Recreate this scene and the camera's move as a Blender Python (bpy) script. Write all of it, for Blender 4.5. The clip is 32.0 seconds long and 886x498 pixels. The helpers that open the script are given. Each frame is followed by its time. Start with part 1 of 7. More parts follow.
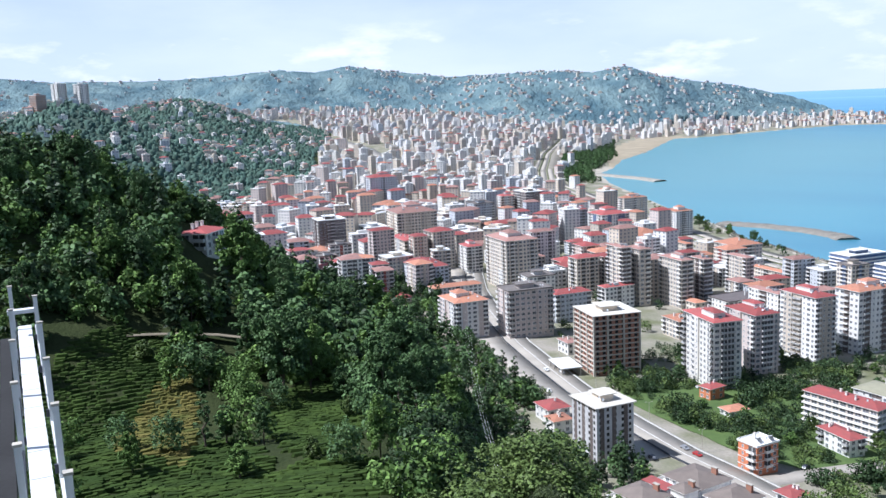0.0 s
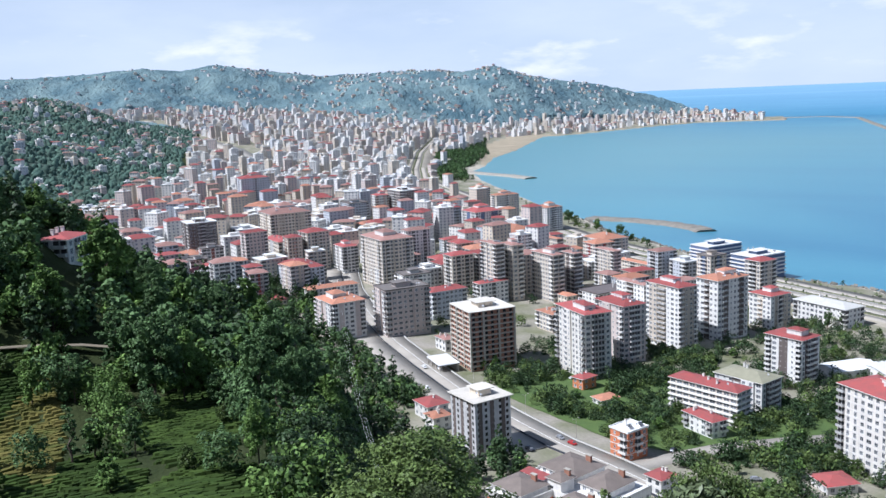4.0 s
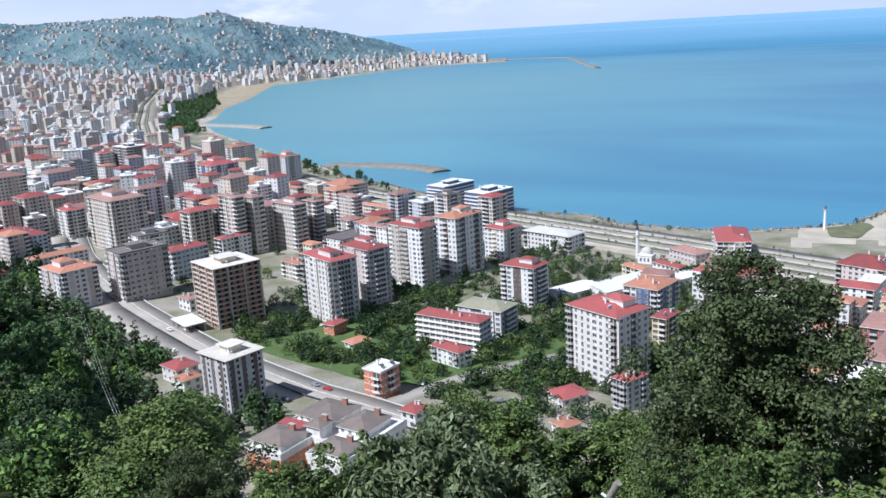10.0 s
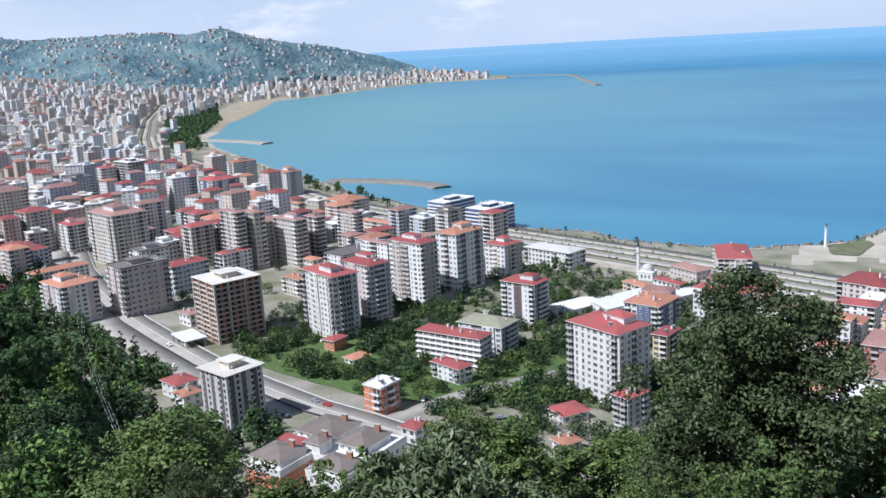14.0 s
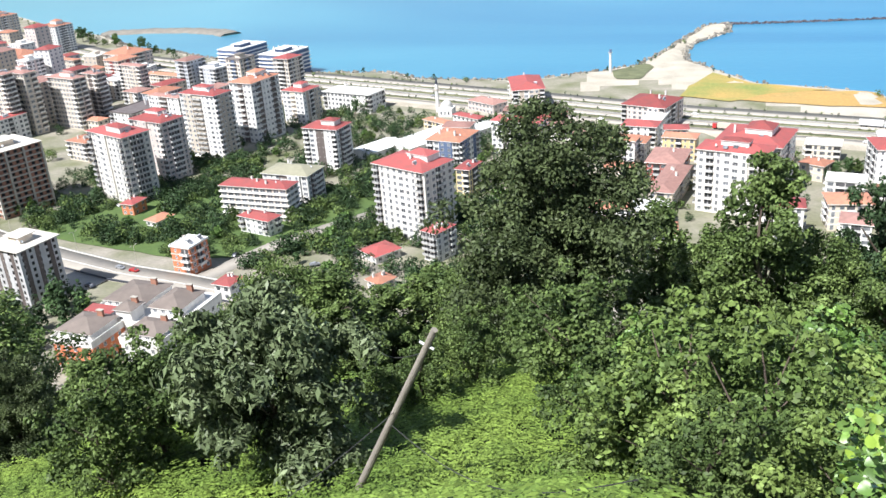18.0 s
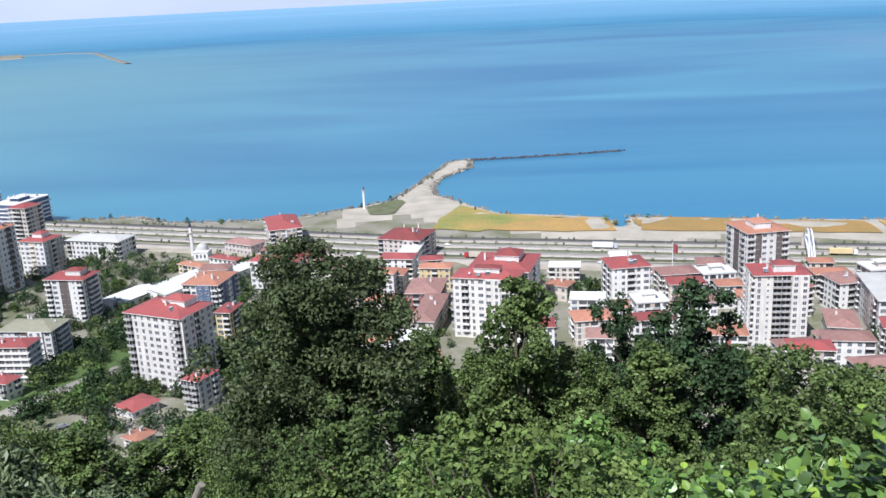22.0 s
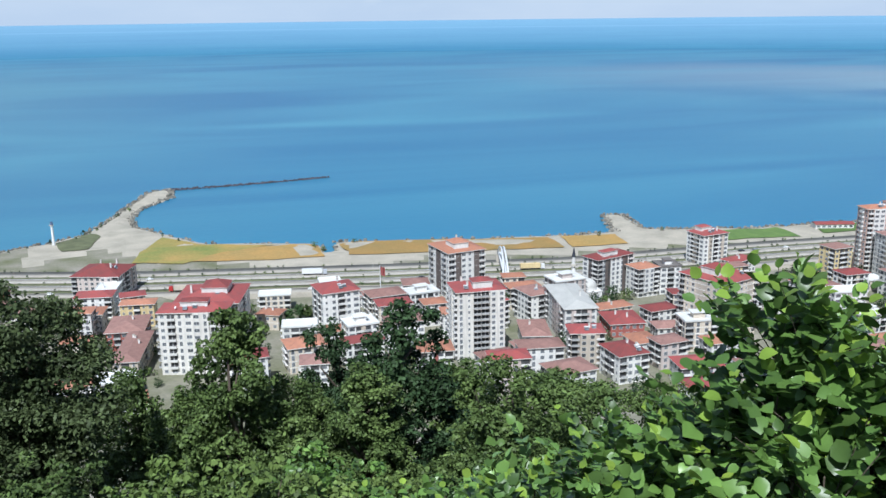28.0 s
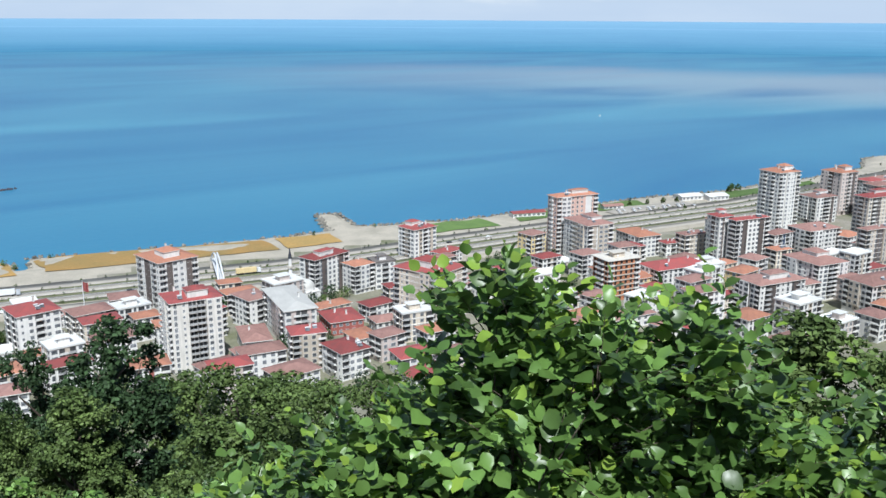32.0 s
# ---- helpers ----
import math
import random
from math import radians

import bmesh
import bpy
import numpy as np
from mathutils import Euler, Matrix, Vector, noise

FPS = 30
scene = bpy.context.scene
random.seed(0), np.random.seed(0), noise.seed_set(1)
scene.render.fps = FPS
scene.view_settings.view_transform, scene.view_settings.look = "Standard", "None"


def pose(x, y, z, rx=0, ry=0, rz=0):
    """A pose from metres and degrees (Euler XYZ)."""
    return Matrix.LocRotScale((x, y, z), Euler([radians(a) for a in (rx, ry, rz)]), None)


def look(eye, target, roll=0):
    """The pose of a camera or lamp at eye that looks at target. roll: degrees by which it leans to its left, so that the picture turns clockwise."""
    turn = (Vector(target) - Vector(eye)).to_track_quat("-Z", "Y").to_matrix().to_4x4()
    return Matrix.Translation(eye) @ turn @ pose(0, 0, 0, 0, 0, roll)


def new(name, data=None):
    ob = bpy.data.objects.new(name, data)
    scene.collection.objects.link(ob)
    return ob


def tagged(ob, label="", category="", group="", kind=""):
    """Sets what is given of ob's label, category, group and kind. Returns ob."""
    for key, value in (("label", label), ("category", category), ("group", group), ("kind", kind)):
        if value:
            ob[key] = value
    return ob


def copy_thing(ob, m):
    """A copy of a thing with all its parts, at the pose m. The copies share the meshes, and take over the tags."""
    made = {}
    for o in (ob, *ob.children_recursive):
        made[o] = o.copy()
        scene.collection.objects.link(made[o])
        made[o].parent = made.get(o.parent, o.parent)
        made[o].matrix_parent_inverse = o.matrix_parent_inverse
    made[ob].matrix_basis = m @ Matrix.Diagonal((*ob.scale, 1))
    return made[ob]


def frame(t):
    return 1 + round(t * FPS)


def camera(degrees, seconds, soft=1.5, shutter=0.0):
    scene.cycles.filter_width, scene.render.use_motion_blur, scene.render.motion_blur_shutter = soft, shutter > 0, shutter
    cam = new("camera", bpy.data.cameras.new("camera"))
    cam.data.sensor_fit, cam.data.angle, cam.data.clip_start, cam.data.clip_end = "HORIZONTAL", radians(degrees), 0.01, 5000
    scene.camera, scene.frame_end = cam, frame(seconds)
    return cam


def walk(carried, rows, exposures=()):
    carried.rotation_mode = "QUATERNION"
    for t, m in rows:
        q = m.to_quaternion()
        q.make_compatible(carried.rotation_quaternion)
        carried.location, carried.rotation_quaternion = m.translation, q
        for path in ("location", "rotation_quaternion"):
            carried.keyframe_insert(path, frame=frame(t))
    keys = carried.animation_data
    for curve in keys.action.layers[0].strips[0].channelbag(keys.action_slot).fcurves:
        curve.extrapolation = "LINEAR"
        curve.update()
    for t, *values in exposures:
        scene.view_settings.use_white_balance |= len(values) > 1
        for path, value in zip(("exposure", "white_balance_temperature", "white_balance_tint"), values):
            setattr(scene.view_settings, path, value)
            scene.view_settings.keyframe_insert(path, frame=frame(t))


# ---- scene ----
# The camera: held in the hand at one spot and turned along the coast. Seconds, bearing, pitch and lean in degrees.
cam = camera(51.99, 32.0, soft=1.5)
TURN = [
    (0.0, -55.54, -9.33, -2.33), (0.5, -52.69, -9.41, -2.22), (1.0, -52.16, -9.14, -2.24), (1.5, -51.17, -8.82, -2.16),
    (2.0, -50.26, -9.21, -2.08), (2.5, -49.58, -9.45, -2.46), (3.0, -48.59, -9.62, -2.31), (3.5, -47.94, -9.68, -2.29),
    (5.5, -45.35, -10.41, -2.74), (6.0, -43.17, -11.21, -2.64), (6.5, -41.35, -11.91, -2.79), (7.0, -41.00, -12.58, -3.35),
    (7.5, -39.34, -13.05, -3.03), (8.0, -37.74, -12.64, -2.91), (8.5, -34.81, -13.46, -3.11), (9.0, -32.15, -13.66, -3.10),
    (9.5, -32.22, -13.82, -3.38), (10.0, -31.37, -13.77, -3.32), (10.5, -30.83, -13.60, -3.63), (11.0, -30.65, -13.47, -3.96),
    (11.5, -31.16, -13.03, -3.83), (12.0, -30.87, -12.99, -4.01), (12.5, -31.20, -13.00, -3.84), (13.0, -31.45, -12.73, -3.51),
    (13.5, -31.56, -12.63, -3.43), (14.0, -31.36, -12.76, -3.11), (14.5, -28.62, -14.24, -3.49), (15.0, -21.10, -16.30, -3.43),
    (15.5, -17.50, -16.96, -3.46), (17.5, -16.36, -22.06, -3.45), (18.0, -19.26, -23.29, -4.24), (18.5, -22.60, -23.95, -4.80),
    (19.0, -20.69, -24.43, -4.39), (19.5, -16.59, -22.60, -4.13), (20.0, -12.63, -22.02, -3.48), (20.5, -8.81, -20.42, -3.68),
    (21.0, -6.86, -19.67, -3.60), (21.5, -5.06, -18.21, -3.36), (22.0, -3.03, -15.64, -2.85), (22.5, -0.66, -13.02, -2.74),
    (23.0, -0.00, -13.01, -2.81), (23.5, 1.87, -12.36, -2.72), (24.0, 3.67, -12.81, -2.40), (24.5, 4.86, -13.05, -2.28),
    (25.0, 7.72, -13.36, -2.18), (25.5, 9.74, -13.24, -1.73), (27.5, 15.75, -15.28, -0.02), (28.0, 15.86, -14.50, -0.69),
    (28.5, 19.25, -14.51, -0.91), (29.0, 23.79, -15.14, -0.76), (29.5, 26.58, -15.46, 0.08), (30.0, 29.26, -12.32, -0.84),
    (30.5, 28.98, -11.09, 0.12), (31.0, 32.21, -12.64, -0.05), (31.5, 31.87, -14.22, -0.18), (32.0, 34.23, -14.50, 0.33),
]


def held(t, bearing, pitch, lean):
    """The camera's pose: the arms sway a few centimetres as the viewer turns."""
    sway = max(0.0, t - 26) * -.008
    return Matrix.Translation((sway, 0, 160)) @ pose(0, 0, 0, 0, 0, -bearing) @ pose(0, 0, 0, 90 + pitch) @ pose(0, 0, 0, 0, 0, lean)


EXPOSURES = [(0.0, 0.32, 5800, 12), (1.0, 0.14, 5800, 12), (2.0, 0.12, 5800, 12), (6.0, 0.15, 5800, 12), (9.0, 0.08, 5800, 12), (11.0, 0.06, 5800, 12), (13.0, 0.13, 5800, 12), (14.0, 0.0, 5800, 12), (15.0, -0.1, 5800, 12), (15.5, 0.0, 5800, 12), (17.5, 0.66, 6350, 10), (19.0, 0.68, 6350, 10), (20.0, 0.73, 6350, 14), (21.0, 0.4, 6350, 14), (22.0, 0.1, 5980, 13), (23.0, -0.12, 5840, 13), (24.0, -0.25, 5840, 13), (25.5, -0.18, 5840, 13), (28.0, -0.1, 5800, 6), (29.0, -0.04, 5840, 10), (30.0, -0.06, 5840, 10), (31.0, -0.2, 5840, 10), (32.0, -0.05, 5950, 6)]
walk(cam, [(t, held(t, b, p, l)) for t, b, p, l in TURN], EXPOSURES)

# Daylight: a high summer sun from the south-west, thin cloud over the sea.
SUN_AZ, SUN_EL = 205.0, 52.0
world = bpy.data.worlds.new("world")
scene.world = world
world.use_nodes = True
wn = world.node_tree
wn.nodes.clear()


def sky_nodes():
    n, link = wn.nodes, wn.links.new
    sky = n.new("ShaderNodeTexSky")
    sky.sky_type, sky.sun_disc = "NISHITA", False
    sky.sun_elevation, sky.sun_rotation = radians(SUN_EL), radians(SUN_AZ)
    sky.air_density, sky.dust_density, sky.altitude = 1.0, .9, 100
    where = n.new("ShaderNodeTexCoord")
    up = n.new("ShaderNodeSeparateXYZ")
    link(where.outputs["Generated"], up.inputs["Vector"])

    def ramp_up(lo, hi, a, b):
        k = n.new("ShaderNodeMapRange")
        k.interpolation_type = "SMOOTHSTEP"
        for key, value in (("From Min", lo), ("From Max", hi), ("To Min", a), ("To Max", b)):
            k.inputs[key].default_value = value
        link(up.outputs["Z"], k.inputs["Value"])
        return k.outputs["Result"]

    def mixed(factor, a, b):
        k = n.new("ShaderNodeMix")
        k.data_type = "RGBA"
        link(factor, k.inputs["Factor"])
        link(a, k.inputs["A"])
        k.inputs["B"].default_value = b
        return k.outputs["Result"]

    def times(a, b):
        k = n.new("ShaderNodeMath")
        k.operation = "MULTIPLY"
        link(a, k.inputs[0])
        link(b, k.inputs[1])
        return k.outputs[0]

    def noise_band(scale, stretch, lo, hi, detail):
        flat = n.new("ShaderNodeMapping")
        flat.inputs["Scale"].default_value = (1, 1, stretch)
        link(where.outputs["Generated"], flat.inputs["Vector"])
        puff = n.new("ShaderNodeTexNoise")
        puff.inputs["Scale"].default_value, puff.inputs["Detail"].default_value, puff.inputs["Roughness"].default_value = scale, detail, .55
        link(flat.outputs["Vector"], puff.inputs["Vector"])
        edge = n.new("ShaderNodeValToRGB")
        edge.color_ramp.elements[0].position, edge.color_ramp.elements[1].position = lo, hi
        link(puff.outputs["Fac"], edge.inputs["Fac"])
        return edge.outputs["Color"]

    hazy = mixed(ramp_up(.0, .34, .92, .06), sky.outputs["Color"], (8.8, 10.2, 12.4, 1))
    veil = mixed(times(noise_band(3.2, 3.5, .42, .75, 8), ramp_up(.03, .34, .8, .08)), hazy, (10.3, 11.2, 12.5, 1))
    clouds = mixed(times(times(noise_band(9.0, 3.0, .55, .68, 12), ramp_up(.006, .022, 0, 1)), ramp_up(.05, .105, .9, 0)), veil, (12.7, 12.9, 13.2, 1))
    glow = n.new("ShaderNodeBackground")
    glow.inputs["Strength"].default_value = .072
    link(clouds, glow.inputs["Color"])
    out = n.new("ShaderNodeOutputWorld")
    link(glow.outputs[0], out.inputs["Surface"])


sky_nodes()
sun = new("sun", bpy.data.lights.new("sun", "SUN"))
sun.data.energy, sun.data.angle, sun.data.color = 5.3, radians(.6), (1, .975, .94)
sun.matrix_world = look((math.sin(radians(SUN_AZ)) * math.cos(radians(SUN_EL)) * 100, math.cos(radians(SUN_AZ)) * math.cos(radians(SUN_EL)) * 100, math.sin(radians(SUN_EL)) * 100), (0, 0, 0))


# Materials.
def surface(name, colour, rough=.8, metal=0.0, vary=.18, grain=.3, size=2.0, second=None, bump=.0, island=False, through_light=0.0, spec=.4, streak=0.0):
    """A weathered surface: stains of `size` metres over a fine grain, with a tint that differs from piece to piece."""
    m = bpy.data.materials.new(name)
    m.use_nodes = True
    n, link = m.node_tree.nodes, m.node_tree.links.new
    bsdf = n["Principled BSDF"]
    bsdf.inputs["Roughness"].default_value, bsdf.inputs["Metallic"].default_value = rough, metal
    bsdf.inputs["Specular IOR Level"].default_value = spec
    where = n.new("ShaderNodeTexCoord")
    big, fine = n.new("ShaderNodeTexNoise"), n.new("ShaderNodeTexNoise")
    big.inputs["Scale"].default_value, big.inputs["Detail"].default_value = 1 / size, 4
    fine.inputs["Scale"].default_value, fine.inputs["Detail"].default_value = 14 / size, 3
    link(where.outputs["Object"], big.inputs["Vector"])
    link(where.outputs["Object"], fine.inputs["Vector"])
    ramp = n.new("ShaderNodeValToRGB")
    ramp.color_ramp.elements[0].position, ramp.color_ramp.elements[1].position = .3, .7
    other = second or tuple(c * (1 - vary) for c in colour)
    ramp.color_ramp.elements[0].color, ramp.color_ramp.elements[1].color = (*other, 1), (*colour, 1)
    link(big.outputs["Fac"], ramp.inputs["Fac"])
    tone = n.new("ShaderNodeMapRange")
    tone.inputs["To Min"].default_value, tone.inputs["To Max"].default_value = 1 - grain, 1 + grain
    link(fine.outputs["Fac"], tone.inputs["Value"])
    piece = n.new("ShaderNodeMapRange")
    piece.inputs["To Min"].default_value, piece.inputs["To Max"].default_value = 1 - vary * .8, 1 + vary * .5
    if island:
        link(n.new("ShaderNodeNewGeometry").outputs["Random Per Island"], piece.inputs["Value"])
    else:
        link(n.new("ShaderNodeObjectInfo").outputs["Random"], piece.inputs["Value"])
    k = n.new("ShaderNodeMath")
    k.operation = "MULTIPLY"
    link(tone.outputs["Result"], k.inputs[0])
    link(piece.outputs["Result"], k.inputs[1])
    if streak:
        # rain marks that run down the face
        long, runs, worn, again = n.new("ShaderNodeMapping"), n.new("ShaderNodeTexNoise"), n.new("ShaderNodeMapRange"), n.new("ShaderNodeMath")
        long.inputs["Scale"].default_value = (1.1, 1.1, .07)
        runs.inputs["Scale"].default_value, runs.inputs["Detail"].default_value = 1.0, 5
        link(where.outputs["Object"], long.inputs["Vector"])
        link(long.outputs["Vector"], runs.inputs["Vector"])
        worn.inputs["From Min"].default_value, worn.inputs["From Max"].default_value = .35, .62
        worn.inputs["To Min"].default_value, worn.inputs["To Max"].default_value = 1 - streak, 1.0
        link(runs.outputs["Fac"], worn.inputs["Value"])
        again.operation = "MULTIPLY"
        link(k.outputs[0], again.inputs[0])
        link(worn.outputs["Result"], again.inputs[1])
        k = again
    mul = n.new("ShaderNodeVectorMath")
    mul.operation = "SCALE"
    link(ramp.outputs["Color"], mul.inputs[0])
    link(k.outputs[0], mul.inputs["Scale"])
    link(mul.outputs["Vector"], bsdf.inputs["Base Color"])
    if bump:
        b = n.new("ShaderNodeBump")
        b.inputs["Strength"].default_value, b.inputs["Distance"].default_value = bump, .1 * size
        link(fine.outputs["Fac"], b.inputs["Height"])
        link(b.outputs["Normal"], bsdf.inputs["Normal"])
    if through_light:
        thin, mixed = n.new("ShaderNodeBsdfTranslucent"), n.new("ShaderNodeMixShader")
        mixed.inputs["Fac"].default_value = through_light
        link(mul.outputs["Vector"], thin.inputs["Color"])
        link(bsdf.outputs[0], mixed.inputs[1])
        link(thin.outputs[0], mixed.inputs[2])
        link(mixed.outputs[0], n["Material Output"].inputs["Surface"])
    return m


def leaf_mat(name, colour, second, shine=.35):
    return surface(name, colour, shine, vary=.62, grain=.3, size=3.0, second=second, island=True, through_light=.07, spec=.17)


LEAF_DARK = leaf_mat("dark_leaves", (.072, .125, .052), (.022, .042, .018), .52)
LEAF_DEEP = leaf_mat("deep_green_leaves", (.13, .17, .072), (.034, .05, .02), .5)
LEAF_MID = leaf_mat("green_leaves", (.178, .25, .076), (.05, .084, .027), .5)
LEAF_LIGHT = leaf_mat("light_leaves", (.2, .325, .085), (.09, .165, .045), .5)
LEAF_NEAR = surface("hazel_leaves", (.20, .34, .075), .38, vary=.68, grain=.25, size=1.2, second=(.06, .12, .03), island=True, through_light=.1, spec=.5)
LEAF_YOUNG = surface("young_hazel_leaves", (.34, .47, .07), .42, vary=.35, grain=.2, size=1.2, second=(.22, .36, .06), island=True, through_light=.25, spec=.25)
LEAF_WOOD = leaf_mat("wood_leaves", (.135, .23, .088), (.053, .102, .04), .6)
LEAF_WOOD_B = leaf_mat("bright_wood_leaves", (.175, .285, .075), (.075, .14, .04), .65)
LEAF_FERN = leaf_mat("fern_fronds", (.23, .325, .065), (.085, .145, .032), .6)
# crowns of the spur: their bluish tint holds some painted haze
LEAF_FAR = surface("hazed_wood_crowns", (.09, .155, .115), .9, vary=.45, size=45, second=(.042, .088, .075), island=True)
# the blue haze of distance is mixed into both ridge colours
LEAF_HAZE = surface("hazed_ridge_woods", (.19, .275, .285), .95, vary=.1, grain=.4, size=140, second=(.06, .125, .16), bump=.8)
HAZE_FLOOR = surface("hazed_ridge_floor", (.12, .19, .21), .95, vary=.2, size=90)
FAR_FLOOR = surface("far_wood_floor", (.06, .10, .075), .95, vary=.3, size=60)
LEAF_HAZEL = leaf_mat("slope_hazel_leaves", (.23, .315, .088), (.085, .135, .038), .48)
LEAF_GREY = leaf_mat("grey_green_leaves", (.21, .265, .135), (.075, .105, .05), .4)
POLE_WOOD = surface("weathered_pole_wood", (.30, .27, .23), .9, vary=.3, size=.6, bump=.4)
CABLE = surface("cable_sheath", (.05, .05, .05), .7)
DARK_STEEL = surface("dark_steel", (.05, .055, .07), .5, vary=.2)
BARK = surface("bark", (.14, .11, .085), .9, vary=.35, size=.5, bump=.6)
SOIL = surface("hill_soil", (.045, .056, .022), .95, vary=.4, size=9, second=(.026, .037, .014), bump=.4, spec=.1)
TOWN_SOIL = surface("town_ground", (.33, .30, .255), .95, vary=.3, size=22, second=(.15, .16, .085))
TEA = surface("tea_bushes", (.056, .09, .021), .9, vary=.4, size=6, second=(.028, .05, .013), island=True, spec=.1)
TEA_DRY = surface("pruned_tea_bushes", (.19, .16, .05), .9, vary=.35, size=5, second=(.08, .095, .026), island=True, spec=.1)
GRASS = surface("meadow_grass", (.15, .23, .065), .9, vary=.4, size=7, second=(.10, .17, .05))
MEADOW = surface("parched_meadow", (.17, .22, .06), .9, vary=.3, size=26, second=(.40, .27, .09))
DRY = surface("dry_grass", (.50, .30, .10), .95, vary=.3, size=20, second=(.38, .27, .10))
SAND = surface("pale_sand", (.50, .45, .37), .95, vary=.3, size=14, second=(.36, .33, .27))
GRAVEL = surface("jetty_gravel", (.36, .335, .285), .95, vary=.35, size=6, second=(.24, .225, .20), bump=.4)
RECLAIMED = surface("bare_reclaimed_land", (.40, .33, .235), .95, vary=.3, size=40, second=(.27, .235, .17))
WEED_ROCK = surface("weedy_boulders", (.10, .09, .105), .8, vary=.4, size=3, bump=.3, island=True)
ROCK = surface("boulders", (.30, .28, .24), .9, vary=.45, size=3, bump=.4, island=True)
ASPHALT = surface("worn_road_surface", (.43, .395, .345), .95, vary=.1, grain=.12, size=11, second=(.34, .315, .28), spec=.1)
CONCRETE = surface("concrete", (.53, .49, .43), .85, vary=.2, size=4)
KERB = surface("kerb_stone", (.46, .45, .42), .85)
PAINT = surface("road_paint", (.75, .75, .72), .7)
GLASS = surface("window_glass", (.27, .28, .30), .16, vary=.6, grain=.1, size=1.6, second=(.07, .08, .095), spec=.6)
# far panes: haze and reflected sky are put into the pale colour
FAR_GLASS = surface("hazed_far_windows", (.24, .27, .32), .25, vary=.3, island=True)
# shade of balcony recesses, painted as dark panels on flat walls
RECESS_SHADE = surface("painted_recess_shade", (.10, .10, .105), .6, vary=.5, size=2)
# window openings are flat boxes; the darkness inside is put into this black
VOID = surface("painted_void_black", (.03, .03, .032), .9, vary=.3)
VERGE = surface("road_verge_grass", (.17, .185, .10), .95, vary=.35, size=6)
FRAME = surface("white_window_frame", (.74, .75, .76), .5, vary=.1)
RAILING = surface("balcony_railing", (.5, .5, .5), .5, vary=.2)
STEEL = surface("white_painted_steel", (.78, .79, .80), .4, vary=.08, grain=.06)
WALLS = {
    "w": surface("white_plaster", (.84, .82, .79), .85, vary=.14, grain=.08, size=5, streak=.13),
    "c": surface("cream_plaster", (.73, .64, .53), .85, vary=.14, grain=.08, size=5, streak=.13),
    "b": surface("blue_grey_plaster", (.60, .63, .68), .85, vary=.14, grain=.08, size=5, streak=.13),
    "t": surface("tan_plaster", (.64, .56, .47), .85, vary=.16, grain=.08, size=5, streak=.13),
    "d": surface("dark_brown_plaster", (.17, .14, .13), .85, vary=.2, grain=.08, size=5, streak=.13),
    "o": surface("orange_plaster", (.74, .26, .13), .85, vary=.12, grain=.08, size=5, streak=.13),
    "p": surface("pinkish_plaster", (.66, .57, .53), .85, vary=.14, grain=.08, size=5, streak=.13),
    "y": surface("yellow_plaster", (.78, .62, .34), .85, vary=.12, grain=.08, size=5, streak=.13),
    "g": surface("bare_grey_render", (.62, .62, .63), .9, vary=.18, grain=.1, size=4, streak=.16),
    "v": surface("warm_white_plaster", (.85, .81, .755), .85, vary=.12, grain=.1, size=4, streak=.16),
    "m": surface("salmon_plaster", (.72, .50, .42), .85, vary=.12, grain=.08, size=5, streak=.13),
    "j": surface("orange_hollow_brick", (.50, .21, .11), .9, vary=.25, grain=.2, size=2),
    "k": surface("red_hollow_brick", (.40, .20, .14), .9, vary=.2, grain=.15, size=2),
    "n": surface("navy_plaster", (.13, .18, .30), .8, vary=.15, grain=.08, size=5, streak=.13),
    "r": surface("dark_red_plaster", (.40, .13, .11), .85, vary=.2, grain=.08, size=5, streak=.13),
}
ROOFS = {
    "R": surface("red_metal_roof", (.37, .085, .08), .7, vary=.35, grain=.16, size=3, second=(.27, .085, .08)),
    "O": surface("orange_tile_roof", (.50, .225, .14), .8, vary=.25, grain=.2, size=2, second=(.38, .18, .125)),
    "B": surface("brown_red_tile_roof", (.37, .21, .18), .8, vary=.25, grain=.2, size=2),
    "G": surface("grey_brown_roof", (.20, .18, .17), .85, vary=.2, grain=.15, size=3),
    "H": surface("grey_brown_shingle_roof", (.21, .175, .155), .85, vary=.2, grain=.15, size=3),
    "Y": surface("olive_shingle_roof", (.30, .29, .21), .85, vary=.15, grain=.15, size=3),
    "F": surface("pale_roof_sheet", (.80, .80, .78), .6, vary=.12, grain=.06, size=5),
    "D": surface("dark_flat_roof", (.16, .14, .14), .85, vary=.2, size=4),
    "S": surface("pale_grey_sheet_roof", (.58, .57, .54), .7, vary=.12, size=5),
    "C": surface("cast_roof_slab", (.68, .64, .57), .85, vary=.15, size=4),
}


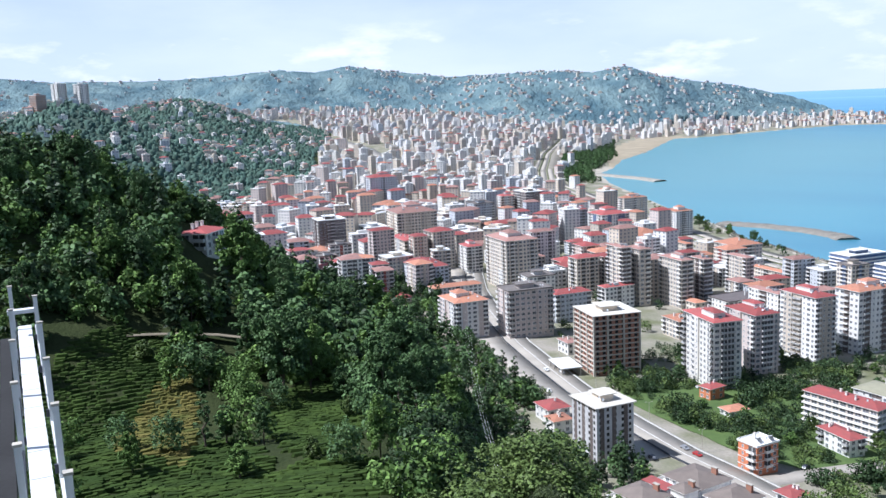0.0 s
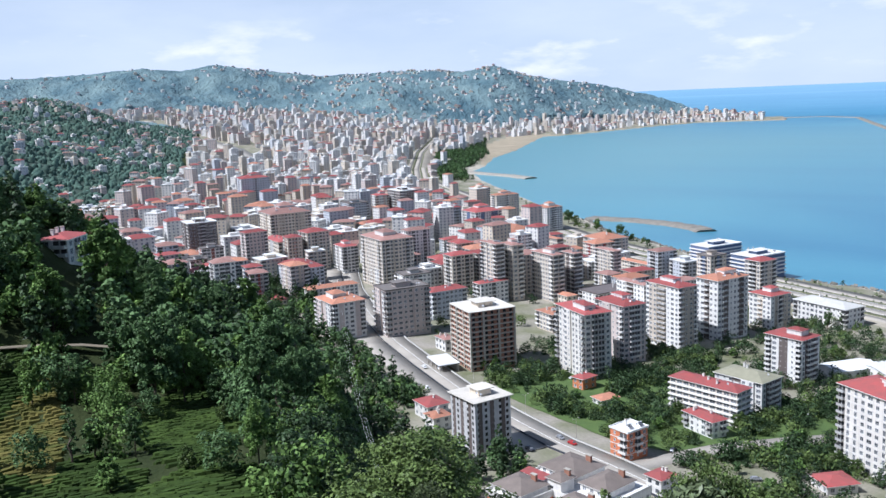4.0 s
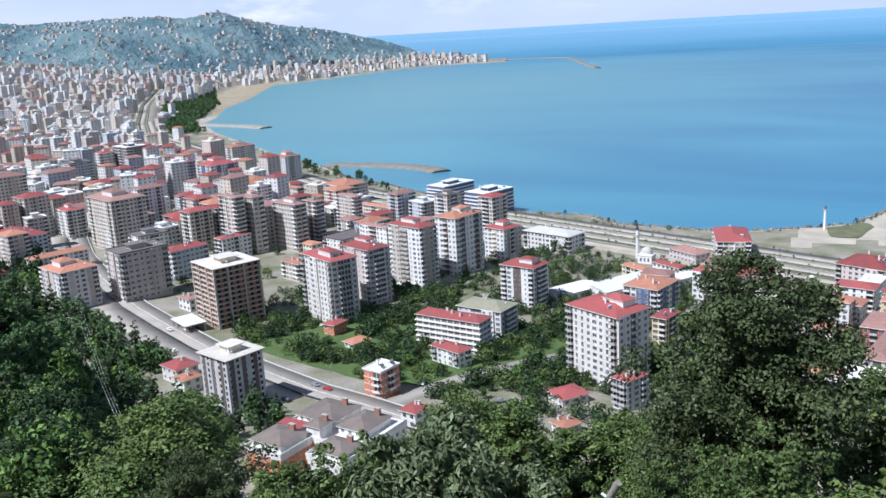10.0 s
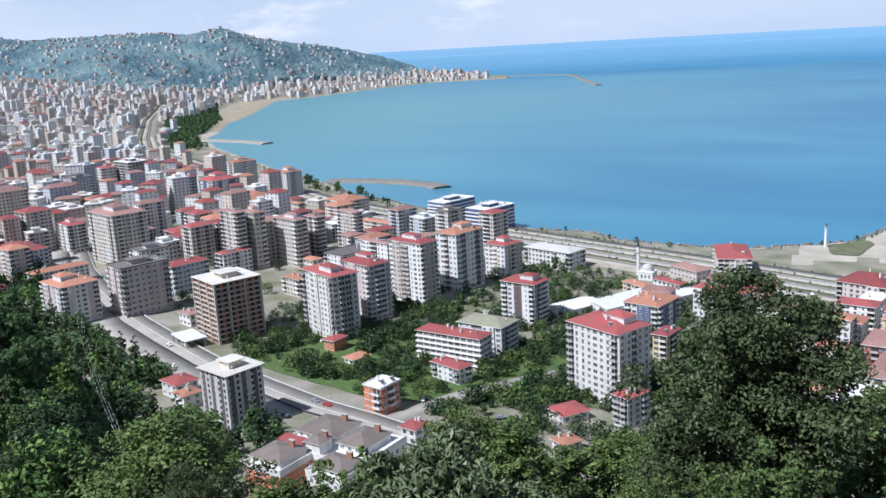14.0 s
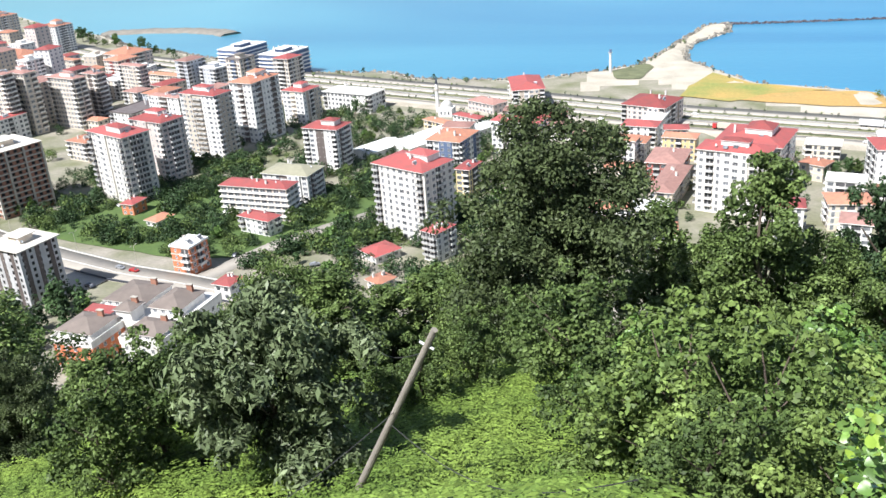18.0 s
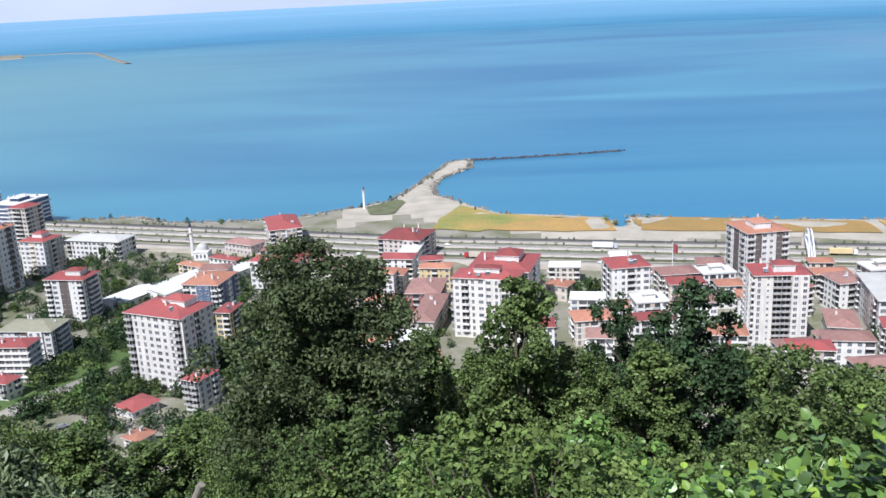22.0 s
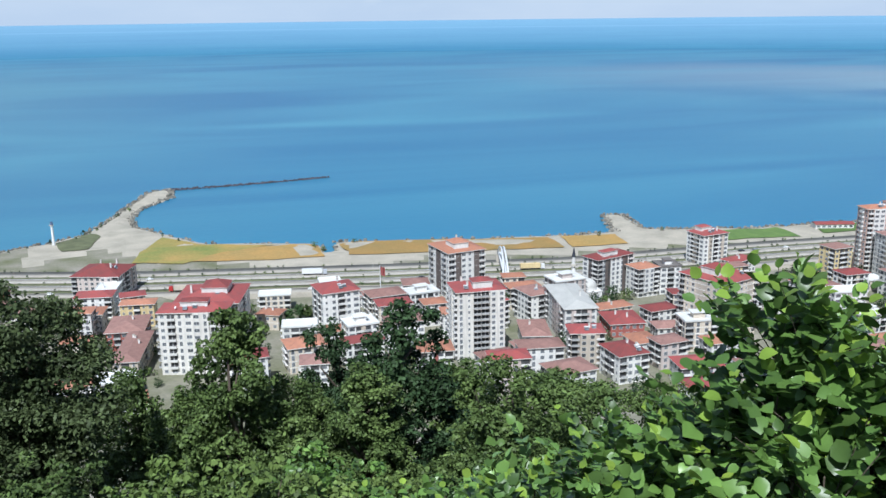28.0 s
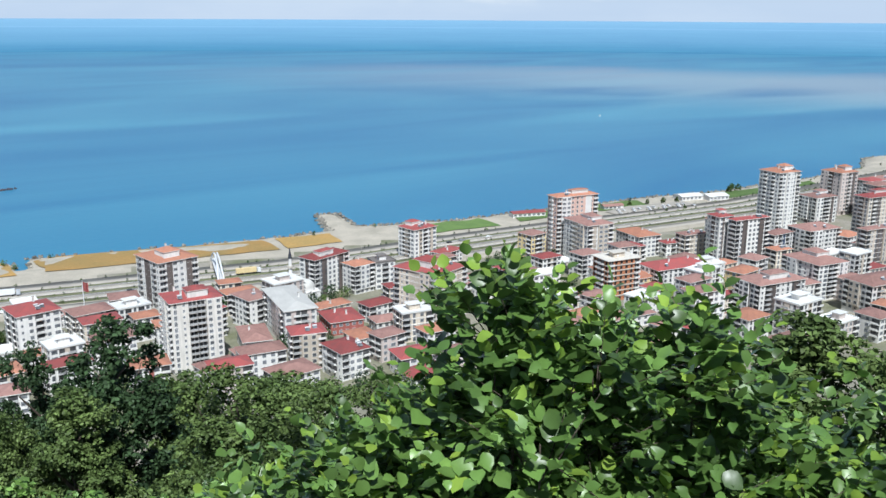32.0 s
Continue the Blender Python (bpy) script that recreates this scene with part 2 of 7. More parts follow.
def sea_material():
    m = bpy.data.materials.new("sea_water")
    m.use_nodes = True
    n, link = m.node_tree.nodes, m.node_tree.links.new
    bsdf = n["Principled BSDF"]
    bsdf.inputs["Roughness"].default_value, bsdf.inputs["Specular IOR Level"].default_value = .32, .35
    where = n.new("ShaderNodeTexCoord")
    streak = n.new("ShaderNodeMapping")
    streak.inputs["Scale"].default_value = (.0010, .0030, 1)
    link(where.outputs["Object"], streak.inputs["Vector"])
    a, w = n.new("ShaderNodeTexNoise"), n.new("ShaderNodeTexNoise")
    a.inputs["Scale"].default_value, a.inputs["Detail"].default_value, a.inputs["Distortion"].default_value = 1.0, 7, 1.3
    link(streak.outputs["Vector"], a.inputs["Vector"])
    ramp = n.new("ShaderNodeValToRGB")
    e = ramp.color_ramp.elements
    e[0].position, e[1].position = .34, .74
    e[0].color, e[1].color = (.014, .148, .305, 1), (.07, .28, .405, 1)
    link(a.outputs["Fac"], ramp.inputs["Fac"])
    # the shallow bay in the west is turbid and greener
    apart, silt, bay = n.new("ShaderNodeSeparateXYZ"), n.new("ShaderNodeMapRange"), n.new("ShaderNodeMix")
    link(where.outputs["Object"], apart.inputs["Vector"])
    silt.inputs["From Min"].default_value, silt.inputs["From Max"].default_value, silt.inputs["To Max"].default_value = 100, -1100, .85
    link(apart.outputs["X"], silt.inputs["Value"])
    clear, both = n.new("ShaderNodeMapRange"), n.new("ShaderNodeMath")
    clear.inputs["From Min"].default_value, clear.inputs["From Max"].default_value = 4100, 2300
    link(apart.outputs["Y"], clear.inputs["Value"])
    both.operation = "MULTIPLY"
    link(silt.outputs["Result"], both.inputs[0])
    link(clear.outputs["Result"], both.inputs[1])
    bay.data_type = "RGBA"
    bay.inputs["B"].default_value = (.13, .30, .33, 1)
    link(both.outputs[0], bay.inputs["Factor"])
    link(ramp.outputs["Color"], bay.inputs["A"])
    # a broad pale band lies off the eastern shore
    rim, east, reach, pale_band, pale = (n.new("ShaderNodeVectorMath"), n.new("ShaderNodeMapRange"), n.new("ShaderNodeValToRGB"), n.new("ShaderNodeMath"), n.new("ShaderNodeMix"))
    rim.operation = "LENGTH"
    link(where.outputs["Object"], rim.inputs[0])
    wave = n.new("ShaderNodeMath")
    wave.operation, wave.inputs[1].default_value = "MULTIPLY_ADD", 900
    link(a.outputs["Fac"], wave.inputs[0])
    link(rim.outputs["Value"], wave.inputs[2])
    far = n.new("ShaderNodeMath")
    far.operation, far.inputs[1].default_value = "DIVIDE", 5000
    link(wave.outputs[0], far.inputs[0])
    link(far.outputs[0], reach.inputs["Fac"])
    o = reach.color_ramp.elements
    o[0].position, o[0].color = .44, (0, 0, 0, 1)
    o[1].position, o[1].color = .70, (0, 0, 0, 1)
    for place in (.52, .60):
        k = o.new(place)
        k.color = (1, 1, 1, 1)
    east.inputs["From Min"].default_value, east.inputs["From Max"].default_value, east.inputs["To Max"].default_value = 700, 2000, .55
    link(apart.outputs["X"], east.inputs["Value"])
    pale_band.operation = "MULTIPLY"
    link(east.outputs["Result"], pale_band.inputs[0])
    link(reach.outputs["Color"], pale_band.inputs[1])
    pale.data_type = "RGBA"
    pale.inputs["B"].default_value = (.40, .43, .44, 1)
    link(pale_band.outputs[0], pale.inputs["Factor"])
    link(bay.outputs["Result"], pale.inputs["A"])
    link(pale.outputs["Result"], bsdf.inputs["Base Color"])
    w.inputs["Scale"].default_value, w.inputs["Detail"].default_value = .16, 6
    link(where.outputs["Object"], w.inputs["Vector"])
    b = n.new("ShaderNodeBump")
    b.inputs["Strength"].default_value, b.inputs["Distance"].default_value = .25, .6
    link(w.outputs["Fac"], b.inputs["Height"])
    link(b.outputs["Normal"], bsdf.inputs["Normal"])
    return m


SEA = sea_material()


def horizon_material():
    """The sea's far rim: the same water, haze painted in towards the horizon, with one long bright line."""
    m = SEA.copy()
    m.name = "sea_horizon"
    n, link = m.node_tree.nodes, m.node_tree.links.new
    bsdf = n["Principled BSDF"]
    water = bsdf.inputs["Base Color"].links[0].from_socket
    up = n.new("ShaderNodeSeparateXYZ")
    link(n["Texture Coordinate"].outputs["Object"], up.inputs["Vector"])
    # paler with height: haze and grazing sky reflection put into the water's colour
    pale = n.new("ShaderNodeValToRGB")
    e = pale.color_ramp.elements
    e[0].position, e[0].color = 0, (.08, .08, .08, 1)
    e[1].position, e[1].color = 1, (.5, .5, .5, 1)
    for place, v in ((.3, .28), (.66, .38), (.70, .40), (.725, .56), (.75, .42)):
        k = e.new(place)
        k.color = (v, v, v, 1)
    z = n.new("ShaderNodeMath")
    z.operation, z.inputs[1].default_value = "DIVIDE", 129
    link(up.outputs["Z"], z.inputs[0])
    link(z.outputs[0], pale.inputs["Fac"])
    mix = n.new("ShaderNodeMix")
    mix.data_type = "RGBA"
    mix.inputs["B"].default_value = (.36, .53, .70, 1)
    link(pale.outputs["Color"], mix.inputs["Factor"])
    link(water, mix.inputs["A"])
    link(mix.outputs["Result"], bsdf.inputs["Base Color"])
    bsdf.inputs["Roughness"].default_value = .45
    return m


SEA_RIM = horizon_material()


# The lie of the land: x east along the coast, y out to sea, z up from the sea; the viewer stands at the origin, 160 m up.
EYE = 160.0
SHORE_WEST = [(-2700, 4750), (-2050, 4050), (-1760, 3480), (-2030, 3300), (-2060, 3060), (-2040, 2680), (-2030, 2480), (-2080, 2380),
              (-1875, 2087), (-1687, 1820), (-1558, 1600), (-1400, 1409), (-1330, 1300), (-1170, 1170), (-1000, 1060), (-850, 960),
              (-690, 870), (-600, 800), (-537, 780), (-440, 730), (-346, 691)]
SHORE_MID = [(-300, 693), (-271, 690), (-249, 671), (-199, 668), (-157, 670), (-121, 688), (-79, 718), (-68, 752), (-48, 834), (-34, 889),
             (-17, 894), (-15, 855), (-42, 806), (-47, 770), (-43, 735), (-24, 710), (7, 664), (48, 650), (86, 640), (88, 612), (97, 612), (99, 638), (160, 625), (252, 604)]
SHORE_EAST = [(304, 600), (323, 661), (337, 655), (330, 603), (402, 580), (491, 573), (602, 563), (689, 546), (805, 543), (924, 549),
              (990, 590), (1060, 585), (1300, 640), (1800, 700), (4700, 900)]
SHORE = np.array(SHORE_WEST + SHORE_MID + SHORE_EAST, float)
LAND = np.vstack([SHORE, [(4700, -4750), (-4750, -4750), (-4750, 4750)]])
RIDGE_AZ = [-180, -100, -81, -78, -72, -68, -65, -63, -61, -58.4, -54.6, -49, -46, -44, -41.5, -37.6, -35, -31.4, -29, 60, 90, 180]
RIDGE_EL = [2, 2, 2, 1.7, 1.6, 1.8, 2.0, 1.8, 2.1, 1.7, 1.2, 1.3, 1.1, 1.4, .6, 0, -.6, -1.5, -2.3, -2.3, 1.5, 2]
CREST_AZ = [-180, -100, -80, -72, -66, -60, -53, -46]
CREST_Z = [165, 160, 146, 128, 104, 88, 70, 45]


TOWN_AZ = [-90, -70, -66, -63, -58, -53, -49, -44, -38, -29]
TOWN_EL = [-.6, -.6, -.55, -.6, -.75, -1.05, -1.5, -1.8, -2.05, -2.3]


def smooth(a, b, v):
    k = np.clip((v - a) / (b - a), 0, 1)
    return k * k * (3 - 2 * k)


def inland(x, y):
    """Distance to the shore, positive on land."""
    best = np.full(x.shape, 1e9)
    for (ax, ay), (bx, by) in zip(SHORE[:-1], SHORE[1:]):
        k = np.clip(((x - ax) * (bx - ax) + (y - ay) * (by - ay)) / ((bx - ax) ** 2 + (by - ay) ** 2), 0, 1)
        best = np.minimum(best, np.hypot(x - ax - k * (bx - ax), y - ay - k * (by - ay)))
    inside = np.zeros(x.shape, bool)
    for (ax, ay), (bx, by) in zip(LAND, np.roll(LAND, -1, 0)):
        if ay != by:
            inside ^= ((ay > y) != (by > y)) & (x < (bx - ax) * (y - ay) / (by - ay) + ax)
    return np.where(inside, best, -best)


def valley(x, y, s):
    """How far the town plain climbs inland towards the foot of the ridges."""
    r, az = np.hypot(x, y), np.degrees(np.arctan2(x, y))
    foot = EYE + 3650 * np.tan(np.radians(np.interp(az, TOWN_AZ, TOWN_EL))) - 17
    return np.maximum(foot, 0) * np.clip((r - 1600) / 2050, 0, 1) ** 1.3 * smooth(120, 620, s) * (az < -25) * (az > -100)


def terrain(x, y):
    """Height of the ground over the sea at arrays x, y."""
    x, y = np.asarray(x, float), np.asarray(y, float)
    r, az = np.hypot(x, y), np.degrees(np.arctan2(x, y))
    s = inland(x, y)
    z = np.where(s > 0, np.minimum(.3 * s, 3) + np.minimum(.045 * np.maximum(s - 130, 0), 14), np.maximum(.12 * s, -8))
    # far ridges and the wooded spur inland
    top = EYE + 4300 * np.tan(np.radians(np.interp(az, RIDGE_AZ, RIDGE_EL)))
    rise = valley(x, y, s)
    low = smooth(-58, -50, az)
    z = z + rise + smooth(3500 - 500 * low, 4330, r) * np.maximum(top - 15 - rise, 0) * (s > 0) * smooth(170, 640, s)
    for ha, hr, hz, sa, sr in ((-75.5, 1750, 98, 7.5, 380), (-77.6, 1850, 24, 2.2, 260), (-90, 1500, 130, 12, 500), (-84, 2600, 110, 12, 600), (-70.5, 2600, 92, 4.6, 420), (105, 900, 120, 22, 500)):
        z = z + hz * np.exp(-((az - ha) / sa) ** 2 - ((r - hr) / sr) ** 2) * (s > 0)
    # the viewer's own steep hill; west of it a hollow with tea terraces under a wooded crest
    steep = np.interp(r, [0, 3, 20, 38, 80, 150, 215, 262], [158, 156.2, 143.5, 136.5, 104, 60, 26, -20])
    crest = np.interp(az, CREST_AZ, CREST_Z)
    hollow = np.where(r < 300, np.interp(r, [0, 3, 30, 60, 110, 170], [158, 156.6, 141, 127, 114, 103]), 0)
    k = smooth(150, 300, r)
    hollow = np.where(r < 300, hollow * (1 - k) + crest * k, (crest + 20) * (1 - smooth(300, 520, r)) - 20)
    hill = steep + (hollow - steep) * (1 - smooth(-60, -46, az))
    back = smooth(70, 110, np.abs(az)) * (az > 0)
    hill = np.where(back > 0, np.maximum(hill, back * np.interp(r, [0, 4, 400, 900], [158, 159, 210, -20])), hill)
    hill = np.where(az < -100, np.maximum(hill, smooth(100, 130, -az) * np.interp(r, [0, 4, 400, 900], [158, 159, 220, -20])), hill)
    bump = 1.2 * np.sin(x * .11 + 1) * np.sin(y * .13) + .5 * np.sin(x * .31) * np.sin(y * .27 + 2)
    return np.where(hill > z, hill + bump * smooth(12, 60, r) * smooth(0, 12, hill - z), z)


GRID_AZ = np.concatenate([np.arange(-95, 75, .4), np.arange(75, 265, 5.0)])
GRID_R = np.concatenate([[.01, .6, 1.2, 2], np.geomspace(3, 4900, 330)])
GRID_Z = terrain(*(f(np.radians(GRID_AZ))[None, :] * GRID_R[:, None] for f in (np.sin, np.cos)))
GRID_LIST = GRID_Z.tolist()
LOG_STEP = math.log(4900 / 3) / 329


def height(x, y):
    """Height of the ground sheet at one spot."""
    r, az = math.hypot(x, y), math.degrees(math.atan2(x, y))
    if az < -95:
        az += 360
    j = (az + 95) / .4 if az < 74.6 else 425 + (az - 75) / 5
    i = 4 + math.log(r / 3) / LOG_STEP if r > 3 else r * 1.3
    i, j = max(0, min(i, 332.9)), max(0, min(j, len(GRID_AZ) - 1.01))
    a, b = int(i), int(j)
    p, q = i - a, j - b
    lo, hi = GRID_LIST[a], GRID_LIST[a + 1]
    return (lo[b] * (1 - q) + lo[b + 1] * q) * (1 - p) + (hi[b] * (1 - q) + hi[b + 1] * q) * p


def at(az, r):
    """Plan position at a bearing in degrees and a distance in metres."""
    return r * math.sin(radians(az)), r * math.cos(radians(az))


# Mesh helpers.
class Shape:
    """Gathers boxes and faces for one mesh; each face carries a material slot."""

    def __init__(self):
        self.v, self.f, self.m = [], [], []

    def face(self, pts, slot=0):
        k = len(self.v)
        self.v.extend(pts)
        self.f.append(tuple(range(k, k + len(pts))))
        self.m.append(slot)

    def box(self, x0, x1, y0, y1, z0, z1, slot=0):
        k = len(self.v)
        self.v.extend([(x0, y0, z0), (x1, y0, z0), (x1, y1, z0), (x0, y1, z0), (x0, y0, z1), (x1, y0, z1), (x1, y1, z1), (x0, y1, z1)])
        for q in ((0, 3, 2, 1), (4, 5, 6, 7), (0, 1, 5, 4), (1, 2, 6, 5), (2, 3, 7, 6), (3, 0, 4, 7)):
            self.f.append(tuple(k + i for i in q))
            self.m.append(slot)

    def add(self, m4, x0, x1, y0, y1, z0, z1, slot=0):
        k = len(self.v)
        self.box(x0, x1, y0, y1, z0, z1, slot)
        for i in range(k, k + 8):
            self.v[i] = tuple(m4 @ Vector(self.v[i]))

    def tube(self, a, b, ra, rb, sides=8, slot=0):
        a, b = Vector(a), Vector(b)
        q = (b - a).to_track_quat("Z", "Y").to_matrix()
        k = len(self.v)
        for p, r in ((a, ra), (b, rb)):
            for i in range(sides):
                w = 2 * math.pi * i / sides
                self.v.append(tuple(p + q @ Vector((r * math.cos(w), r * math.sin(w), 0))))
        for i in range(sides):
            j = (i + 1) % sides
            self.f.append((k + i, k + j, k + sides + j, k + sides + i))
            self.m.append(slot)
        self.f.append(tuple(k + sides + i for i in range(sides)))
        self.m.append(slot)

    def mesh(self, name, mats):
        me = bpy.data.meshes.new(name)
        me.from_pydata(self.v, [], self.f)
        for mat in mats:
            me.materials.append(mat)
        if len(mats) > 1:
            me.polygons.foreach_set("material_index", self.m)
        me.update()
        return me


def thing(name, label, category, m=None, group="", kind="", data=None):
    ob = new(name, data)
    if m is not None:
        ob.matrix_world = m
    return tagged(ob, label, category, group, kind)


def part(name, me, parent, label="", m=None):
    ob = new(name, me)
    ob.parent = parent
    if m is not None:
        ob.matrix_basis = m
    return tagged(ob, label)


def arrays_mesh(name, verts, quads, mats, slots=None, smooth_faces=False):
    """A mesh from numpy arrays of vertices and of quads or triangles."""
    me = bpy.data.meshes.new(name)
    k = quads.shape[1]
    me.vertices.add(len(verts))
    me.vertices.foreach_set("co", np.asarray(verts, np.float32).ravel())
    me.loops.add(len(quads) * k)
    me.loops.foreach_set("vertex_index", np.asarray(quads, np.int32).ravel())
    me.polygons.add(len(quads))
    me.polygons.foreach_set("loop_start", np.arange(0, len(quads) * k, k, dtype=np.int32))
    for mat in mats:
        me.materials.append(mat)
    if slots is not None:
        me.polygons.foreach_set("material_index", np.asarray(slots, np.int32))
    if smooth_faces:
        me.polygons.foreach_set("use_smooth", np.ones(len(quads), bool))
    me.update(calc_edges=True)
    return me


# The ground: one sheet from the viewer's feet to the horizon, under the sea too.
def build_ground():
    az, r, Z = GRID_AZ, GRID_R, GRID_Z
    A, R = np.meshgrid(np.radians(az), r)
    X, Y = R * np.sin(A), R * np.cos(A)
    na, nr = len(az), len(r)
    verts = np.stack([X, Y, Z], -1).reshape(-1, 3)
    i, j = np.meshgrid(np.arange(nr - 1), np.arange(na), indexing="ij")
    k = (j + 1) % na
    quads = np.stack([i * na + j, (i + 1) * na + j, (i + 1) * na + k, i * na + k], -1).reshape(-1, 4)[:, ::-1]
    mid = verts[quads].mean(1)
    rr = np.hypot(mid[:, 0], mid[:, 1])
    az_mid = np.degrees(np.arctan2(mid[:, 0], mid[:, 1]))
    s = inland(mid[:, 0], mid[:, 1])
    wild = mid[:, 2] - valley(mid[:, 0], mid[:, 1], s)
    slot = np.where((wild > 24) | (rr < 180), 0, 1)
    shore = np.where((mid[:, 0] < -1500) & (mid[:, 1] < 2450), 120, np.where((mid[:, 0] < -1200) & (mid[:, 1] < 2450), 14, np.where(mid[:, 0] < -110, 8, 60)))
    slot = np.where((s < shore) & (rr > 300), 2, slot)
    slot = np.where((slot == 2) & (mid[:, 0] < -1400), 5, slot)
    # slot 4 is the haze-tinted floor of the far ridges
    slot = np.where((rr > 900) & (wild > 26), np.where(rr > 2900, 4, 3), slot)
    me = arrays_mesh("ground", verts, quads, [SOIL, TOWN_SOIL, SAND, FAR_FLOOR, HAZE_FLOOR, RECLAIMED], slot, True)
    thing("ground", "hillside, town plain and stony shore down to the sea", "ground", kind="structure", data=me)


build_ground()


def build_sea():
    """Calm water; past the headlands the sheet lifts to the true horizon line, which lies beyond the drawn distance."""
    az = np.radians(np.arange(-180, 180, 3.0))
    r = np.concatenate([[300, 600, 1000, 1600, 2400, 3300], np.linspace(4150, 4880, 26)])
    z = np.interp(r, [0, 4150, 4880], [0, 0, 1]) ** 1.7 * 129
    A, R = np.meshgrid(az, r)
    verts = np.stack([R * np.sin(A), R * np.cos(A), np.broadcast_to(z[:, None], A.shape)], -1).reshape(-1, 3)
    na, nr = len(az), len(r)
    i, j = np.meshgrid(np.arange(nr - 1), np.arange(na), indexing="ij")
    k = (j + 1) % na
    quads = np.stack([i * na + j, i * na + k, (i + 1) * na + k, (i + 1) * na + j], -1).reshape(-1, 4)[:, ::-1]
    near = i.reshape(-1) < 6
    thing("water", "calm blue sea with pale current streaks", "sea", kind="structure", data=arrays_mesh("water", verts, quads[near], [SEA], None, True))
    thing("backdrop_sea", "far rim of the sea with haze coloured in", "sea", kind="structure", data=arrays_mesh("backdrop_sea", verts, quads[~near], [SEA_RIM], None, True))


build_sea()


def ribbon(path, width, lift, step=8.0):
    """A strip of quads along a plan path, draped over the ground."""
    pts = []
    for (ax, ay), (bx, by) in zip(path[:-1], path[1:]):
        n = max(1, int(math.hypot(bx - ax, by - ay) / step))
        pts += [(ax + (bx - ax) * i / n, ay + (by - ay) * i / n) for i in range(n)]
    pts.append(path[-1])
    p = np.array(pts, float)
    d = np.gradient(p, axis=0)
    for _ in range(3):
        d[1:-1] = (d[:-2] + 2 * d[1:-1] + d[2:]) / 4
    d /= np.linalg.norm(d, axis=1)[:, None]
    side = np.stack([-d[:, 1], d[:, 0]], 1) * width / 2
    zc = terrain(p[:, 0], p[:, 1])
    zc = np.convolve(np.pad(zc, 3, mode="edge"), np.ones(7) / 7, "valid")
    return p, side, zc + lift


# Blocks of flats.
MESHES = {}


def weld(me):
    bm = bmesh.new()
    bm.from_mesh(me)
    bmesh.ops.remove_doubles(bm, verts=bm.verts, dist=.001)
    bm.to_mesh(me)
    bm.free()


def window_mesh(w, h):
    key = ("window", w, h)
    if key not in MESHES:
        s = Shape()
        t = .09
        s.box(-w / 2 - t, w / 2 + t, -.05, .10, -h / 2 - t, -h / 2, 0)
        s.box(-w / 2 - t, w / 2 + t, -.05, .06, h / 2, h / 2 + t, 0)
        s.box(-w / 2 - t, -w / 2, -.05, .06, -h / 2, h / 2, 0)
        s.box(w / 2, w / 2 + t, -.05, .06, -h / 2, h / 2, 0)
        s.box(-.03, .03, -.05, .05, -h / 2, h / 2, 0)
        s.face([(-w / 2, .02, -h / 2), (w / 2, .02, -h / 2), (w / 2, .02, h / 2), (-w / 2, .02, h / 2)][::-1], 1)
        MESHES[key] = s.mesh("window", [FRAME, GLASS])
    return MESHES[key]


def opening_mesh(w, h):
    key = ("opening", w, h)
    if key not in MESHES:
        s = Shape()
        s.box(-w / 2, w / 2, -.05, .02, -h / 2, h / 2, 0)
        s.box(-w / 2 - .06, w / 2 + .06, -.05, .07, -h / 2 - .1, -h / 2, 1)
        MESHES[key] = s.mesh("window_opening", [VOID, CONCRETE])
    return MESHES[key]


def balcony_mesh(w, depth, solid):
    key = ("balcony", w, depth, solid)
    if key not in MESHES:
        s = Shape()
        s.box(-w / 2, w / 2, 0, depth, -.16, 0, 0)
        # dark panel on the wall stands in for the recess's shade
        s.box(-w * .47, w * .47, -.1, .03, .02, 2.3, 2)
        s.box(-w * .06, w * .06, -.1, .06, .02, 2.3, 1)
        MESHES[key] = s.mesh("balcony", [WALLS["w"] if solid else CONCRETE, RAILING, RECESS_SHADE])
    return MESHES[key]


def railing_mesh(w, depth, solid):
    """A parapet or sheet railing round three sides of a balcony."""
    key = ("railing", w, depth, solid)
    if key not in MESHES:
        t = .1 if solid else .05
        h = .95
        plan = [(-w / 2, 0), (-w / 2, depth), (w / 2, depth), (w / 2, 0), (w / 2 - t, 0), (w / 2 - t, depth - t), (-w / 2 + t, depth - t), (-w / 2 + t, 0)]
        s = Shape()
        s.v = [(x, y, 0) for x, y in plan] + [(x, y, h) for x, y in plan]
        s.f = [(i, i + 8, (i + 1) % 8 + 8, (i + 1) % 8) for i in range(8)]
        s.f += [(8 + i, 8 + (7 - i), 8 + (6 - i), 8 + i + 1) for i in range(3)]
        s.m = [0] * len(s.f)
        MESHES[key] = s.mesh("railing", [WALLS["w"] if solid else RAILING])
    return MESHES[key]


def heater_mesh():
    if "heater" not in MESHES:
        s = Shape()
        s.tube((-1, .55, 1.25), (1, .55, 1.25), .3, .3, 10, 0)
        s.v += [(-1, -.8, .15), (1, -.8, .15), (1, .4, 1.1), (-1, .4, 1.1), (-1, -.8, .05), (1, -.8, .05), (1, .4, 1.0), (-1, .4, 1.0)]
        k = len(s.v) - 8
        s.f += [(k, k + 1, k + 2, k + 3), (k + 7, k + 6, k + 5, k + 4), (k, k + 4, k + 5, k + 1)]
        s.m += [1, 1, 1]
        for x in (-.9, .9):
            s.box(x - .04, x + .04, .5, .6, -1.2, 1.0, 0)
        MESHES["heater"] = s.mesh("solar_heater", [FRAME, GLASS])
    return MESHES["heater"]


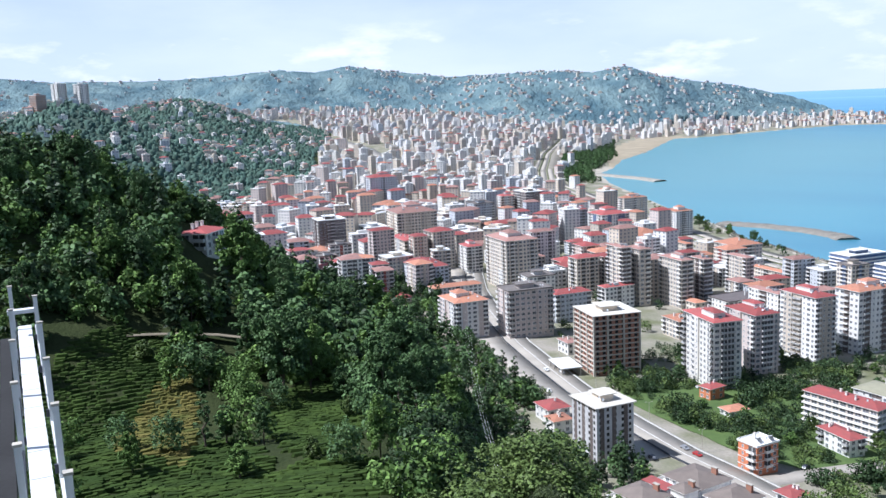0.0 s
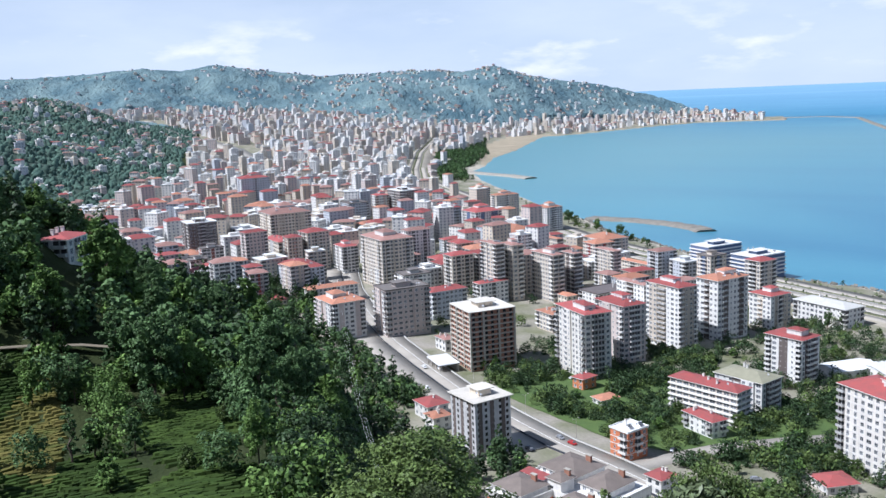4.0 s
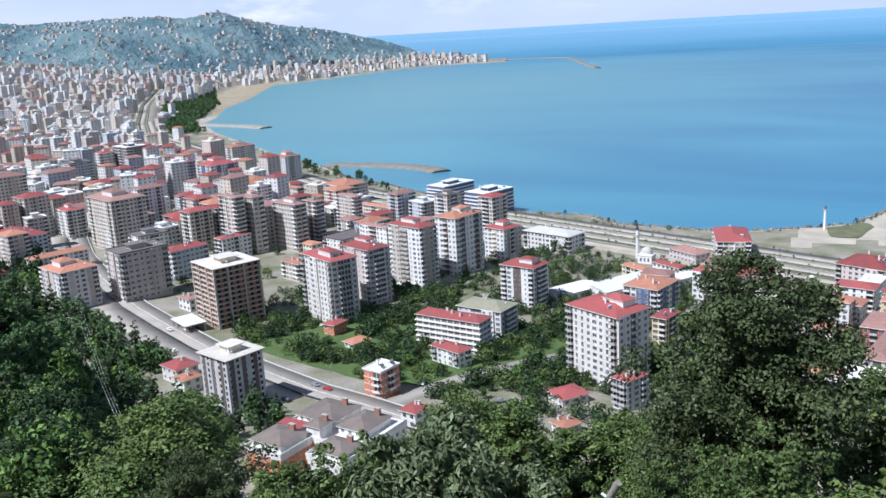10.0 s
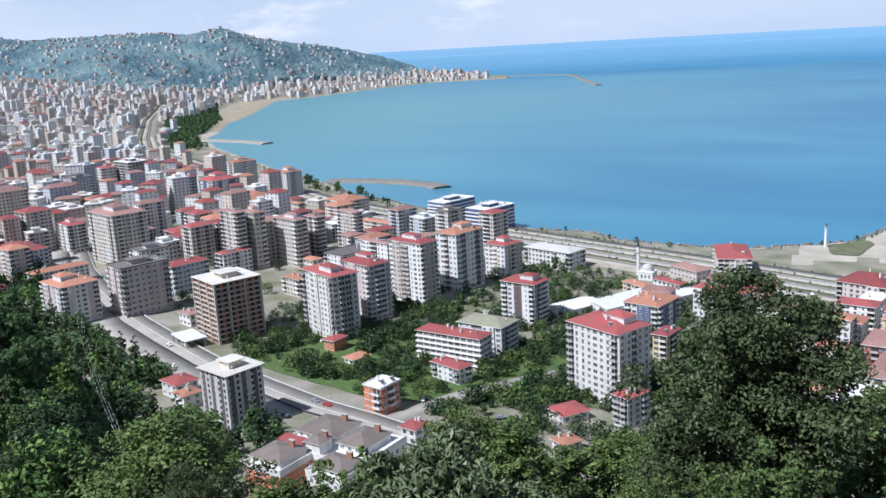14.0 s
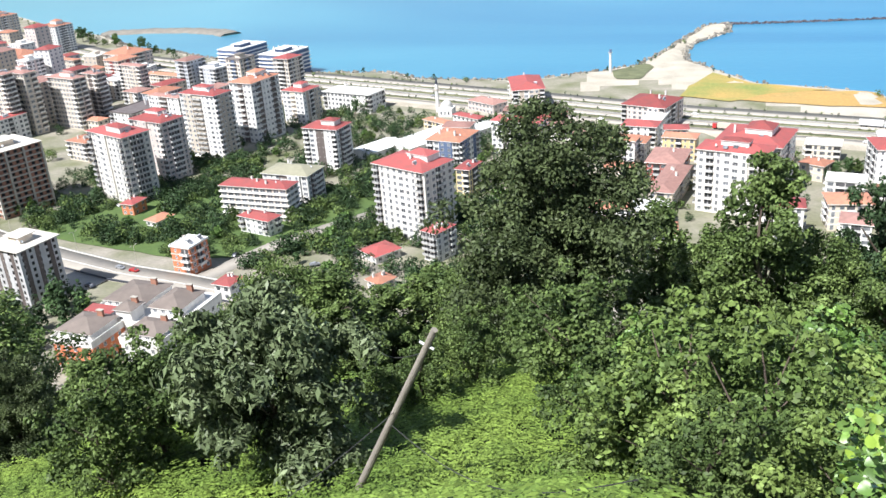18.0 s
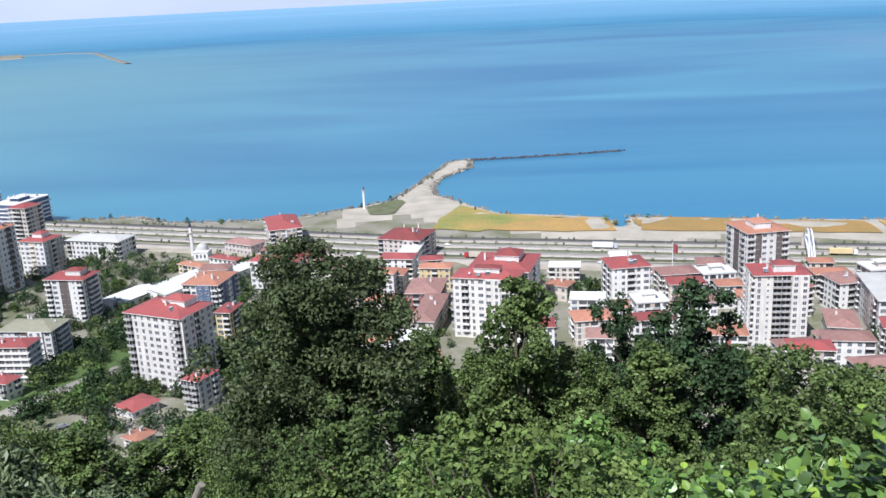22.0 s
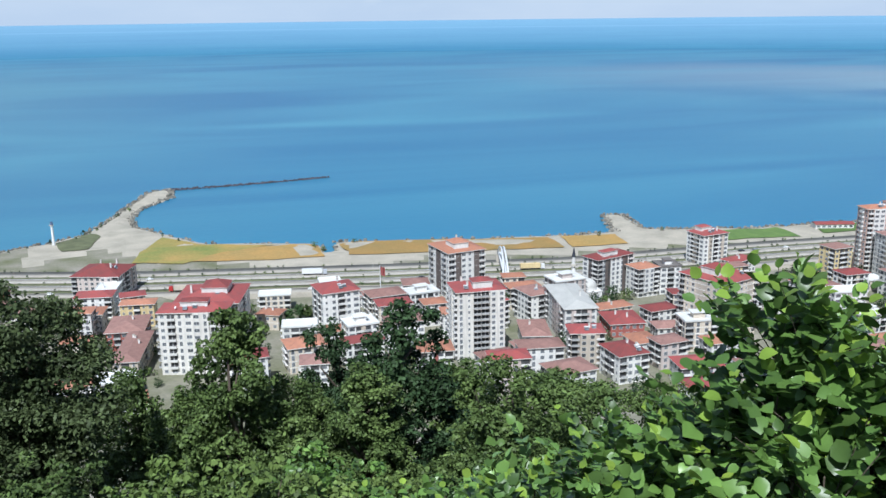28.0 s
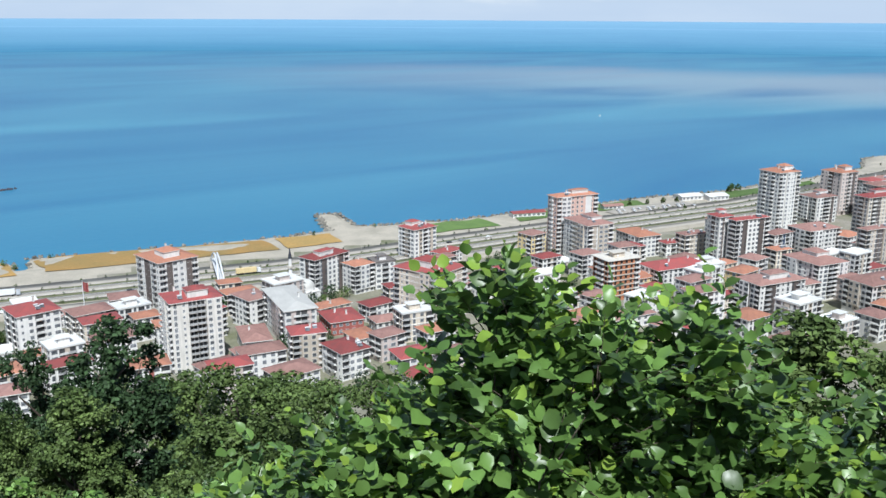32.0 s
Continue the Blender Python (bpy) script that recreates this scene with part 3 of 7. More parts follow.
def dish_mesh():
    """A satellite dish on a short mast, tilted up to the south."""
    if "dish" not in MESHES:
        s = Shape()
        s.tube((0, 0, -.6), (0, 0, 1.5), .05, .05, 6)
        tilt = pose(0, -.1, 1.6, 55)
        ring = [tilt @ Vector((.55 * math.cos(i * math.pi / 5), .55 * math.sin(i * math.pi / 5), .14)) for i in range(10)]
        mid = tilt @ Vector((0, 0, 0))
        for i in range(10):
            s.face([tuple(ring[i]), tuple(ring[(i + 1) % 10]), tuple(mid)])
        MESHES["dish"] = s.mesh("dish", [STEEL])
    return MESHES["dish"]


WALL_WORDS = {"w": "white plastered", "c": "cream plastered", "b": "blue-grey plastered", "t": "tan plastered", "d": "dark brown", "o": "orange-red plastered",
              "p": "pinkish-grey plastered", "y": "yellow plastered", "g": "unfinished bare grey", "k": "unfinished red brick", "j": "unfinished orange brick", "v": "warm white plastered", "m": "salmon plastered", "n": "navy and white", "r": "dark red",
              "s": "white and brown banded", "q": "salmon and white", "e": "white and brown striped", "a": "white and dark grey", "z": "white and dark-blue banded"}
ROOF_WORDS = {"R": "red metal hip roof", "O": "orange tiled hip roof", "B": "brown-red tiled hip roof", "G": "flat grey-brown roof", "H": "grey-brown hip roof", "Y": "olive shingled hip roof",
              "F": "pale flat roof", "D": "dark flat roof", "S": "pale grey sheet roof", "C": "bare concrete roof slab"}
TWO_TONE = {"s": ("t", "t"), "q": ("m", "w"), "e": ("w", "d"), "a": ("w", "d"), "z": ("n", "n"), "n": ("w", "n")}
COUNT = [0]


def apartment(x, y, rot, w, d, h, storeys, wall="w", roof="R", near=1, base=None):
    """A block of flats or a house with its corner turned to the hill; w runs along rot, d across it."""
    COUNT[0] += 1
    rng = random.Random(COUNT[0] * 7 + 3)
    cs, sn = math.cos(radians(rot)), math.sin(radians(rot))
    zs = [height(x + cs * a - sn * b, y + sn * a + cs * b) for a in (-w / 2, w / 2) for b in (-d / 2, d / 2)]
    z0 = min(zs) if base is None else min(base, min(zs))
    lift = max(zs) if base is None else base
    root = thing("house" if storeys <= 3 else "apartment_block", f"{WALL_WORDS[wall]} {storeys}-storey {'house' if storeys <= 3 else 'flats'} with {ROOF_WORDS[roof]}", "house" if storeys <= 3 else "apartment building",
                 pose(x, y, z0, 0, 0, rot), group="buildings of the town")
    up = lift - z0
    step = h / storeys
    main, accent = TWO_TONE.get(wall, (wall, wall))
    if wall in "wctp" and storeys > 4 and rng.random() < .6:
        accent = rng.choice("tdgptdt" if near else "ttpmddnrc")
    raw = wall in ("k", "g", "j")
    # walls, one shell that steps out to a belt at each floor
    rings = [(0, 0)]
    half, out = {"k": (.27, .8), "j": (.25, .5), "z": (.5, .9), "s": (.3, .75)}.get(wall, (.15, .13))
    belted = wall in ("s", "z", "k", "j", "c", "t") or rng.random() < .3
    for i in range(1, storeys):
        if belted:
            z = up + i * step
            rings += [(z - half, 0), (z - half, out), (z + half, out), (z + half, 0)]
    rings.append((up + h, 0))
    s = Shape()
    for (za, oa), (zb, ob) in zip(rings[:-1], rings[1:]):
        for (ax, ay), (bx, by) in (((-1, -1), (1, -1)), ((1, -1), (1, 1)), ((1, 1), (-1, 1)), ((-1, 1), (-1, -1))):
            s.v += [(ax * (w / 2 + o), ay * (d / 2 + o), z) for ax, ay, o, z in ((ax, ay, oa, za), (bx, by, oa, za), (bx, by, ob, zb), (ax, ay, ob, zb))]
            k = len(s.v)
            s.f.append((k - 4, k - 3, k - 2, k - 1))
            s.m.append(1 if oa + ob > .1 else 0)
    me = s.mesh("wall", [WALLS[main], CONCRETE if wall in "kj" else WALLS["w"]])
    weld(me)
    part("wall", me, root)
    if accent != main and main != "n":
        for sx in (-.30, .20) if near else (-.08,):
            s = Shape()
            s.box(sx * w, sx * w + w * .15, -d / 2 - .07, -d / 2 + .3, up, up + h - .3)
            part("wall_panel", s.mesh("wall_panel", [WALLS[accent]]), root)
        s = Shape()
        s.box(-w / 2 - .07, -w / 2 + .3, -.12 * d, .12 * d, up, up + h - .3)
        part("wall_panel", s.mesh("wall_panel", [WALLS[accent]]), root)
    # windows and balconies on each side
    ww, wh = (1.5, 1.45) if not raw else (1.7, 1.55) if wall == "k" else (1.5, 1.7) if wall == "j" else (1.15, 1.35)
    back = Shape()
    for side in range(4):
        span = w if side % 2 == 0 else d
        off = d / 2 if side % 2 == 0 else w / 2
        turn = pose(0, 0, 0, 0, 0, 180 + 90 * side)
        cols = max(2, int(span / 3.3))
        balc = {}
        if storeys > 2 and side in (0, 3) or (storeys > 4 and side == 1):
            choice = rng.random()
            if choice < .5:
                balc = {0, cols - 1} if cols > 3 else {0}
            elif choice < .85:
                balc = {cols // 2, (cols - 1) // 2}
            else:
                balc = {1, cols - 2}
            if wall in ("g", "z", "s", "k"):
                balc = {}
            solid = rng.random() < .6
        sizes = [rng.choices(((ww, wh), (.8, 1.1), (2.2, 1.45), (1.2, 1.9)), (6, 1.6, 2.2, 1.4))[0] if not raw and storeys > 2 else (ww, wh) for _ in range(cols)]
        if wall == "s":
            sizes = [(2.6, 1.5)] * cols
        # a bay that stands out of the face from the first floor up
        bay = ()
        if near and not raw and storeys > 4 and cols > 3 and wall not in "zs" and side in (0, 3) and rng.random() < .75:
            free = [c for c in range(cols - 1) if c not in balc and c + 1 not in balc]
            if free:
                c = rng.choice(free)
                bay = (c, c + 1)
                s = Shape()
                s.add(turn, -span / 2 + span * c / cols + .25, -span / 2 + span * (c + 2) / cols - .25, off - .2, off + .85, up + step * .98, up + h - .02)
                part("bay", s.mesh("bay", [WALLS[accent if accent != "d" else main]]), root)
        for fl in range(storeys):
            z = up + fl * step + step * .52
            for c in range(cols):
                u = -span / 2 + span * (c + .5) / cols
                m = turn @ Matrix.Translation((u, off + (.85 if c in bay and fl > 0 else 0), z))
                cw, ch = sizes[c]
                seen = side in (0, 3)
                if wall == "z":
                    continue
                if c in balc and fl > 0:
                    bm4 = turn @ Matrix.Translation((u, off, up + fl * step + .12))
                    if near < 2:
                        bw = min(span / cols, 4.2) * .46
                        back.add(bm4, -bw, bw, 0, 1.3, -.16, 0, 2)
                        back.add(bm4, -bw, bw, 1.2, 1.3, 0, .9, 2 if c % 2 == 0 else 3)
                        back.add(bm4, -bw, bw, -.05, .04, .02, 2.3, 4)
                        continue
                    bw = round(min(span / cols, 4.2) * .92, 1)
                    balcony = part("balcony", balcony_mesh(bw, 1.3, solid or wall in "kj"), root, m=bm4)
                    part("railing", railing_mesh(bw, 1.3, solid or wall in "kj"), balcony)
                elif near == 2 and seen and h > 2:
                    part("window", opening_mesh(cw, ch) if raw else window_mesh(cw, ch), root, m=m)
                else:
                    if near < 2:
                        cw, ch = cw * 1.12, ch * 1.08
                    back.add(m, -cw / 2 - .08, cw / 2 + .08, -.05, .05, -ch / 2 - .08, ch / 2 + .08, 0)
                    back.face([tuple(m @ Vector(q)) for q in ((cw / 2, .07, -ch / 2), (-cw / 2, .07, -ch / 2), (-cw / 2, .07, ch / 2), (cw / 2, .07, ch / 2))], 1)
    if back.v:
        tagged(part("glazing", back.mesh("glazing", [FRAME, GLASS, WALLS["w"], RAILING, RECESS_SHADE]), root), kind="stuff")
    # roof
    top = up + h
    s = Shape()
    if roof in "ROBYSH":
        e = .8
        rise = min(w, d) * (.16 if roof != "S" else .12)
        a, b = w / 2 + e, d / 2 + e
        s.box(-a, a, -b, b, top, top + .28, 1)
        q = min(a, b) * .98
        lo = top + .28
        if a >= b:
            r1, r2 = (-(a - q), 0, lo + rise), (a - q, 0, lo + rise)
            c = [(-a, -b, lo), (a, -b, lo), (a, b, lo), (-a, b, lo)]
            s.face([c[0], c[1], r2, r1]); s.face([c[2], c[3], r1, r2]); s.face([c[1], c[2], r2]); s.face([c[3], c[0], r1])
        else:
            r1, r2 = (0, -(b - q), lo + rise), (0, b - q, lo + rise)
            c = [(-a, -b, lo), (a, -b, lo), (a, b, lo), (-a, b, lo)]
            s.face([c[1], c[2], r2, r1]); s.face([c[3], c[0], r1, r2]); s.face([c[0], c[1], r1]); s.face([c[2], c[3], r2])
        cover = part("roof", s.mesh("roof", [ROOFS[roof], WALLS["w"]]), root)
    else:
        e = 1.0 if roof == "C" else .45
        s.box(-w / 2 - e, w / 2 + e, -d / 2 - e, d / 2 + e, top, top + .35)
        if roof != "C":
            for x0, x1, y0, y1 in ((-w / 2 - e, w / 2 + e, -d / 2 - e, -d / 2 - e + .25), (-w / 2 - e, w / 2 + e, d / 2 + e - .25, d / 2 + e), (-w / 2 - e, -w / 2 - e + .25, -d / 2 - e + .25, d / 2 + e - .25), (w / 2 + e - .25, w / 2 + e, -d / 2 - e + .25, d / 2 + e - .25)):
                s.box(x0, x1, y0, y1, top + .35, top + .8)
        cover = part("roof", s.mesh("roof", [ROOFS[roof]]), root)
        if storeys > 3 and min(w, d) > 10:
            s = Shape()
            s.box(-w * .18, w * .16, -d * .2, d * .15, top + .35, top + 3.0, 0)
            s.box(-w * .24, w * .22, -d * .26, d * .21, top + 3.0, top + 3.3, 1)
            part("stair_head", s.mesh("stair_head", [WALLS["c" if roof == "C" else main], ROOFS[roof]]), cover)
    if near and storeys > 6 and roof in "ROB" and min(w, d) > 9:
        # the stair head breaks through the roof under a small hip of its own
        cx, cy, a, b = rng.uniform(-.15, .15) * w, rng.uniform(-.2, .1) * d, w * .2, d * .2
        lo = top + 2.2 + min(w, d) * .1
        s = Shape()
        s.box(cx - a, cx + a, cy - b, cy + b, top + .3, lo, 0)
        s.box(cx - a - .4, cx + a + .4, cy - b - .4, cy + b + .4, lo, lo + .2, 0)
        tip = (cx, cy, lo + .2 + min(a, b) * .45)
        c = [(cx - a - .4, cy - b - .4, lo + .2), (cx + a + .4, cy - b - .4, lo + .2), (cx + a + .4, cy + b + .4, lo + .2), (cx - a - .4, cy + b + .4, lo + .2)]
        for i in range(4):
            s.face([c[i], c[(i + 1) % 4], tip], 1)
        part("stair_head", s.mesh("stair_head", [WALLS["w"], ROOFS[roof]]), cover)
    if wall == "k" and near == 2:
        # bare concrete columns at the corners and along the open frame
        for u, v in ((-1, -1), (1, -1), (-1, 1), (-.4, -1), (.3, -1), (-1, -.35), (-1, .35)):
            s = Shape()
            cx, cy = u * (w / 2 + .3), v * (d / 2 + .3)
            s.box(cx - .45, cx + .45, cy - .45, cy + .45, 0, up + h)
            part("column", s.mesh("column", [CONCRETE]), root)
    if wall == "g" and near == 2:
        # charcoal strips between the window rows
        for side, span, off in ((0, w, d / 2), (3, d, w / 2)):
            for u in (-.34, -.02, .3):
                s = Shape()
                s.add(pose(0, 0, 0, 0, 0, 180 + 90 * side), u * span, u * span + span * .11, off - .1, off + .04, up, up + h - .3)
                part("wall_panel", s.mesh("wall_panel", [WALLS["d"]]), root, "charcoal wall strip")
    if near == 2 and storeys > 3:
        for i in range(2):
            part("dish", dish_mesh(), cover, "white satellite dish", pose(rng.uniform(-.35, .35) * w, rng.uniform(-.4, -.2) * d, top + .5, 0, 0, rng.uniform(-40, 40)))
    if near and storeys > 1 and roof != "C":
        for i in range(rng.randint(1, 3)):
            cx, cy = rng.uniform(-.28, .28) * w, rng.uniform(-.28, .28) * d
            s = Shape()
            s.box(cx - .4, cx + .4, cy - .4, cy + .4, top + .3, top + .3 + min(w, d) * .16 + 1.0, 0)
            s.box(cx - .5, cx + .5, cy - .5, cy + .5, top + .3 + min(w, d) * .16 + 1.0, top + .45 + min(w, d) * .16 + 1.0, 1)
            part("chimney", s.mesh("chimney", [WALLS["w"], CONCRETE]), cover)
    if near and storeys > 3 and roof in "ROBF":
        for i in range(rng.randint(0, 3)):
            cx, cy = rng.uniform(-.3, .3) * w, rng.uniform(-.42, -.2) * d
            part("solar_heater", heater_mesh(), cover, "white water tank over a dark solar panel", pose(cx, cy, top + .5 + min(w, d) * .05))
    return root


def build_terraced_block():
    """Flats on a roof terrace: brown hip-roofed top floors of several sizes over one white and orange block."""
    COUNT[0] += 3
    ox, oy = -187, 222
    z0 = height(ox, oy) - .6
    root = thing("apartment_block", "white and orange flats with brown hip roofs round a terrace", "apartment building", pose(ox, oy, z0, 0, 0, -3), group="buildings of the town")
    top = 10.2
    for x0, x1, y0, y1, mat in ((-18.5, -2.5, -19, -3.5, "o"), (-18.5, 18.5, -3.5, 22, "w"), (4.5, 19.5, -14, -3.5, "w")):
        s = Shape()
        s.box(x0, x1, y0, y1, -2, top - 1.6, 0)
        s.box(x0 - .25, x1 + .25, y0 - .25, y1 + .25, top - 1.6, top, 1)
        part("wall", s.mesh("wall", [WALLS[mat], WALLS["w"]]), root)
        for a0, a1, b0, b1 in ((x0 - .3, x1 + .3, y0 - .3, y0 - .05), (x0 - .3, x0 - .05, y0 - .05, y1), (x1 + .05, x1 + .3, y0 - .05, y1)):
            s = Shape()
            s.box(a0, a1, b0, b1, top, top + .95)
            part("parapet", s.mesh("parapet", [WALLS["w"]]), root)
        for fl in range(3):
            for i in range(int((x1 - x0) / 3.4)):
                part("window", window_mesh(1.2, 1.4), root, m=pose(x0 + 2 + 3.4 * i, y0, 1.6 + fl * 2.9, 0, 0, 180))
            for i in range(int((y1 - y0) / 3.6)):
                for x, turn in ((x0, 90), (x1, -90)):
                    part("window", window_mesh(1.2, 1.4), root, m=pose(x, y0 + 2 + 3.6 * i, 1.6 + fl * 2.9, 0, 0, turn))
    for x0, x1, y0, y1, h, rise in ((-17.5, -4, -17, -4.5, 2.2, 2.6), (-17, -.8, 5.5, 21, 2.2, 2.8), (-5, 1.2, -3.4, 3, 4.2, 1.8), (3, 14.6, 4, 18.5, 2.4, 3.0), (6, 18.5, -12.5, -2, 1.8, 2.4)):
        s = Shape()
        s.box(x0, x1, y0, y1, top, top + h)
        flat = part("penthouse", s.mesh("penthouse", [WALLS["w"]]), root, "white top floor under a brown roof")
        for i in range(int((x1 - x0) / 3.2)):
            part("window", window_mesh(1.4, 1.3), flat, m=pose(x0 + 1.9 + 3.2 * i, y0, top + 1.15, 0, 0, 180))
        s = Shape()
        e, lo = .7, top + h
        s.box(x0 - e, x1 + e, y0 - e, y1 + e, lo, lo + .2, 1)
        c = [(x0 - e, y0 - e, lo + .2), (x1 + e, y0 - e, lo + .2), (x1 + e, y1 + e, lo + .2), (x0 - e, y1 + e, lo + .2)]
        mx, my, k = (x0 + x1) / 2, (y0 + y1) / 2, abs((x1 - x0) - (y1 - y0)) / 2
        r1, r2 = ((mx - k, my, lo + rise), (mx + k, my, lo + rise)) if x1 - x0 > y1 - y0 else ((mx, my - k, lo + rise), (mx, my + k, lo + rise))
        if x1 - x0 > y1 - y0:
            faces = ((c[0], c[1], r2, r1), (c[2], c[3], r1, r2), (c[1], c[2], r2), (c[3], c[0], r1))
        else:
            faces = ((c[1], c[2], r2, r1), (c[3], c[0], r1, r2), (c[0], c[1], r1), (c[2], c[3], r2))
        for f in faces:
            s.face(list(f))
        cover = part("roof", s.mesh("roof", [ROOFS["H"], WALLS["w"]]), root)
        s = Shape()
        cx, cy = mx + (x1 - x0) * .24, my + (y1 - y0) * .28
        s.box(cx - 1.1, cx + 1.1, cy - .5, cy + .5, lo, lo + rise + .9, 0)
        s.box(cx - 1.25, cx + 1.25, cy - .65, cy + .65, lo + rise + .9, lo + rise + 1.1, 1)
        part("chimney", s.mesh("chimney", [WALLS["k"], CONCRETE]), cover, "wide brick chimney")
    s = Shape()
    s.face([(-18.3, -3.6, top + 2.5), (-7, -3.6, top + 2.5), (-7, 1.2, top + 2.9), (-18.3, 1.2, top + 2.9)])
    s.face([(-18.3, -3.6, top + 2.42), (-18.3, 1.2, top + 2.82), (-7, 1.2, top + 2.82), (-7, -3.6, top + 2.42)])
    part("canopy", s.mesh("canopy", [ROOFS["R"]]), root, "red sheet roof over part of the terrace")


# The town, block by block: place, turn, width, depth, height, storeys, walls, roof.
apartment(-452, 324, 78, 21.8, 26.2, 22.3, 8, "w", "O", 2)
apartment(-537, 378, 76, 37.8, 11.4, 10.5, 4, "w", "O", 1)
apartment(-429, 355, 73, 29.2, 19.6, 29.3, 9, "p", "G", 2)
apartment(-444, 405, 76, 26.6, 13.8, 18.7, 6, "b", "R", 2)
apartment(-455, 461, 76, 24.2, 8.8, 15.1, 5, "w", "R", 1)
apartment(-343, 340, 70, 25.6, 25.2, 32.3, 12, "k", "C", 2)
apartment(-253, 248, 79, 17.2, 18.0, 22.7, 9, "g", "C", 2)
apartment(-295, 367, 69, 15.6, 30.2, 34.6, 12, "v", "R", 2)
apartment(-300, 406, 74, 15.0, 26.0, 32.0, 11, "p", "R", 2)
apartment(-206, 284, 83, 11.2, 9.4, 11.6, 4, "o", "F", 2)
apartment(-210, 350, 87, 10.4, 34.8, 15.8, 6, "s", "R", 2)
apartment(-205, 375, 85, 15.6, 25.0, 15.3, 6, "w", "Y", 2)
apartment(-200, 330, 74, 7.8, 17.6, 7.4, 3, "w", "R", 2)
apartment(-211, 430, 82, 15.0, 20.8, 24.1, 9, "w", "R", 2)
apartment(-130, 341, 68, 19.2, 27.6, 31.1, 11, "v", "R", 2)
apartment(-111, 314, 67, 11.0, 7.0, 12.3, 5, "w", "R", 2)
apartment(-135, 310, 56, 11.8, 10.6, 3.0, 1, "w", "R", 2)
apartment(-123, 280, 61, 7.6, 7.0, 3.7, 2, "c", "O", 2)
apartment(-597, 391, 76, 26.0, 39.8, 17.2, 6, "b", "R", 1)
apartment(-628, 460, 76, 13.4, 20.4, 22.5, 8, "w", "R", 1)
apartment(-558, 449, 76, 27.4, 39.8, 38.5, 13, "c", "B", 1)
apartment(-552, 448, 76, 27.0, 16.6, 15.4, 5, "w", "F", 1)
apartment(-527, 462, 76, 17.2, 19.0, 15.9, 5, "w", "F", 1)
apartment(-539, 495, 76, 18.8, 19.2, 14.9, 5, "w", "R", 1)
apartment(-647, 600, 76, 16.8, 12.0, 12.4, 5, "b", "R", 1)
apartment(-792, 629, 76, 43.8, 17.4, 12.4, 5, "b", "R", 1)
apartment(-856, 643, 76, 24.0, 29.2, 27.9, 9, "b", "G", 1)
apartment(-894, 712, 76, 16.8, 16.4, 29.5, 9, "q", "R", 1)
apartment(-872, 731, 76, 24.2, 35.8, 36.0, 11, "d", "F", 1)
apartment(-741, 667, 76, 18.4, 22.8, 19.8, 7, "n", "R", 1)
apartment(-703, 701, 76, 33.0, 30.4, 27.6, 9, "n", "R", 1)
apartment(-737, 693, 76, 10.2, 12.0, 29.5, 9, "b", "R", 1)
apartment(-864, 860, 76, 16.8, 24.8, 30.8, 11, "t", "O", 1)
apartment(-776, 815, 76, 32.0, 14.8, 30.7, 11, "t", "O", 1)
apartment(-669, 774, 76, 21.6, 22.4, 27.1, 11, "w", "O", 1)
apartment(-461, 470, 76, 7.0, 20.6, 42.4, 14, "t", "B", 1)
apartment(-453, 482, 76, 9.6, 16.6, 41.1, 12, "t", "B", 1)
apartment(-434, 500, 76, 9.6, 27.2, 34.7, 11, "t", "B", 1)
apartment(-426, 518, 76, 7.4, 15.0, 34.2, 11, "t", "B", 1)
apartment(-437, 576, 76, 7.0, 23.4, 29.0, 10, "t", "B", 1)
apartment(-627, 669, 76, 23.2, 39.8, 19.6, 6, "c", "O", 1)
apartment(-556, 642, 76, 7.0, 37.4, 20.1, 6, "c", "O", 1)
apartment(-518, 679, 76, 27.6, 31.2, 18.6, 6, "c", "O", 1)
apartment(-453, 636, 76, 7.8, 39.8, 8.9, 3, "c", "O", 1)
apartment(-424, 652, 76, 28.6, 19.2, 8.9, 3, "w", "R", 1)
apartment(-372, 520, 76, 7.0, 29.4, 18.9, 6, "w", "B", 1)
apartment(-295, 449, 76, 14.0, 27.6, 37.4, 13, "w", "R", 2)
apartment(-287, 492, 79, 26.6, 17.2, 36.9, 11, "e", "O", 2)
apartment(-281, 540, 76, 17.2, 17.8, 21.2, 7, "w", "R", 1)
apartment(-257, 572, 76, 18.2, 39.8, 12.7, 4, "w", "S", 1)
apartment(-398, 521, 76, 29.6, 22.8, 9.2, 3, "w", "D", 1)
apartment(-417, 498, 76, 8.6, 18.2, 6.7, 2, "c", "O", 1)
apartment(-370, 430, 76, 13.2, 17.4, 11.4, 4, "t", "O", 1)
apartment(-380, 346, 76, 7.0, 12.0, 6.9, 2, "w", "B", 1)
apartment(-277, 345, 86, 9.6, 7.0, 5.6, 2, "o", "R", 2)
apartment(-254, 332, 74, 10.0, 7.2, 2.8, 1, "w", "O", 2)
apartment(-297, 260, 77, 10.5, 12.5, 6.6, 2, "w", "R", 2)
apartment(-284, 252, 77, 8.5, 8.0, 5.6, 2, "w", "O", 2)
apartment(-411, 694, 76, 38.0, 21.2, 19.7, 7, "z", "F", 1)
apartment(-363, 677, 76, 35.6, 23.4, 18.8, 6, "z", "F", 1)
apartment(-176, 512, 60, 7.0, 19.0, 7.9, 3, "y", "O", 1)
apartment(-147, 450, 80, 23.2, 19.6, 14.7, 5, "n", "O", 2)
apartment(-163, 535, 62, 7.0, 22.0, 5.7, 2, "w", "R", 1)
apartment(-161, 572, 60, 12.8, 23.8, 6.4, 2, "p", "B", 1)
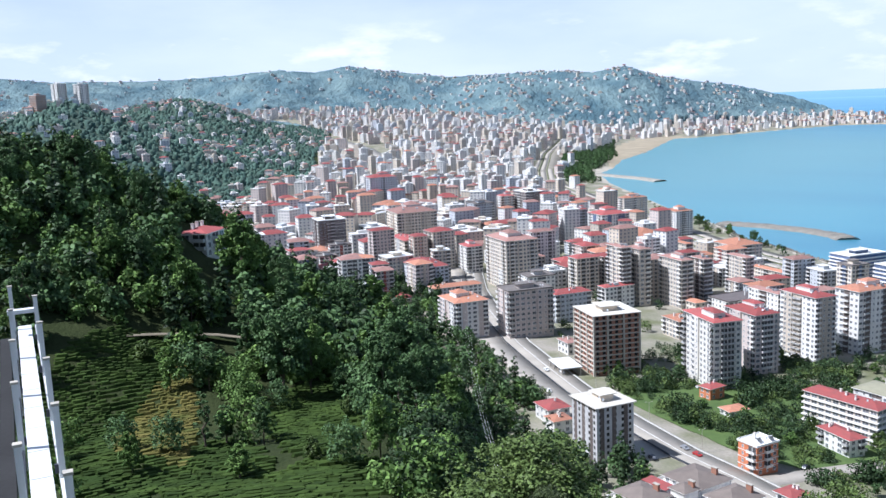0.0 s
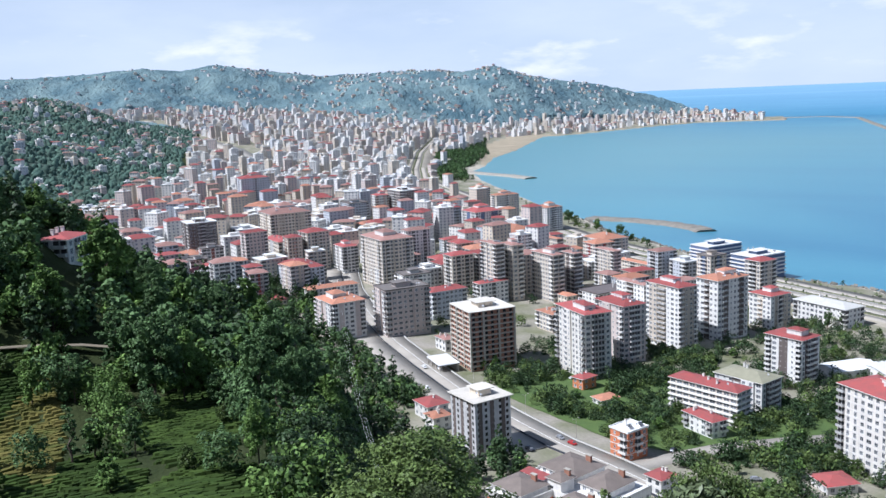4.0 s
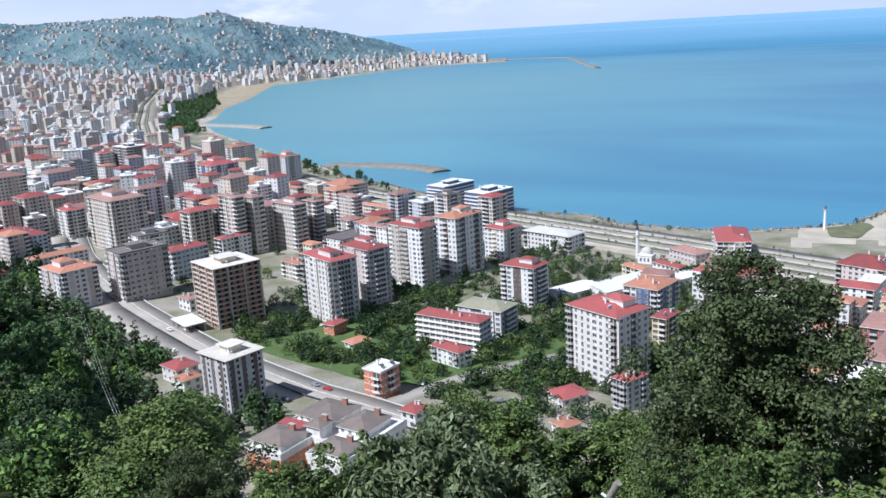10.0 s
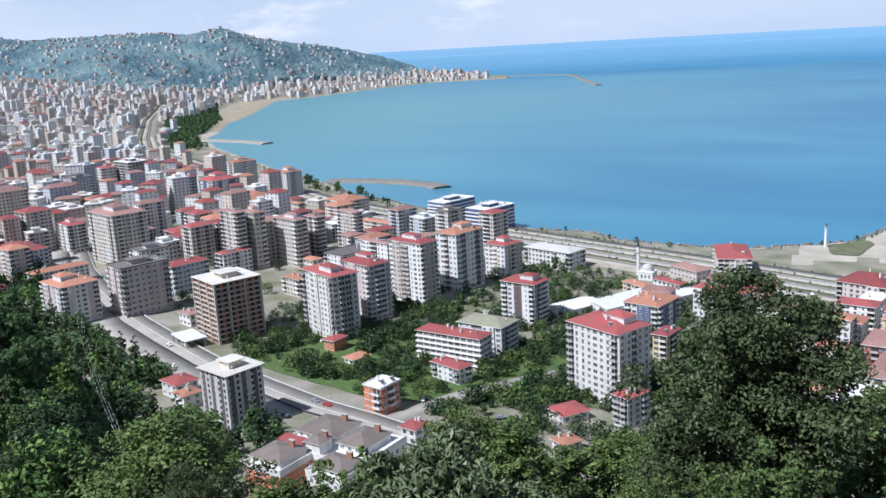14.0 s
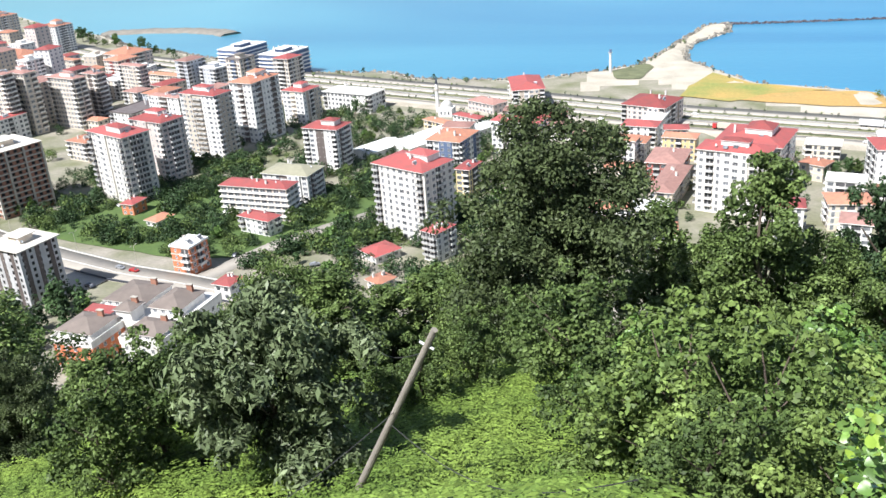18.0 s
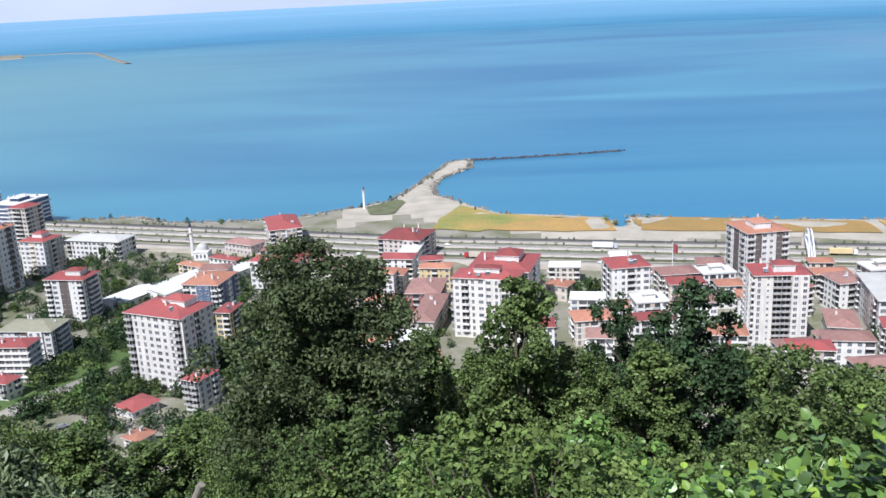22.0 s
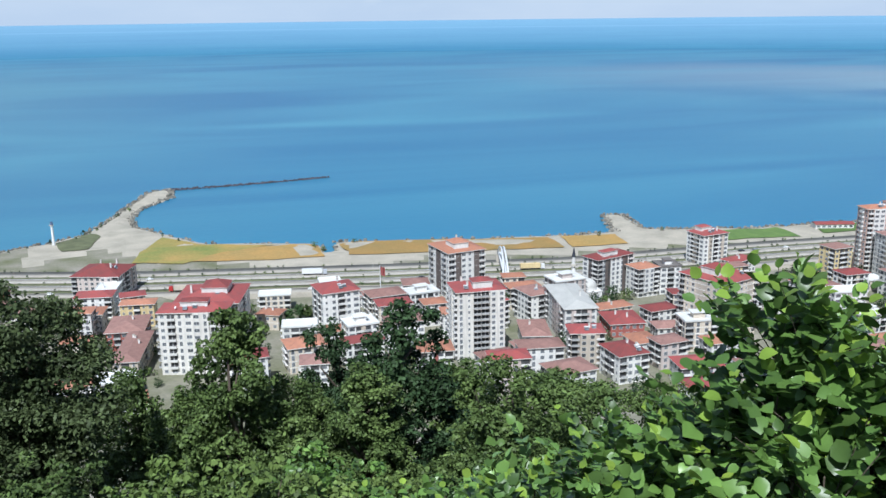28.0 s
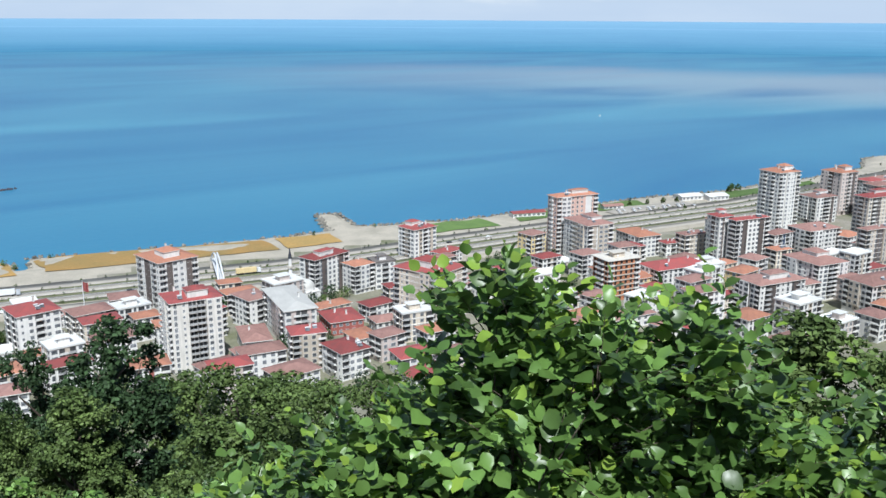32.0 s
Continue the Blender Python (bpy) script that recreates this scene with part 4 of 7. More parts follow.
apartment(-139, 592, 18, 20.6, 39.8, 13.7, 5, "w", "R", 1)
apartment(-116, 474, -10, 27.8, 12.0, 18.2, 6, "w", "R", 1)
apartment(-123, 398, 80, 13.6, 7.0, 13.6, 5, "y", "R", 1)
apartment(-51, 544, 72, 26.6, 27.0, 13.8, 5, "p", "R", 1)
apartment(-47, 521, 82, 24.2, 11.2, 10.0, 3, "w", "F", 1)
apartment(36, 451, 62, 10.2, 11.6, 7.9, 2, "c", "O", 1)
apartment(69, 447, 8, 19.6, 19.4, 19.1, 6, "w", "R", 1)
apartment(122, 375, -3, 22.2, 16.8, 32.2, 12, "v", "R", 2)
apartment(146, 486, 10, 23.0, 26.4, 26.5, 8, "w", "O", 2)
apartment(-1, 395, -14, 29.6, 14.0, 28.4, 9, "v", "R", 2)
apartment(167, 418, 10, 12.8, 16.6, 15.0, 5, "w", "B", 1)
apartment(175, 390, -9, 15.4, 39.8, 17.9, 6, "w", "S", 1)
apartment(227, 455, 18, 27.0, 12.4, 21.7, 8, "a", "R", 1)
apartment(243, 444, 8, 13.4, 12.0, 16.5, 6, "w", "O", 1)
apartment(259, 445, -7, 12.4, 12.0, 16.0, 5, "w", "G", 1)
apartment(318, 498, 9, 19.6, 16.2, 19.9, 7, "w", "R", 1)
apartment(244, 370, 18, 24.6, 27.0, 27.9, 10, "c", "R", 2)
apartment(210, 415, 5, 19.2, 9.8, 4.0, 2, "c", "O", 1)
apartment(200, 384, -9, 16.8, 19.4, 6.6, 2, "r", "R", 1)
apartment(162, 344, -14, 14.6, 12.0, 16.4, 6, "c", "R", 1)
apartment(171, 325, 4, 13.6, 16.2, 12.2, 4, "w", "R", 1)
apartment(324, 472, 18, 19.8, 10.6, 7.9, 3, "w", "R", 1)
apartment(153, 382, -14, 12.6, 23.0, 6.4, 2, "w", "B", 1)
apartment(141, 411, 18, 14.0, 11.8, 14.7, 5, "w", "R", 1)
apartment(405, 442, -8, 32.2, 10.8, 40.8, 14, "q", "O", 2)
apartment(398, 419, -8, 19.4, 26.8, 26.8, 9, "w", "B", 1)
apartment(351, 346, -8, 20.8, 14.0, 23.0, 8, "j", "C", 2)
apartment(441, 416, -8, 17.6, 24.4, 14.2, 5, "w", "O", 1)
apartment(394, 343, -8, 35.6, 17.6, 12.9, 5, "w", "R", 1)
apartment(452, 398, -8, 11.8, 8.6, 9.6, 3, "w", "R", 1)
apartment(464, 390, -8, 19.0, 9.4, 15.2, 5, "c", "B", 1)
apartment(464, 368, -8, 11.6, 11.2, 30.2, 10, "a", "R", 1)
apartment(474, 354, -8, 27.4, 7.0, 29.1, 10, "a", "R", 1)
apartment(576, 407, -8, 20.6, 19.2, 44.8, 15, "w", "O", 2)
apartment(630, 409, -8, 22.4, 16.6, 20.3, 7, "w", "B", 1)
apartment(676, 422, -8, 19.2, 19.6, 34.1, 11, "p", "O", 1)
apartment(746, 429, -8, 31.6, 14.4, 19.6, 6, "p", "B", 1)
apartment(589, 337, -8, 33.4, 12.2, 32.8, 12, "t", "R", 1)
apartment(529, 344, -8, 27.0, 18.8, 17.3, 6, "w", "B", 1)
apartment(479, 334, -8, 12.8, 9.2, 11.9, 4, "c", "O", 1)
apartment(439, 283, -8, 21.2, 25.4, 19.8, 8, "w", "B", 1)
apartment(383, 270, -8, 30.4, 16.8, 20.4, 8, "w", "B", 1)
apartment(532, 297, -8, 42.8, 7.0, 23.7, 8, "t", "B", 1)
apartment(439, 245, -8, 31.4, 17.2, 15.2, 5, "w", "B", 1)
apartment(-759, 392, 76, 25.8, 26.6, 36.7, 12, "d", "F", 1)
apartment(-736, 372, 76, 16.8, 36.8, 12.0, 4, "c", "O", 1)
apartment(-1056, 628, 76, 37.6, 26.2, 44.7, 15, "b", "R", 1)
apartment(-776, 449, 76, 21.2, 29.2, 23.6, 7, "b", "F", 1)
apartment(-770, 491, 76, 40.8, 39.8, 36.8, 12, "c", "B", 1)
apartment(-708, 444, 76, 15.0, 39.8, 20.6, 6, "c", "R", 1)
build_terraced_block()
apartment(-177, 263, 83, 7.6, 7.0, 6.0, 2, "w", "R", 1)
apartment(-33, 444, 84, 24.6, 17.2, 9.0, 3, "r", "B", 1)
apartment(-29, 406, 82, 39.0, 10.4, 9.0, 3, "c", "B", 1)
apartment(7, 421, -14, 29.2, 30.0, 27.0, 9, "v", "R", 1)
apartment(-254, 90, 132, 11.5, 8.5, 6.6, 3, "w", "R", 2, base=118.6)  # villa on the crest


# The rest of the town between and behind those blocks.
TAKEN = [(o.matrix_world.translation.x, o.matrix_world.translation.y) for o in scene.objects if o.parent is None and o.name.startswith(("apartment", "house"))]
FAR_STREET = [(-3050, 1413), (-2700, 1265), (-2390, 1175), (-2200, 1185), (-2009, 1150), (-1778, 1060)]
MAIN_ROAD = [(-640, 470), (-560, 415), (-489, 374), (-414, 336), (-366, 316), (-319, 298), (-271, 284), (-233, 274), (-205, 270), (-165, 262)]
COAST_ROAD = [(-2169, 1972), (-1800, 1585), (-1464, 1275), (-1224, 1071), (-1000, 945), (-780, 830), (-600, 735), (-430, 672), (-277, 628), (-180, 600), (-33, 556), (105, 527), (232, 504), (375, 500), (450, 494), (515, 486), (640, 474), (900, 480), (1400, 570)]


def to_path(x, y, path):
    best = 1e9
    for (ax, ay), (bx, by) in zip(path[:-1], path[1:]):
        k = min(1, max(0, ((x - ax) * (bx - ax) + (y - ay) * (by - ay)) / ((bx - ax) ** 2 + (by - ay) ** 2)))
        best = min(best, math.hypot(x - ax - k * (bx - ax), y - ay - k * (by - ay)))
    return best


def far_block(s, x, y, rot, w, d, h, z0, tone, roof, rng):
    """A far block: walls, window rows and a roof, added to a joined shape."""
    m = pose(x, y, z0, 0, 0, rot)
    s.add(m, -w / 2, w / 2, -d / 2, d / 2, -3, h, tone)
    n = max(2, int(h / 3))
    for side in (0, 3):
        span, off = (w, d / 2) if side == 0 else (d, w / 2)
        t = m @ pose(0, 0, 0, 0, 0, 180 + 90 * side)
        cols = max(2, int(span / 4))
        for f in range(n):
            z = (f + .3) * h / n
            for c in range(cols):
                u = -span / 2 + span * (c + .5) / cols
                p = [t @ Vector(q) for q in ((u - .8, off + .06, z), (u + .8, off + .06, z), (u + .8, off + .06, z + 1.5), (u - .8, off + .06, z + 1.5))]
                s.face([tuple(q) for q in p][::-1], 0)
    if roof:
        e, lo = .7, h
        a, b = w / 2 + e, d / 2 + e
        r = min(w, d) * .17
        c = [m @ Vector(q) for q in ((-a, -b, lo), (a, -b, lo), (a, b, lo), (-a, b, lo))]
        r1, r2 = (m @ Vector((-a * .4, 0, lo + r)), m @ Vector((a * .4, 0, lo + r)))
        for q in ((c[0], c[1], r2, r1), (c[2], c[3], r1, r2), (c[1], c[2], r2), (c[3], c[0], r1)):
            s.face([tuple(v) for v in q], roof)
    else:
        s.add(m, -w / 2 - .4, w / 2 + .4, -d / 2 - .4, d / 2 + .4, h, h + .6, 7)
        s.add(m, -w * .2, w * .2, -d * .2, d * .2, h + .6, h + 3, tone)


FAR_MATS = [FAR_GLASS] + [WALLS[k] for k in "wcbtpd"] + [ROOFS["F"], ROOFS["R"], ROOFS["O"], ROOFS["B"]]


def lattice(x, y, cell, seed):
    """Smooth noise between 0 and 1 with features of one cell's size."""
    table = np.random.RandomState(seed).rand(64, 64)
    u, v = x / cell + 512, y / cell + 512
    i, j = np.floor(u).astype(int), np.floor(v).astype(int)
    p, q = u - i, v - j
    p, q = p * p * (3 - 2 * p), q * q * (3 - 2 * q)
    t = lambda a, b: table[a % 64, b % 64]
    return (t(i, j) * (1 - p) + t(i + 1, j) * p) * (1 - q) + (t(i, j + 1) * (1 - p) + t(i + 1, j + 1) * p) * q


def ridge_skin(x, y):
    """Height of the far canopy over the ground: crowns on folded hills."""
    r = np.hypot(x, y)
    crown = 8 * lattice(x, y, 26, 5) + 7 * lattice(x, y, 13, 6) + 6 * lattice(x, y, 60, 7)
    fold = np.maximum(0, 40 * lattice(x, y, 260, 8) + 20 * lattice(x, y, 120, 9) - 20)
    return crown - 3 + fold * smooth(3300, 3650, r) * (1 - smooth(4000, 4280, r))


def build_city():
    rng = random.Random(11)
    far = {}
    cs, sn = math.cos(radians(76)), math.sin(radians(76))
    cells = []
    for i in range(-30, 150):
        for j in range(-80, 150):
            wide = 5 if abs(i) + abs(j) < 32 else 10
            u, v = 27 * i + rng.uniform(-wide, wide) + (6 if i % 3 == 0 else 0), 25 * j + rng.uniform(-wide, wide)
            cells.append((-450 + cs * u - sn * v, 450 + sn * u + cs * v, rng.random(), rng.random(), rng.random(), rng.random()))
    c = np.array(cells)
    r = np.hypot(c[:, 0], c[:, 1])
    az = np.degrees(np.arctan2(c[:, 0], c[:, 1]))
    garden = (c[:, 0] > -350) & (c[:, 0] < -135) & (c[:, 1] < 428)
    ok = ((r > 640) | ((r > 545) & (az < -44)) | ((r > 520) & (az < -62))) & ~garden & (r < 4300) & (az > -86) & (az < -28)
    c, r, az = c[ok], r[ok], az[ok]
    s, z = inland(c[:, 0], c[:, 1]), terrain(c[:, 0], c[:, 1])
    rise = valley(c[:, 0], c[:, 1], s)
    z = z + np.where((z - rise > 27) & (r > 2950), ridge_skin(c[:, 0], c[:, 1]) - 3, 0)
    for (x, y, k1, k2, k3, k4), ri, azi, si, zi, up in zip(c, r, az, s, z, rise):
        if si < (150 if -2150 < x < -1480 and y < 2500 else 75 if ri < 2300 else 40) or (zi > 24 and ri < 600):
            continue
        hilly = zi - up > 24
        dens = .42 * (math.sin(x * .017) * math.sin(y * .019 + 1) > -.15) + .06 if hilly else .93 if ri < 2300 else .85
        if hilly and ri > 3000:
            dens = ((.5 if azi > -60 else .14) * (1 if math.sin(x * .021 + 2 + math.sin(y * .009)) * math.sin(y * .023) > .05 else .12)) if si > 420 else .34
        headland = ri > 2900 and si < 190
        if headland:
            dens = .62
        if k1 > dens or (ri < 640 and y < 250 - .62 * (x + 130)) or to_path(x, y, COAST_ROAD) < 26 or to_path(x, y, MAIN_ROAD) < 24 or to_path(x, y, FAR_STREET) < 55:
            continue
        if any(abs(x - a) < 26 and abs(y - b) < 26 and math.hypot(x - a, y - b) < (25 if ri > 660 else 21) for a, b in TAKEN):
            continue
        floors = (3 + int(k2 * 6)) if headland else (1 + int(k2 * 2.9)) if hilly else (4 + int(k2 ** 1.3 * 8.5)) if ri < 1300 else (3 + int(k2 ** 2 * 9))
        if ri < 660:
            floors = 1 + int(k2 * 4)
        if ri < 620 and k2 > .75:
            continue
        w, d = (9 + k3 * 6, 8 + k4 * 4) if hilly else (12 + k3 * 11, 11 + k4 * 8) if ri < 1200 else (9 + k3 * 9, 9 + k4 * 6)
        floors += 0 if ri < 1200 or hilly or headland else int(k4 * 4)
        tone = rng.choices("wcbtp", (7, 5.5, 1.6, 2.4, 3.0) if ri < 1300 else (8, 4, 2, 2, 3))[0]
        roof = rng.choices("ROBFG", (2.8, 1.4, 3, 2.8, 1.2) if ri < 1300 else (.6, .3, 1.8, 5, 1.4))[0]
        if ri < 800 and not hilly:
                apartment(round(x, 1), round(y, 1), 76 + rng.choice((-4, 0, 0, 5)), round(w, 1), round(d, 1), floors * 2.95, floors, tone, roof, 0)
        else:
            key = "far" if ri > 1700 else "mid"
            sh = far.setdefault(key, Shape())
            far_block(sh, x, y, 76 + rng.choice((-30, -8, 0, 0, 6, 14, 38)), w, d, floors * 2.95, zi + (3 if hilly else 0), 1 + "wcbtp".index(tone), {"R": 8, "O": 9, "B": 10, "F": 0, "G": 0}[roof], rng)
    for key, sh in far.items():
        thing("town_blocks", "crowded pale blocks of flats with red roofs, further off" if key == "mid" else "distant pale town along the bay under wooded hills", "town", kind="stuff", data=sh.mesh("town_blocks", FAR_MATS))
    # lower houses and flats between the hill's foot and the coast road
    for i in range(-5, 28):
        for j in range(0, 11):
            k1, k2, k3, k4, k5 = (rng.random() for _ in range(5))
            x, y = -130 + 25 * i + rng.uniform(-4, 4), 318 + 21 * j + rng.uniform(-3, 3) - 3 * i
            y += -.0006 * x * x * .4 if x > 0 else 0
            if k1 > (.82 if x > 0 else .6) or to_path(x, y, COAST_ROAD) < 46 or math.hypot(x, y) < 345 or (x < -60 and (y < 470 or x < -160)):
                continue
            if any(math.hypot(x - a, y - b) < 19.5 for a, b in TAKEN):
                continue
            floors = 2 + int(k2 * 3.6) + (2 if x > 330 and k5 > .5 else 0)
            apartment(round(x, 1), round(y, 1), rng.choice((-8, 0, 6)), round(11 + k3 * 8, 1), round(9 + k4 * 5, 1), floors * 2.9, floors, rng.choices("wcpy", (8, 3, 1, 1))[0], rng.choices("ROBF", (2.4, 3, 3.4, 1.8))[0], 0)
    for i in range(24):
        for j in range(9):
            k1, k2, k3, k4 = (rng.random() for _ in range(4))
            x, y = 640 + 36 * i, 300 + 30 * j - .05 * i * 36
            if k1 > .7 or y > 445 or to_path(x, y, COAST_ROAD) < 40 or height(x, y) > 22 or any(math.hypot(x - a, y - b) < 30 for a, b in TAKEN) or i > 10:
                continue
            floors = 3 + int(k2 * 7)
            apartment(x, y, -8, round(14 + k3 * 9, 1), round(12 + k4 * 6, 1), floors * 2.95, floors, rng.choice("wcptw"), rng.choice("RBBF"), 0)


build_city()


# Trees and bushes.
SIDE_STREET = [(-200, 268), (-193, 290), (-184, 318), (-168, 345), (-150, 372)]
FARM_TRACK = [at(-83, 205), at(-79, 203), at(-76, 204), at(-73, 206), at(-70, 206), at(-68.5, 206)]


def leaf_cloud(seed, n, lobes, leaf, squash=.8, hang=.0, wild=.5, tufts=0, slim=.33):
    """Leaves over the skins of overlapping lobes. lobes: rows of x, y, z, radius. Gives vertices and quads of pointed, folded leaves."""
    g = np.random.RandomState(seed)
    lobes = np.asarray(lobes, float)
    if tufts:
        # each lobe breaks up into tufts on its skin
        d = g.normal(size=(len(lobes), tufts, 3)) + [0, 0, .3]
        d /= np.linalg.norm(d, axis=2)[..., None]
        r = lobes[:, None, 3:] * (.30 + .22 * g.rand(len(lobes), tufts, 1))
        lobes = np.concatenate([lobes[:, None, :3] + d * (lobes[:, None, 3:] * (.72 + .2 * g.rand(len(lobes), tufts, 1))) * [1, 1, squash], r], 2).reshape(-1, 4)
    share = lobes[:, 3] ** 2
    pick = g.choice(len(lobes), n, p=share / share.sum())
    d = g.normal(size=(n, 3))
    d[:, 2] += .35
    d /= np.linalg.norm(d, axis=1)[:, None]
    depth = 1 - .45 * g.rand(n) ** 2.2
    rough = 1 + .22 * np.sin(d[:, :1] * 7 + seed) * np.sin(d[:, 1:2] * 6 + pick[:, None]) + .1 * g.normal(size=(n, 1))
    c = lobes[pick, :3] + d * rough * (lobes[pick, 3] * depth)[:, None] * [1, 1, squash]
    nrm = d * .8 + g.normal(size=(n, 3)) * wild + [0, 0, .3]
    nrm /= np.linalg.norm(nrm, axis=1)[:, None]
    t = np.cross(nrm, g.normal(size=(n, 3)))
    t /= np.linalg.norm(t, axis=1)[:, None]
    t[:, 2] -= hang
    b = np.cross(nrm, t)
    size = leaf * (.7 + .6 * g.rand(n))[:, None]
    fold = nrm * size * .16
    v = np.stack([c - t * size * .5, c + b * size * slim + fold, c + t * size * .55, c - b * size * slim + fold], 1).reshape(-1, 3)
    return v, np.arange(n * 4).reshape(-1, 4)


def lobe_set(seed, h, spread, base, count, peak=.6, share=1.0):
    """Lobes for a crown of height h whose foliage begins at base: wide in the middle, uneven all round."""
    g = np.random.RandomState(seed)
    out = []
    for i in range(count):
        k = (i + .5) / count
        z = base + (h - base) * (.1 + .82 * k)
        wide = spread * (math.sin(math.pi * min(1, k * .86 + .14)) ** peak)
        a = i * 2.4 + g.rand() * .9
        rad = wide * (.2 + .72 * g.rand())
        size = share * spread * (.24 + .24 * g.rand()) * (1.1 - .45 * k)
        out.append((rad * math.cos(a), rad * math.sin(a), z, size))
    out.append((0, 0, base + (h - base) * .55, spread * .55))
    return out


def trunk_mesh(seed, h, radius, lobes):
    """A bent, tapered trunk with limbs that reach into the crown."""
    g = random.Random(seed)
    s = Shape()
    pts = [Vector((g.uniform(-.02, .02) * h * i, g.uniform(-.02, .02) * h * i, h * .8 * i / 5 - (.9 if i == 0 else 0))) for i in range(6)]
    for i in range(5):
        s.tube(pts[i], pts[i + 1], radius * (1 - .17 * i), radius * (1 - .17 * (i + 1)), 7)
    for x, y, z, r in lobes[::2]:
        k = min(4, max(1, int(z / (h * .8) * 5) - 1))
        s.tube(pts[k], (x * .8, y * .8, z), radius * .32, radius * .07, 5)
    return s.mesh("trunk", [BARK])


TREES = {}


def tree_kind(key, seed, h, spread, base, count, n, leaf, mat, peak=.6, squash=.8, hang=0.0, tufts=7, share=1.0, slim=.33):
    lobes = lobe_set(seed, h, spread, base, count, peak, share)
    v, q = leaf_cloud(seed + 50, n, lobes, leaf, squash, hang, tufts=tufts, slim=slim)
    TREES[key] = (arrays_mesh("crown", v, q, [mat]), trunk_mesh(seed, h, max(.12, h * .018), lobes), v, q)


tree_kind("broad", 1, 10, 4.2, 2.2, 15, 7000, .37, LEAF_WOOD)
tree_kind("broad_b", 2, 10, 3.7, 1.8, 14, 6500, .37, LEAF_WOOD_B)
tree_kind("tall", 3, 12, 2.8, 1.8, 15, 5600, .35, LEAF_WOOD, .5)
tree_kind("poplar", 4, 13, 1.6, 1.0, 13, 3600, .33, LEAF_WOOD, .35)
tree_kind("bright_b", 7, 10, 3.9, 1.5, 14, 6000, .36, LEAF_LIGHT)
tree_kind("bushy", 5, 5, 2.8, .3, 11, 1700, .42, LEAF_MID)
tree_kind("bright", 6, 5, 2.6, .3, 11, 1700, .42, LEAF_LIGHT)


def plant(key, x, y, h, turn, name, label, category="tree", group="", z=None, wide=1.0, lean=0.0):
    crown, trunk, v, q = TREES[key]
    k = h / max(1e-3, float(v[:, 2].max()))
    root = thing(name, label, category, Matrix.Translation((x, y, (height(x, y) if z is None else z) - .15)) @ pose(0, 0, 0, lean, 0, turn) @ Matrix.Diagonal((k * wide, k * wide, k, 1)), group)
    part("trunk", trunk, root)
    part("crown", crown, root)
    return root


def plant_to(key, az, r, dip, turn, name, label, category="tree", group="", wide=1.0):
    """A tree whose top stands dip degrees below the viewer's level."""
    x, y = at(az, r)
    return plant(key, x, y, EYE - r * math.tan(radians(dip)) - height(x, y) + .15, turn, name, label, category, group, wide=wide)


def strewn(name, label, category, spots, key_mats):
    """Many small crowns joined as one mass. spots: rows of x, y, z, size, kind number, turn."""
    allv, allq, slots, base = [], [], [], 0
    for x, y, z, size, kind, turn in spots:
        v, q = key_mats[int(kind)][0]
        c, s = math.cos(turn), math.sin(turn)
        w = v * size
        allv.append(np.stack([w[:, 0] * c - w[:, 1] * s + x, w[:, 0] * s + w[:, 1] * c + y, w[:, 2] + z], 1))
        allq.append(q + base)
        slots.append(np.full(len(q), int(kind)))
        base += len(v)
    me = arrays_mesh(name, np.concatenate(allv), np.concatenate(allq), [m for _, m in key_mats], np.concatenate(slots))
    return thing(name, label, category, kind="stuff", data=me)


def clump(seed, n, h, spread, leaf, peak=.6):
    return leaf_cloud(seed, n, lobe_set(seed, h, spread, h * .05, 9, peak), leaf, wild=.36)


def tea_patch(x, y):
    """True where the hillside is cleared for tea, by bearing and by the dip of the ground below the viewer."""
    az, r = math.degrees(math.atan2(x, y)), math.hypot(x, y)
    if az > -54 or r > 330:
        return 0
    dip = math.degrees(math.atan2(EYE - height(x, y), r))
    for k, (a, b, c, d) in enumerate(((-76.3, 17.8, 4.6, 5.2), (-64.2, 19.4, 3.2, 2.3), (-70.6, 22.6, 3.6, 2.5), (-63.5, 23.4, 4.2, 1.6), (-81.6, 7.9, 2.0, 1.0), (-66.2, 12.8, 1.7, .9), (-58.2, 19.5, 2.0, 1.6))):
        if ((az - a) / c) ** 2 + ((dip - b) / d) ** 2 < 1:
            return k + 1
    return 0


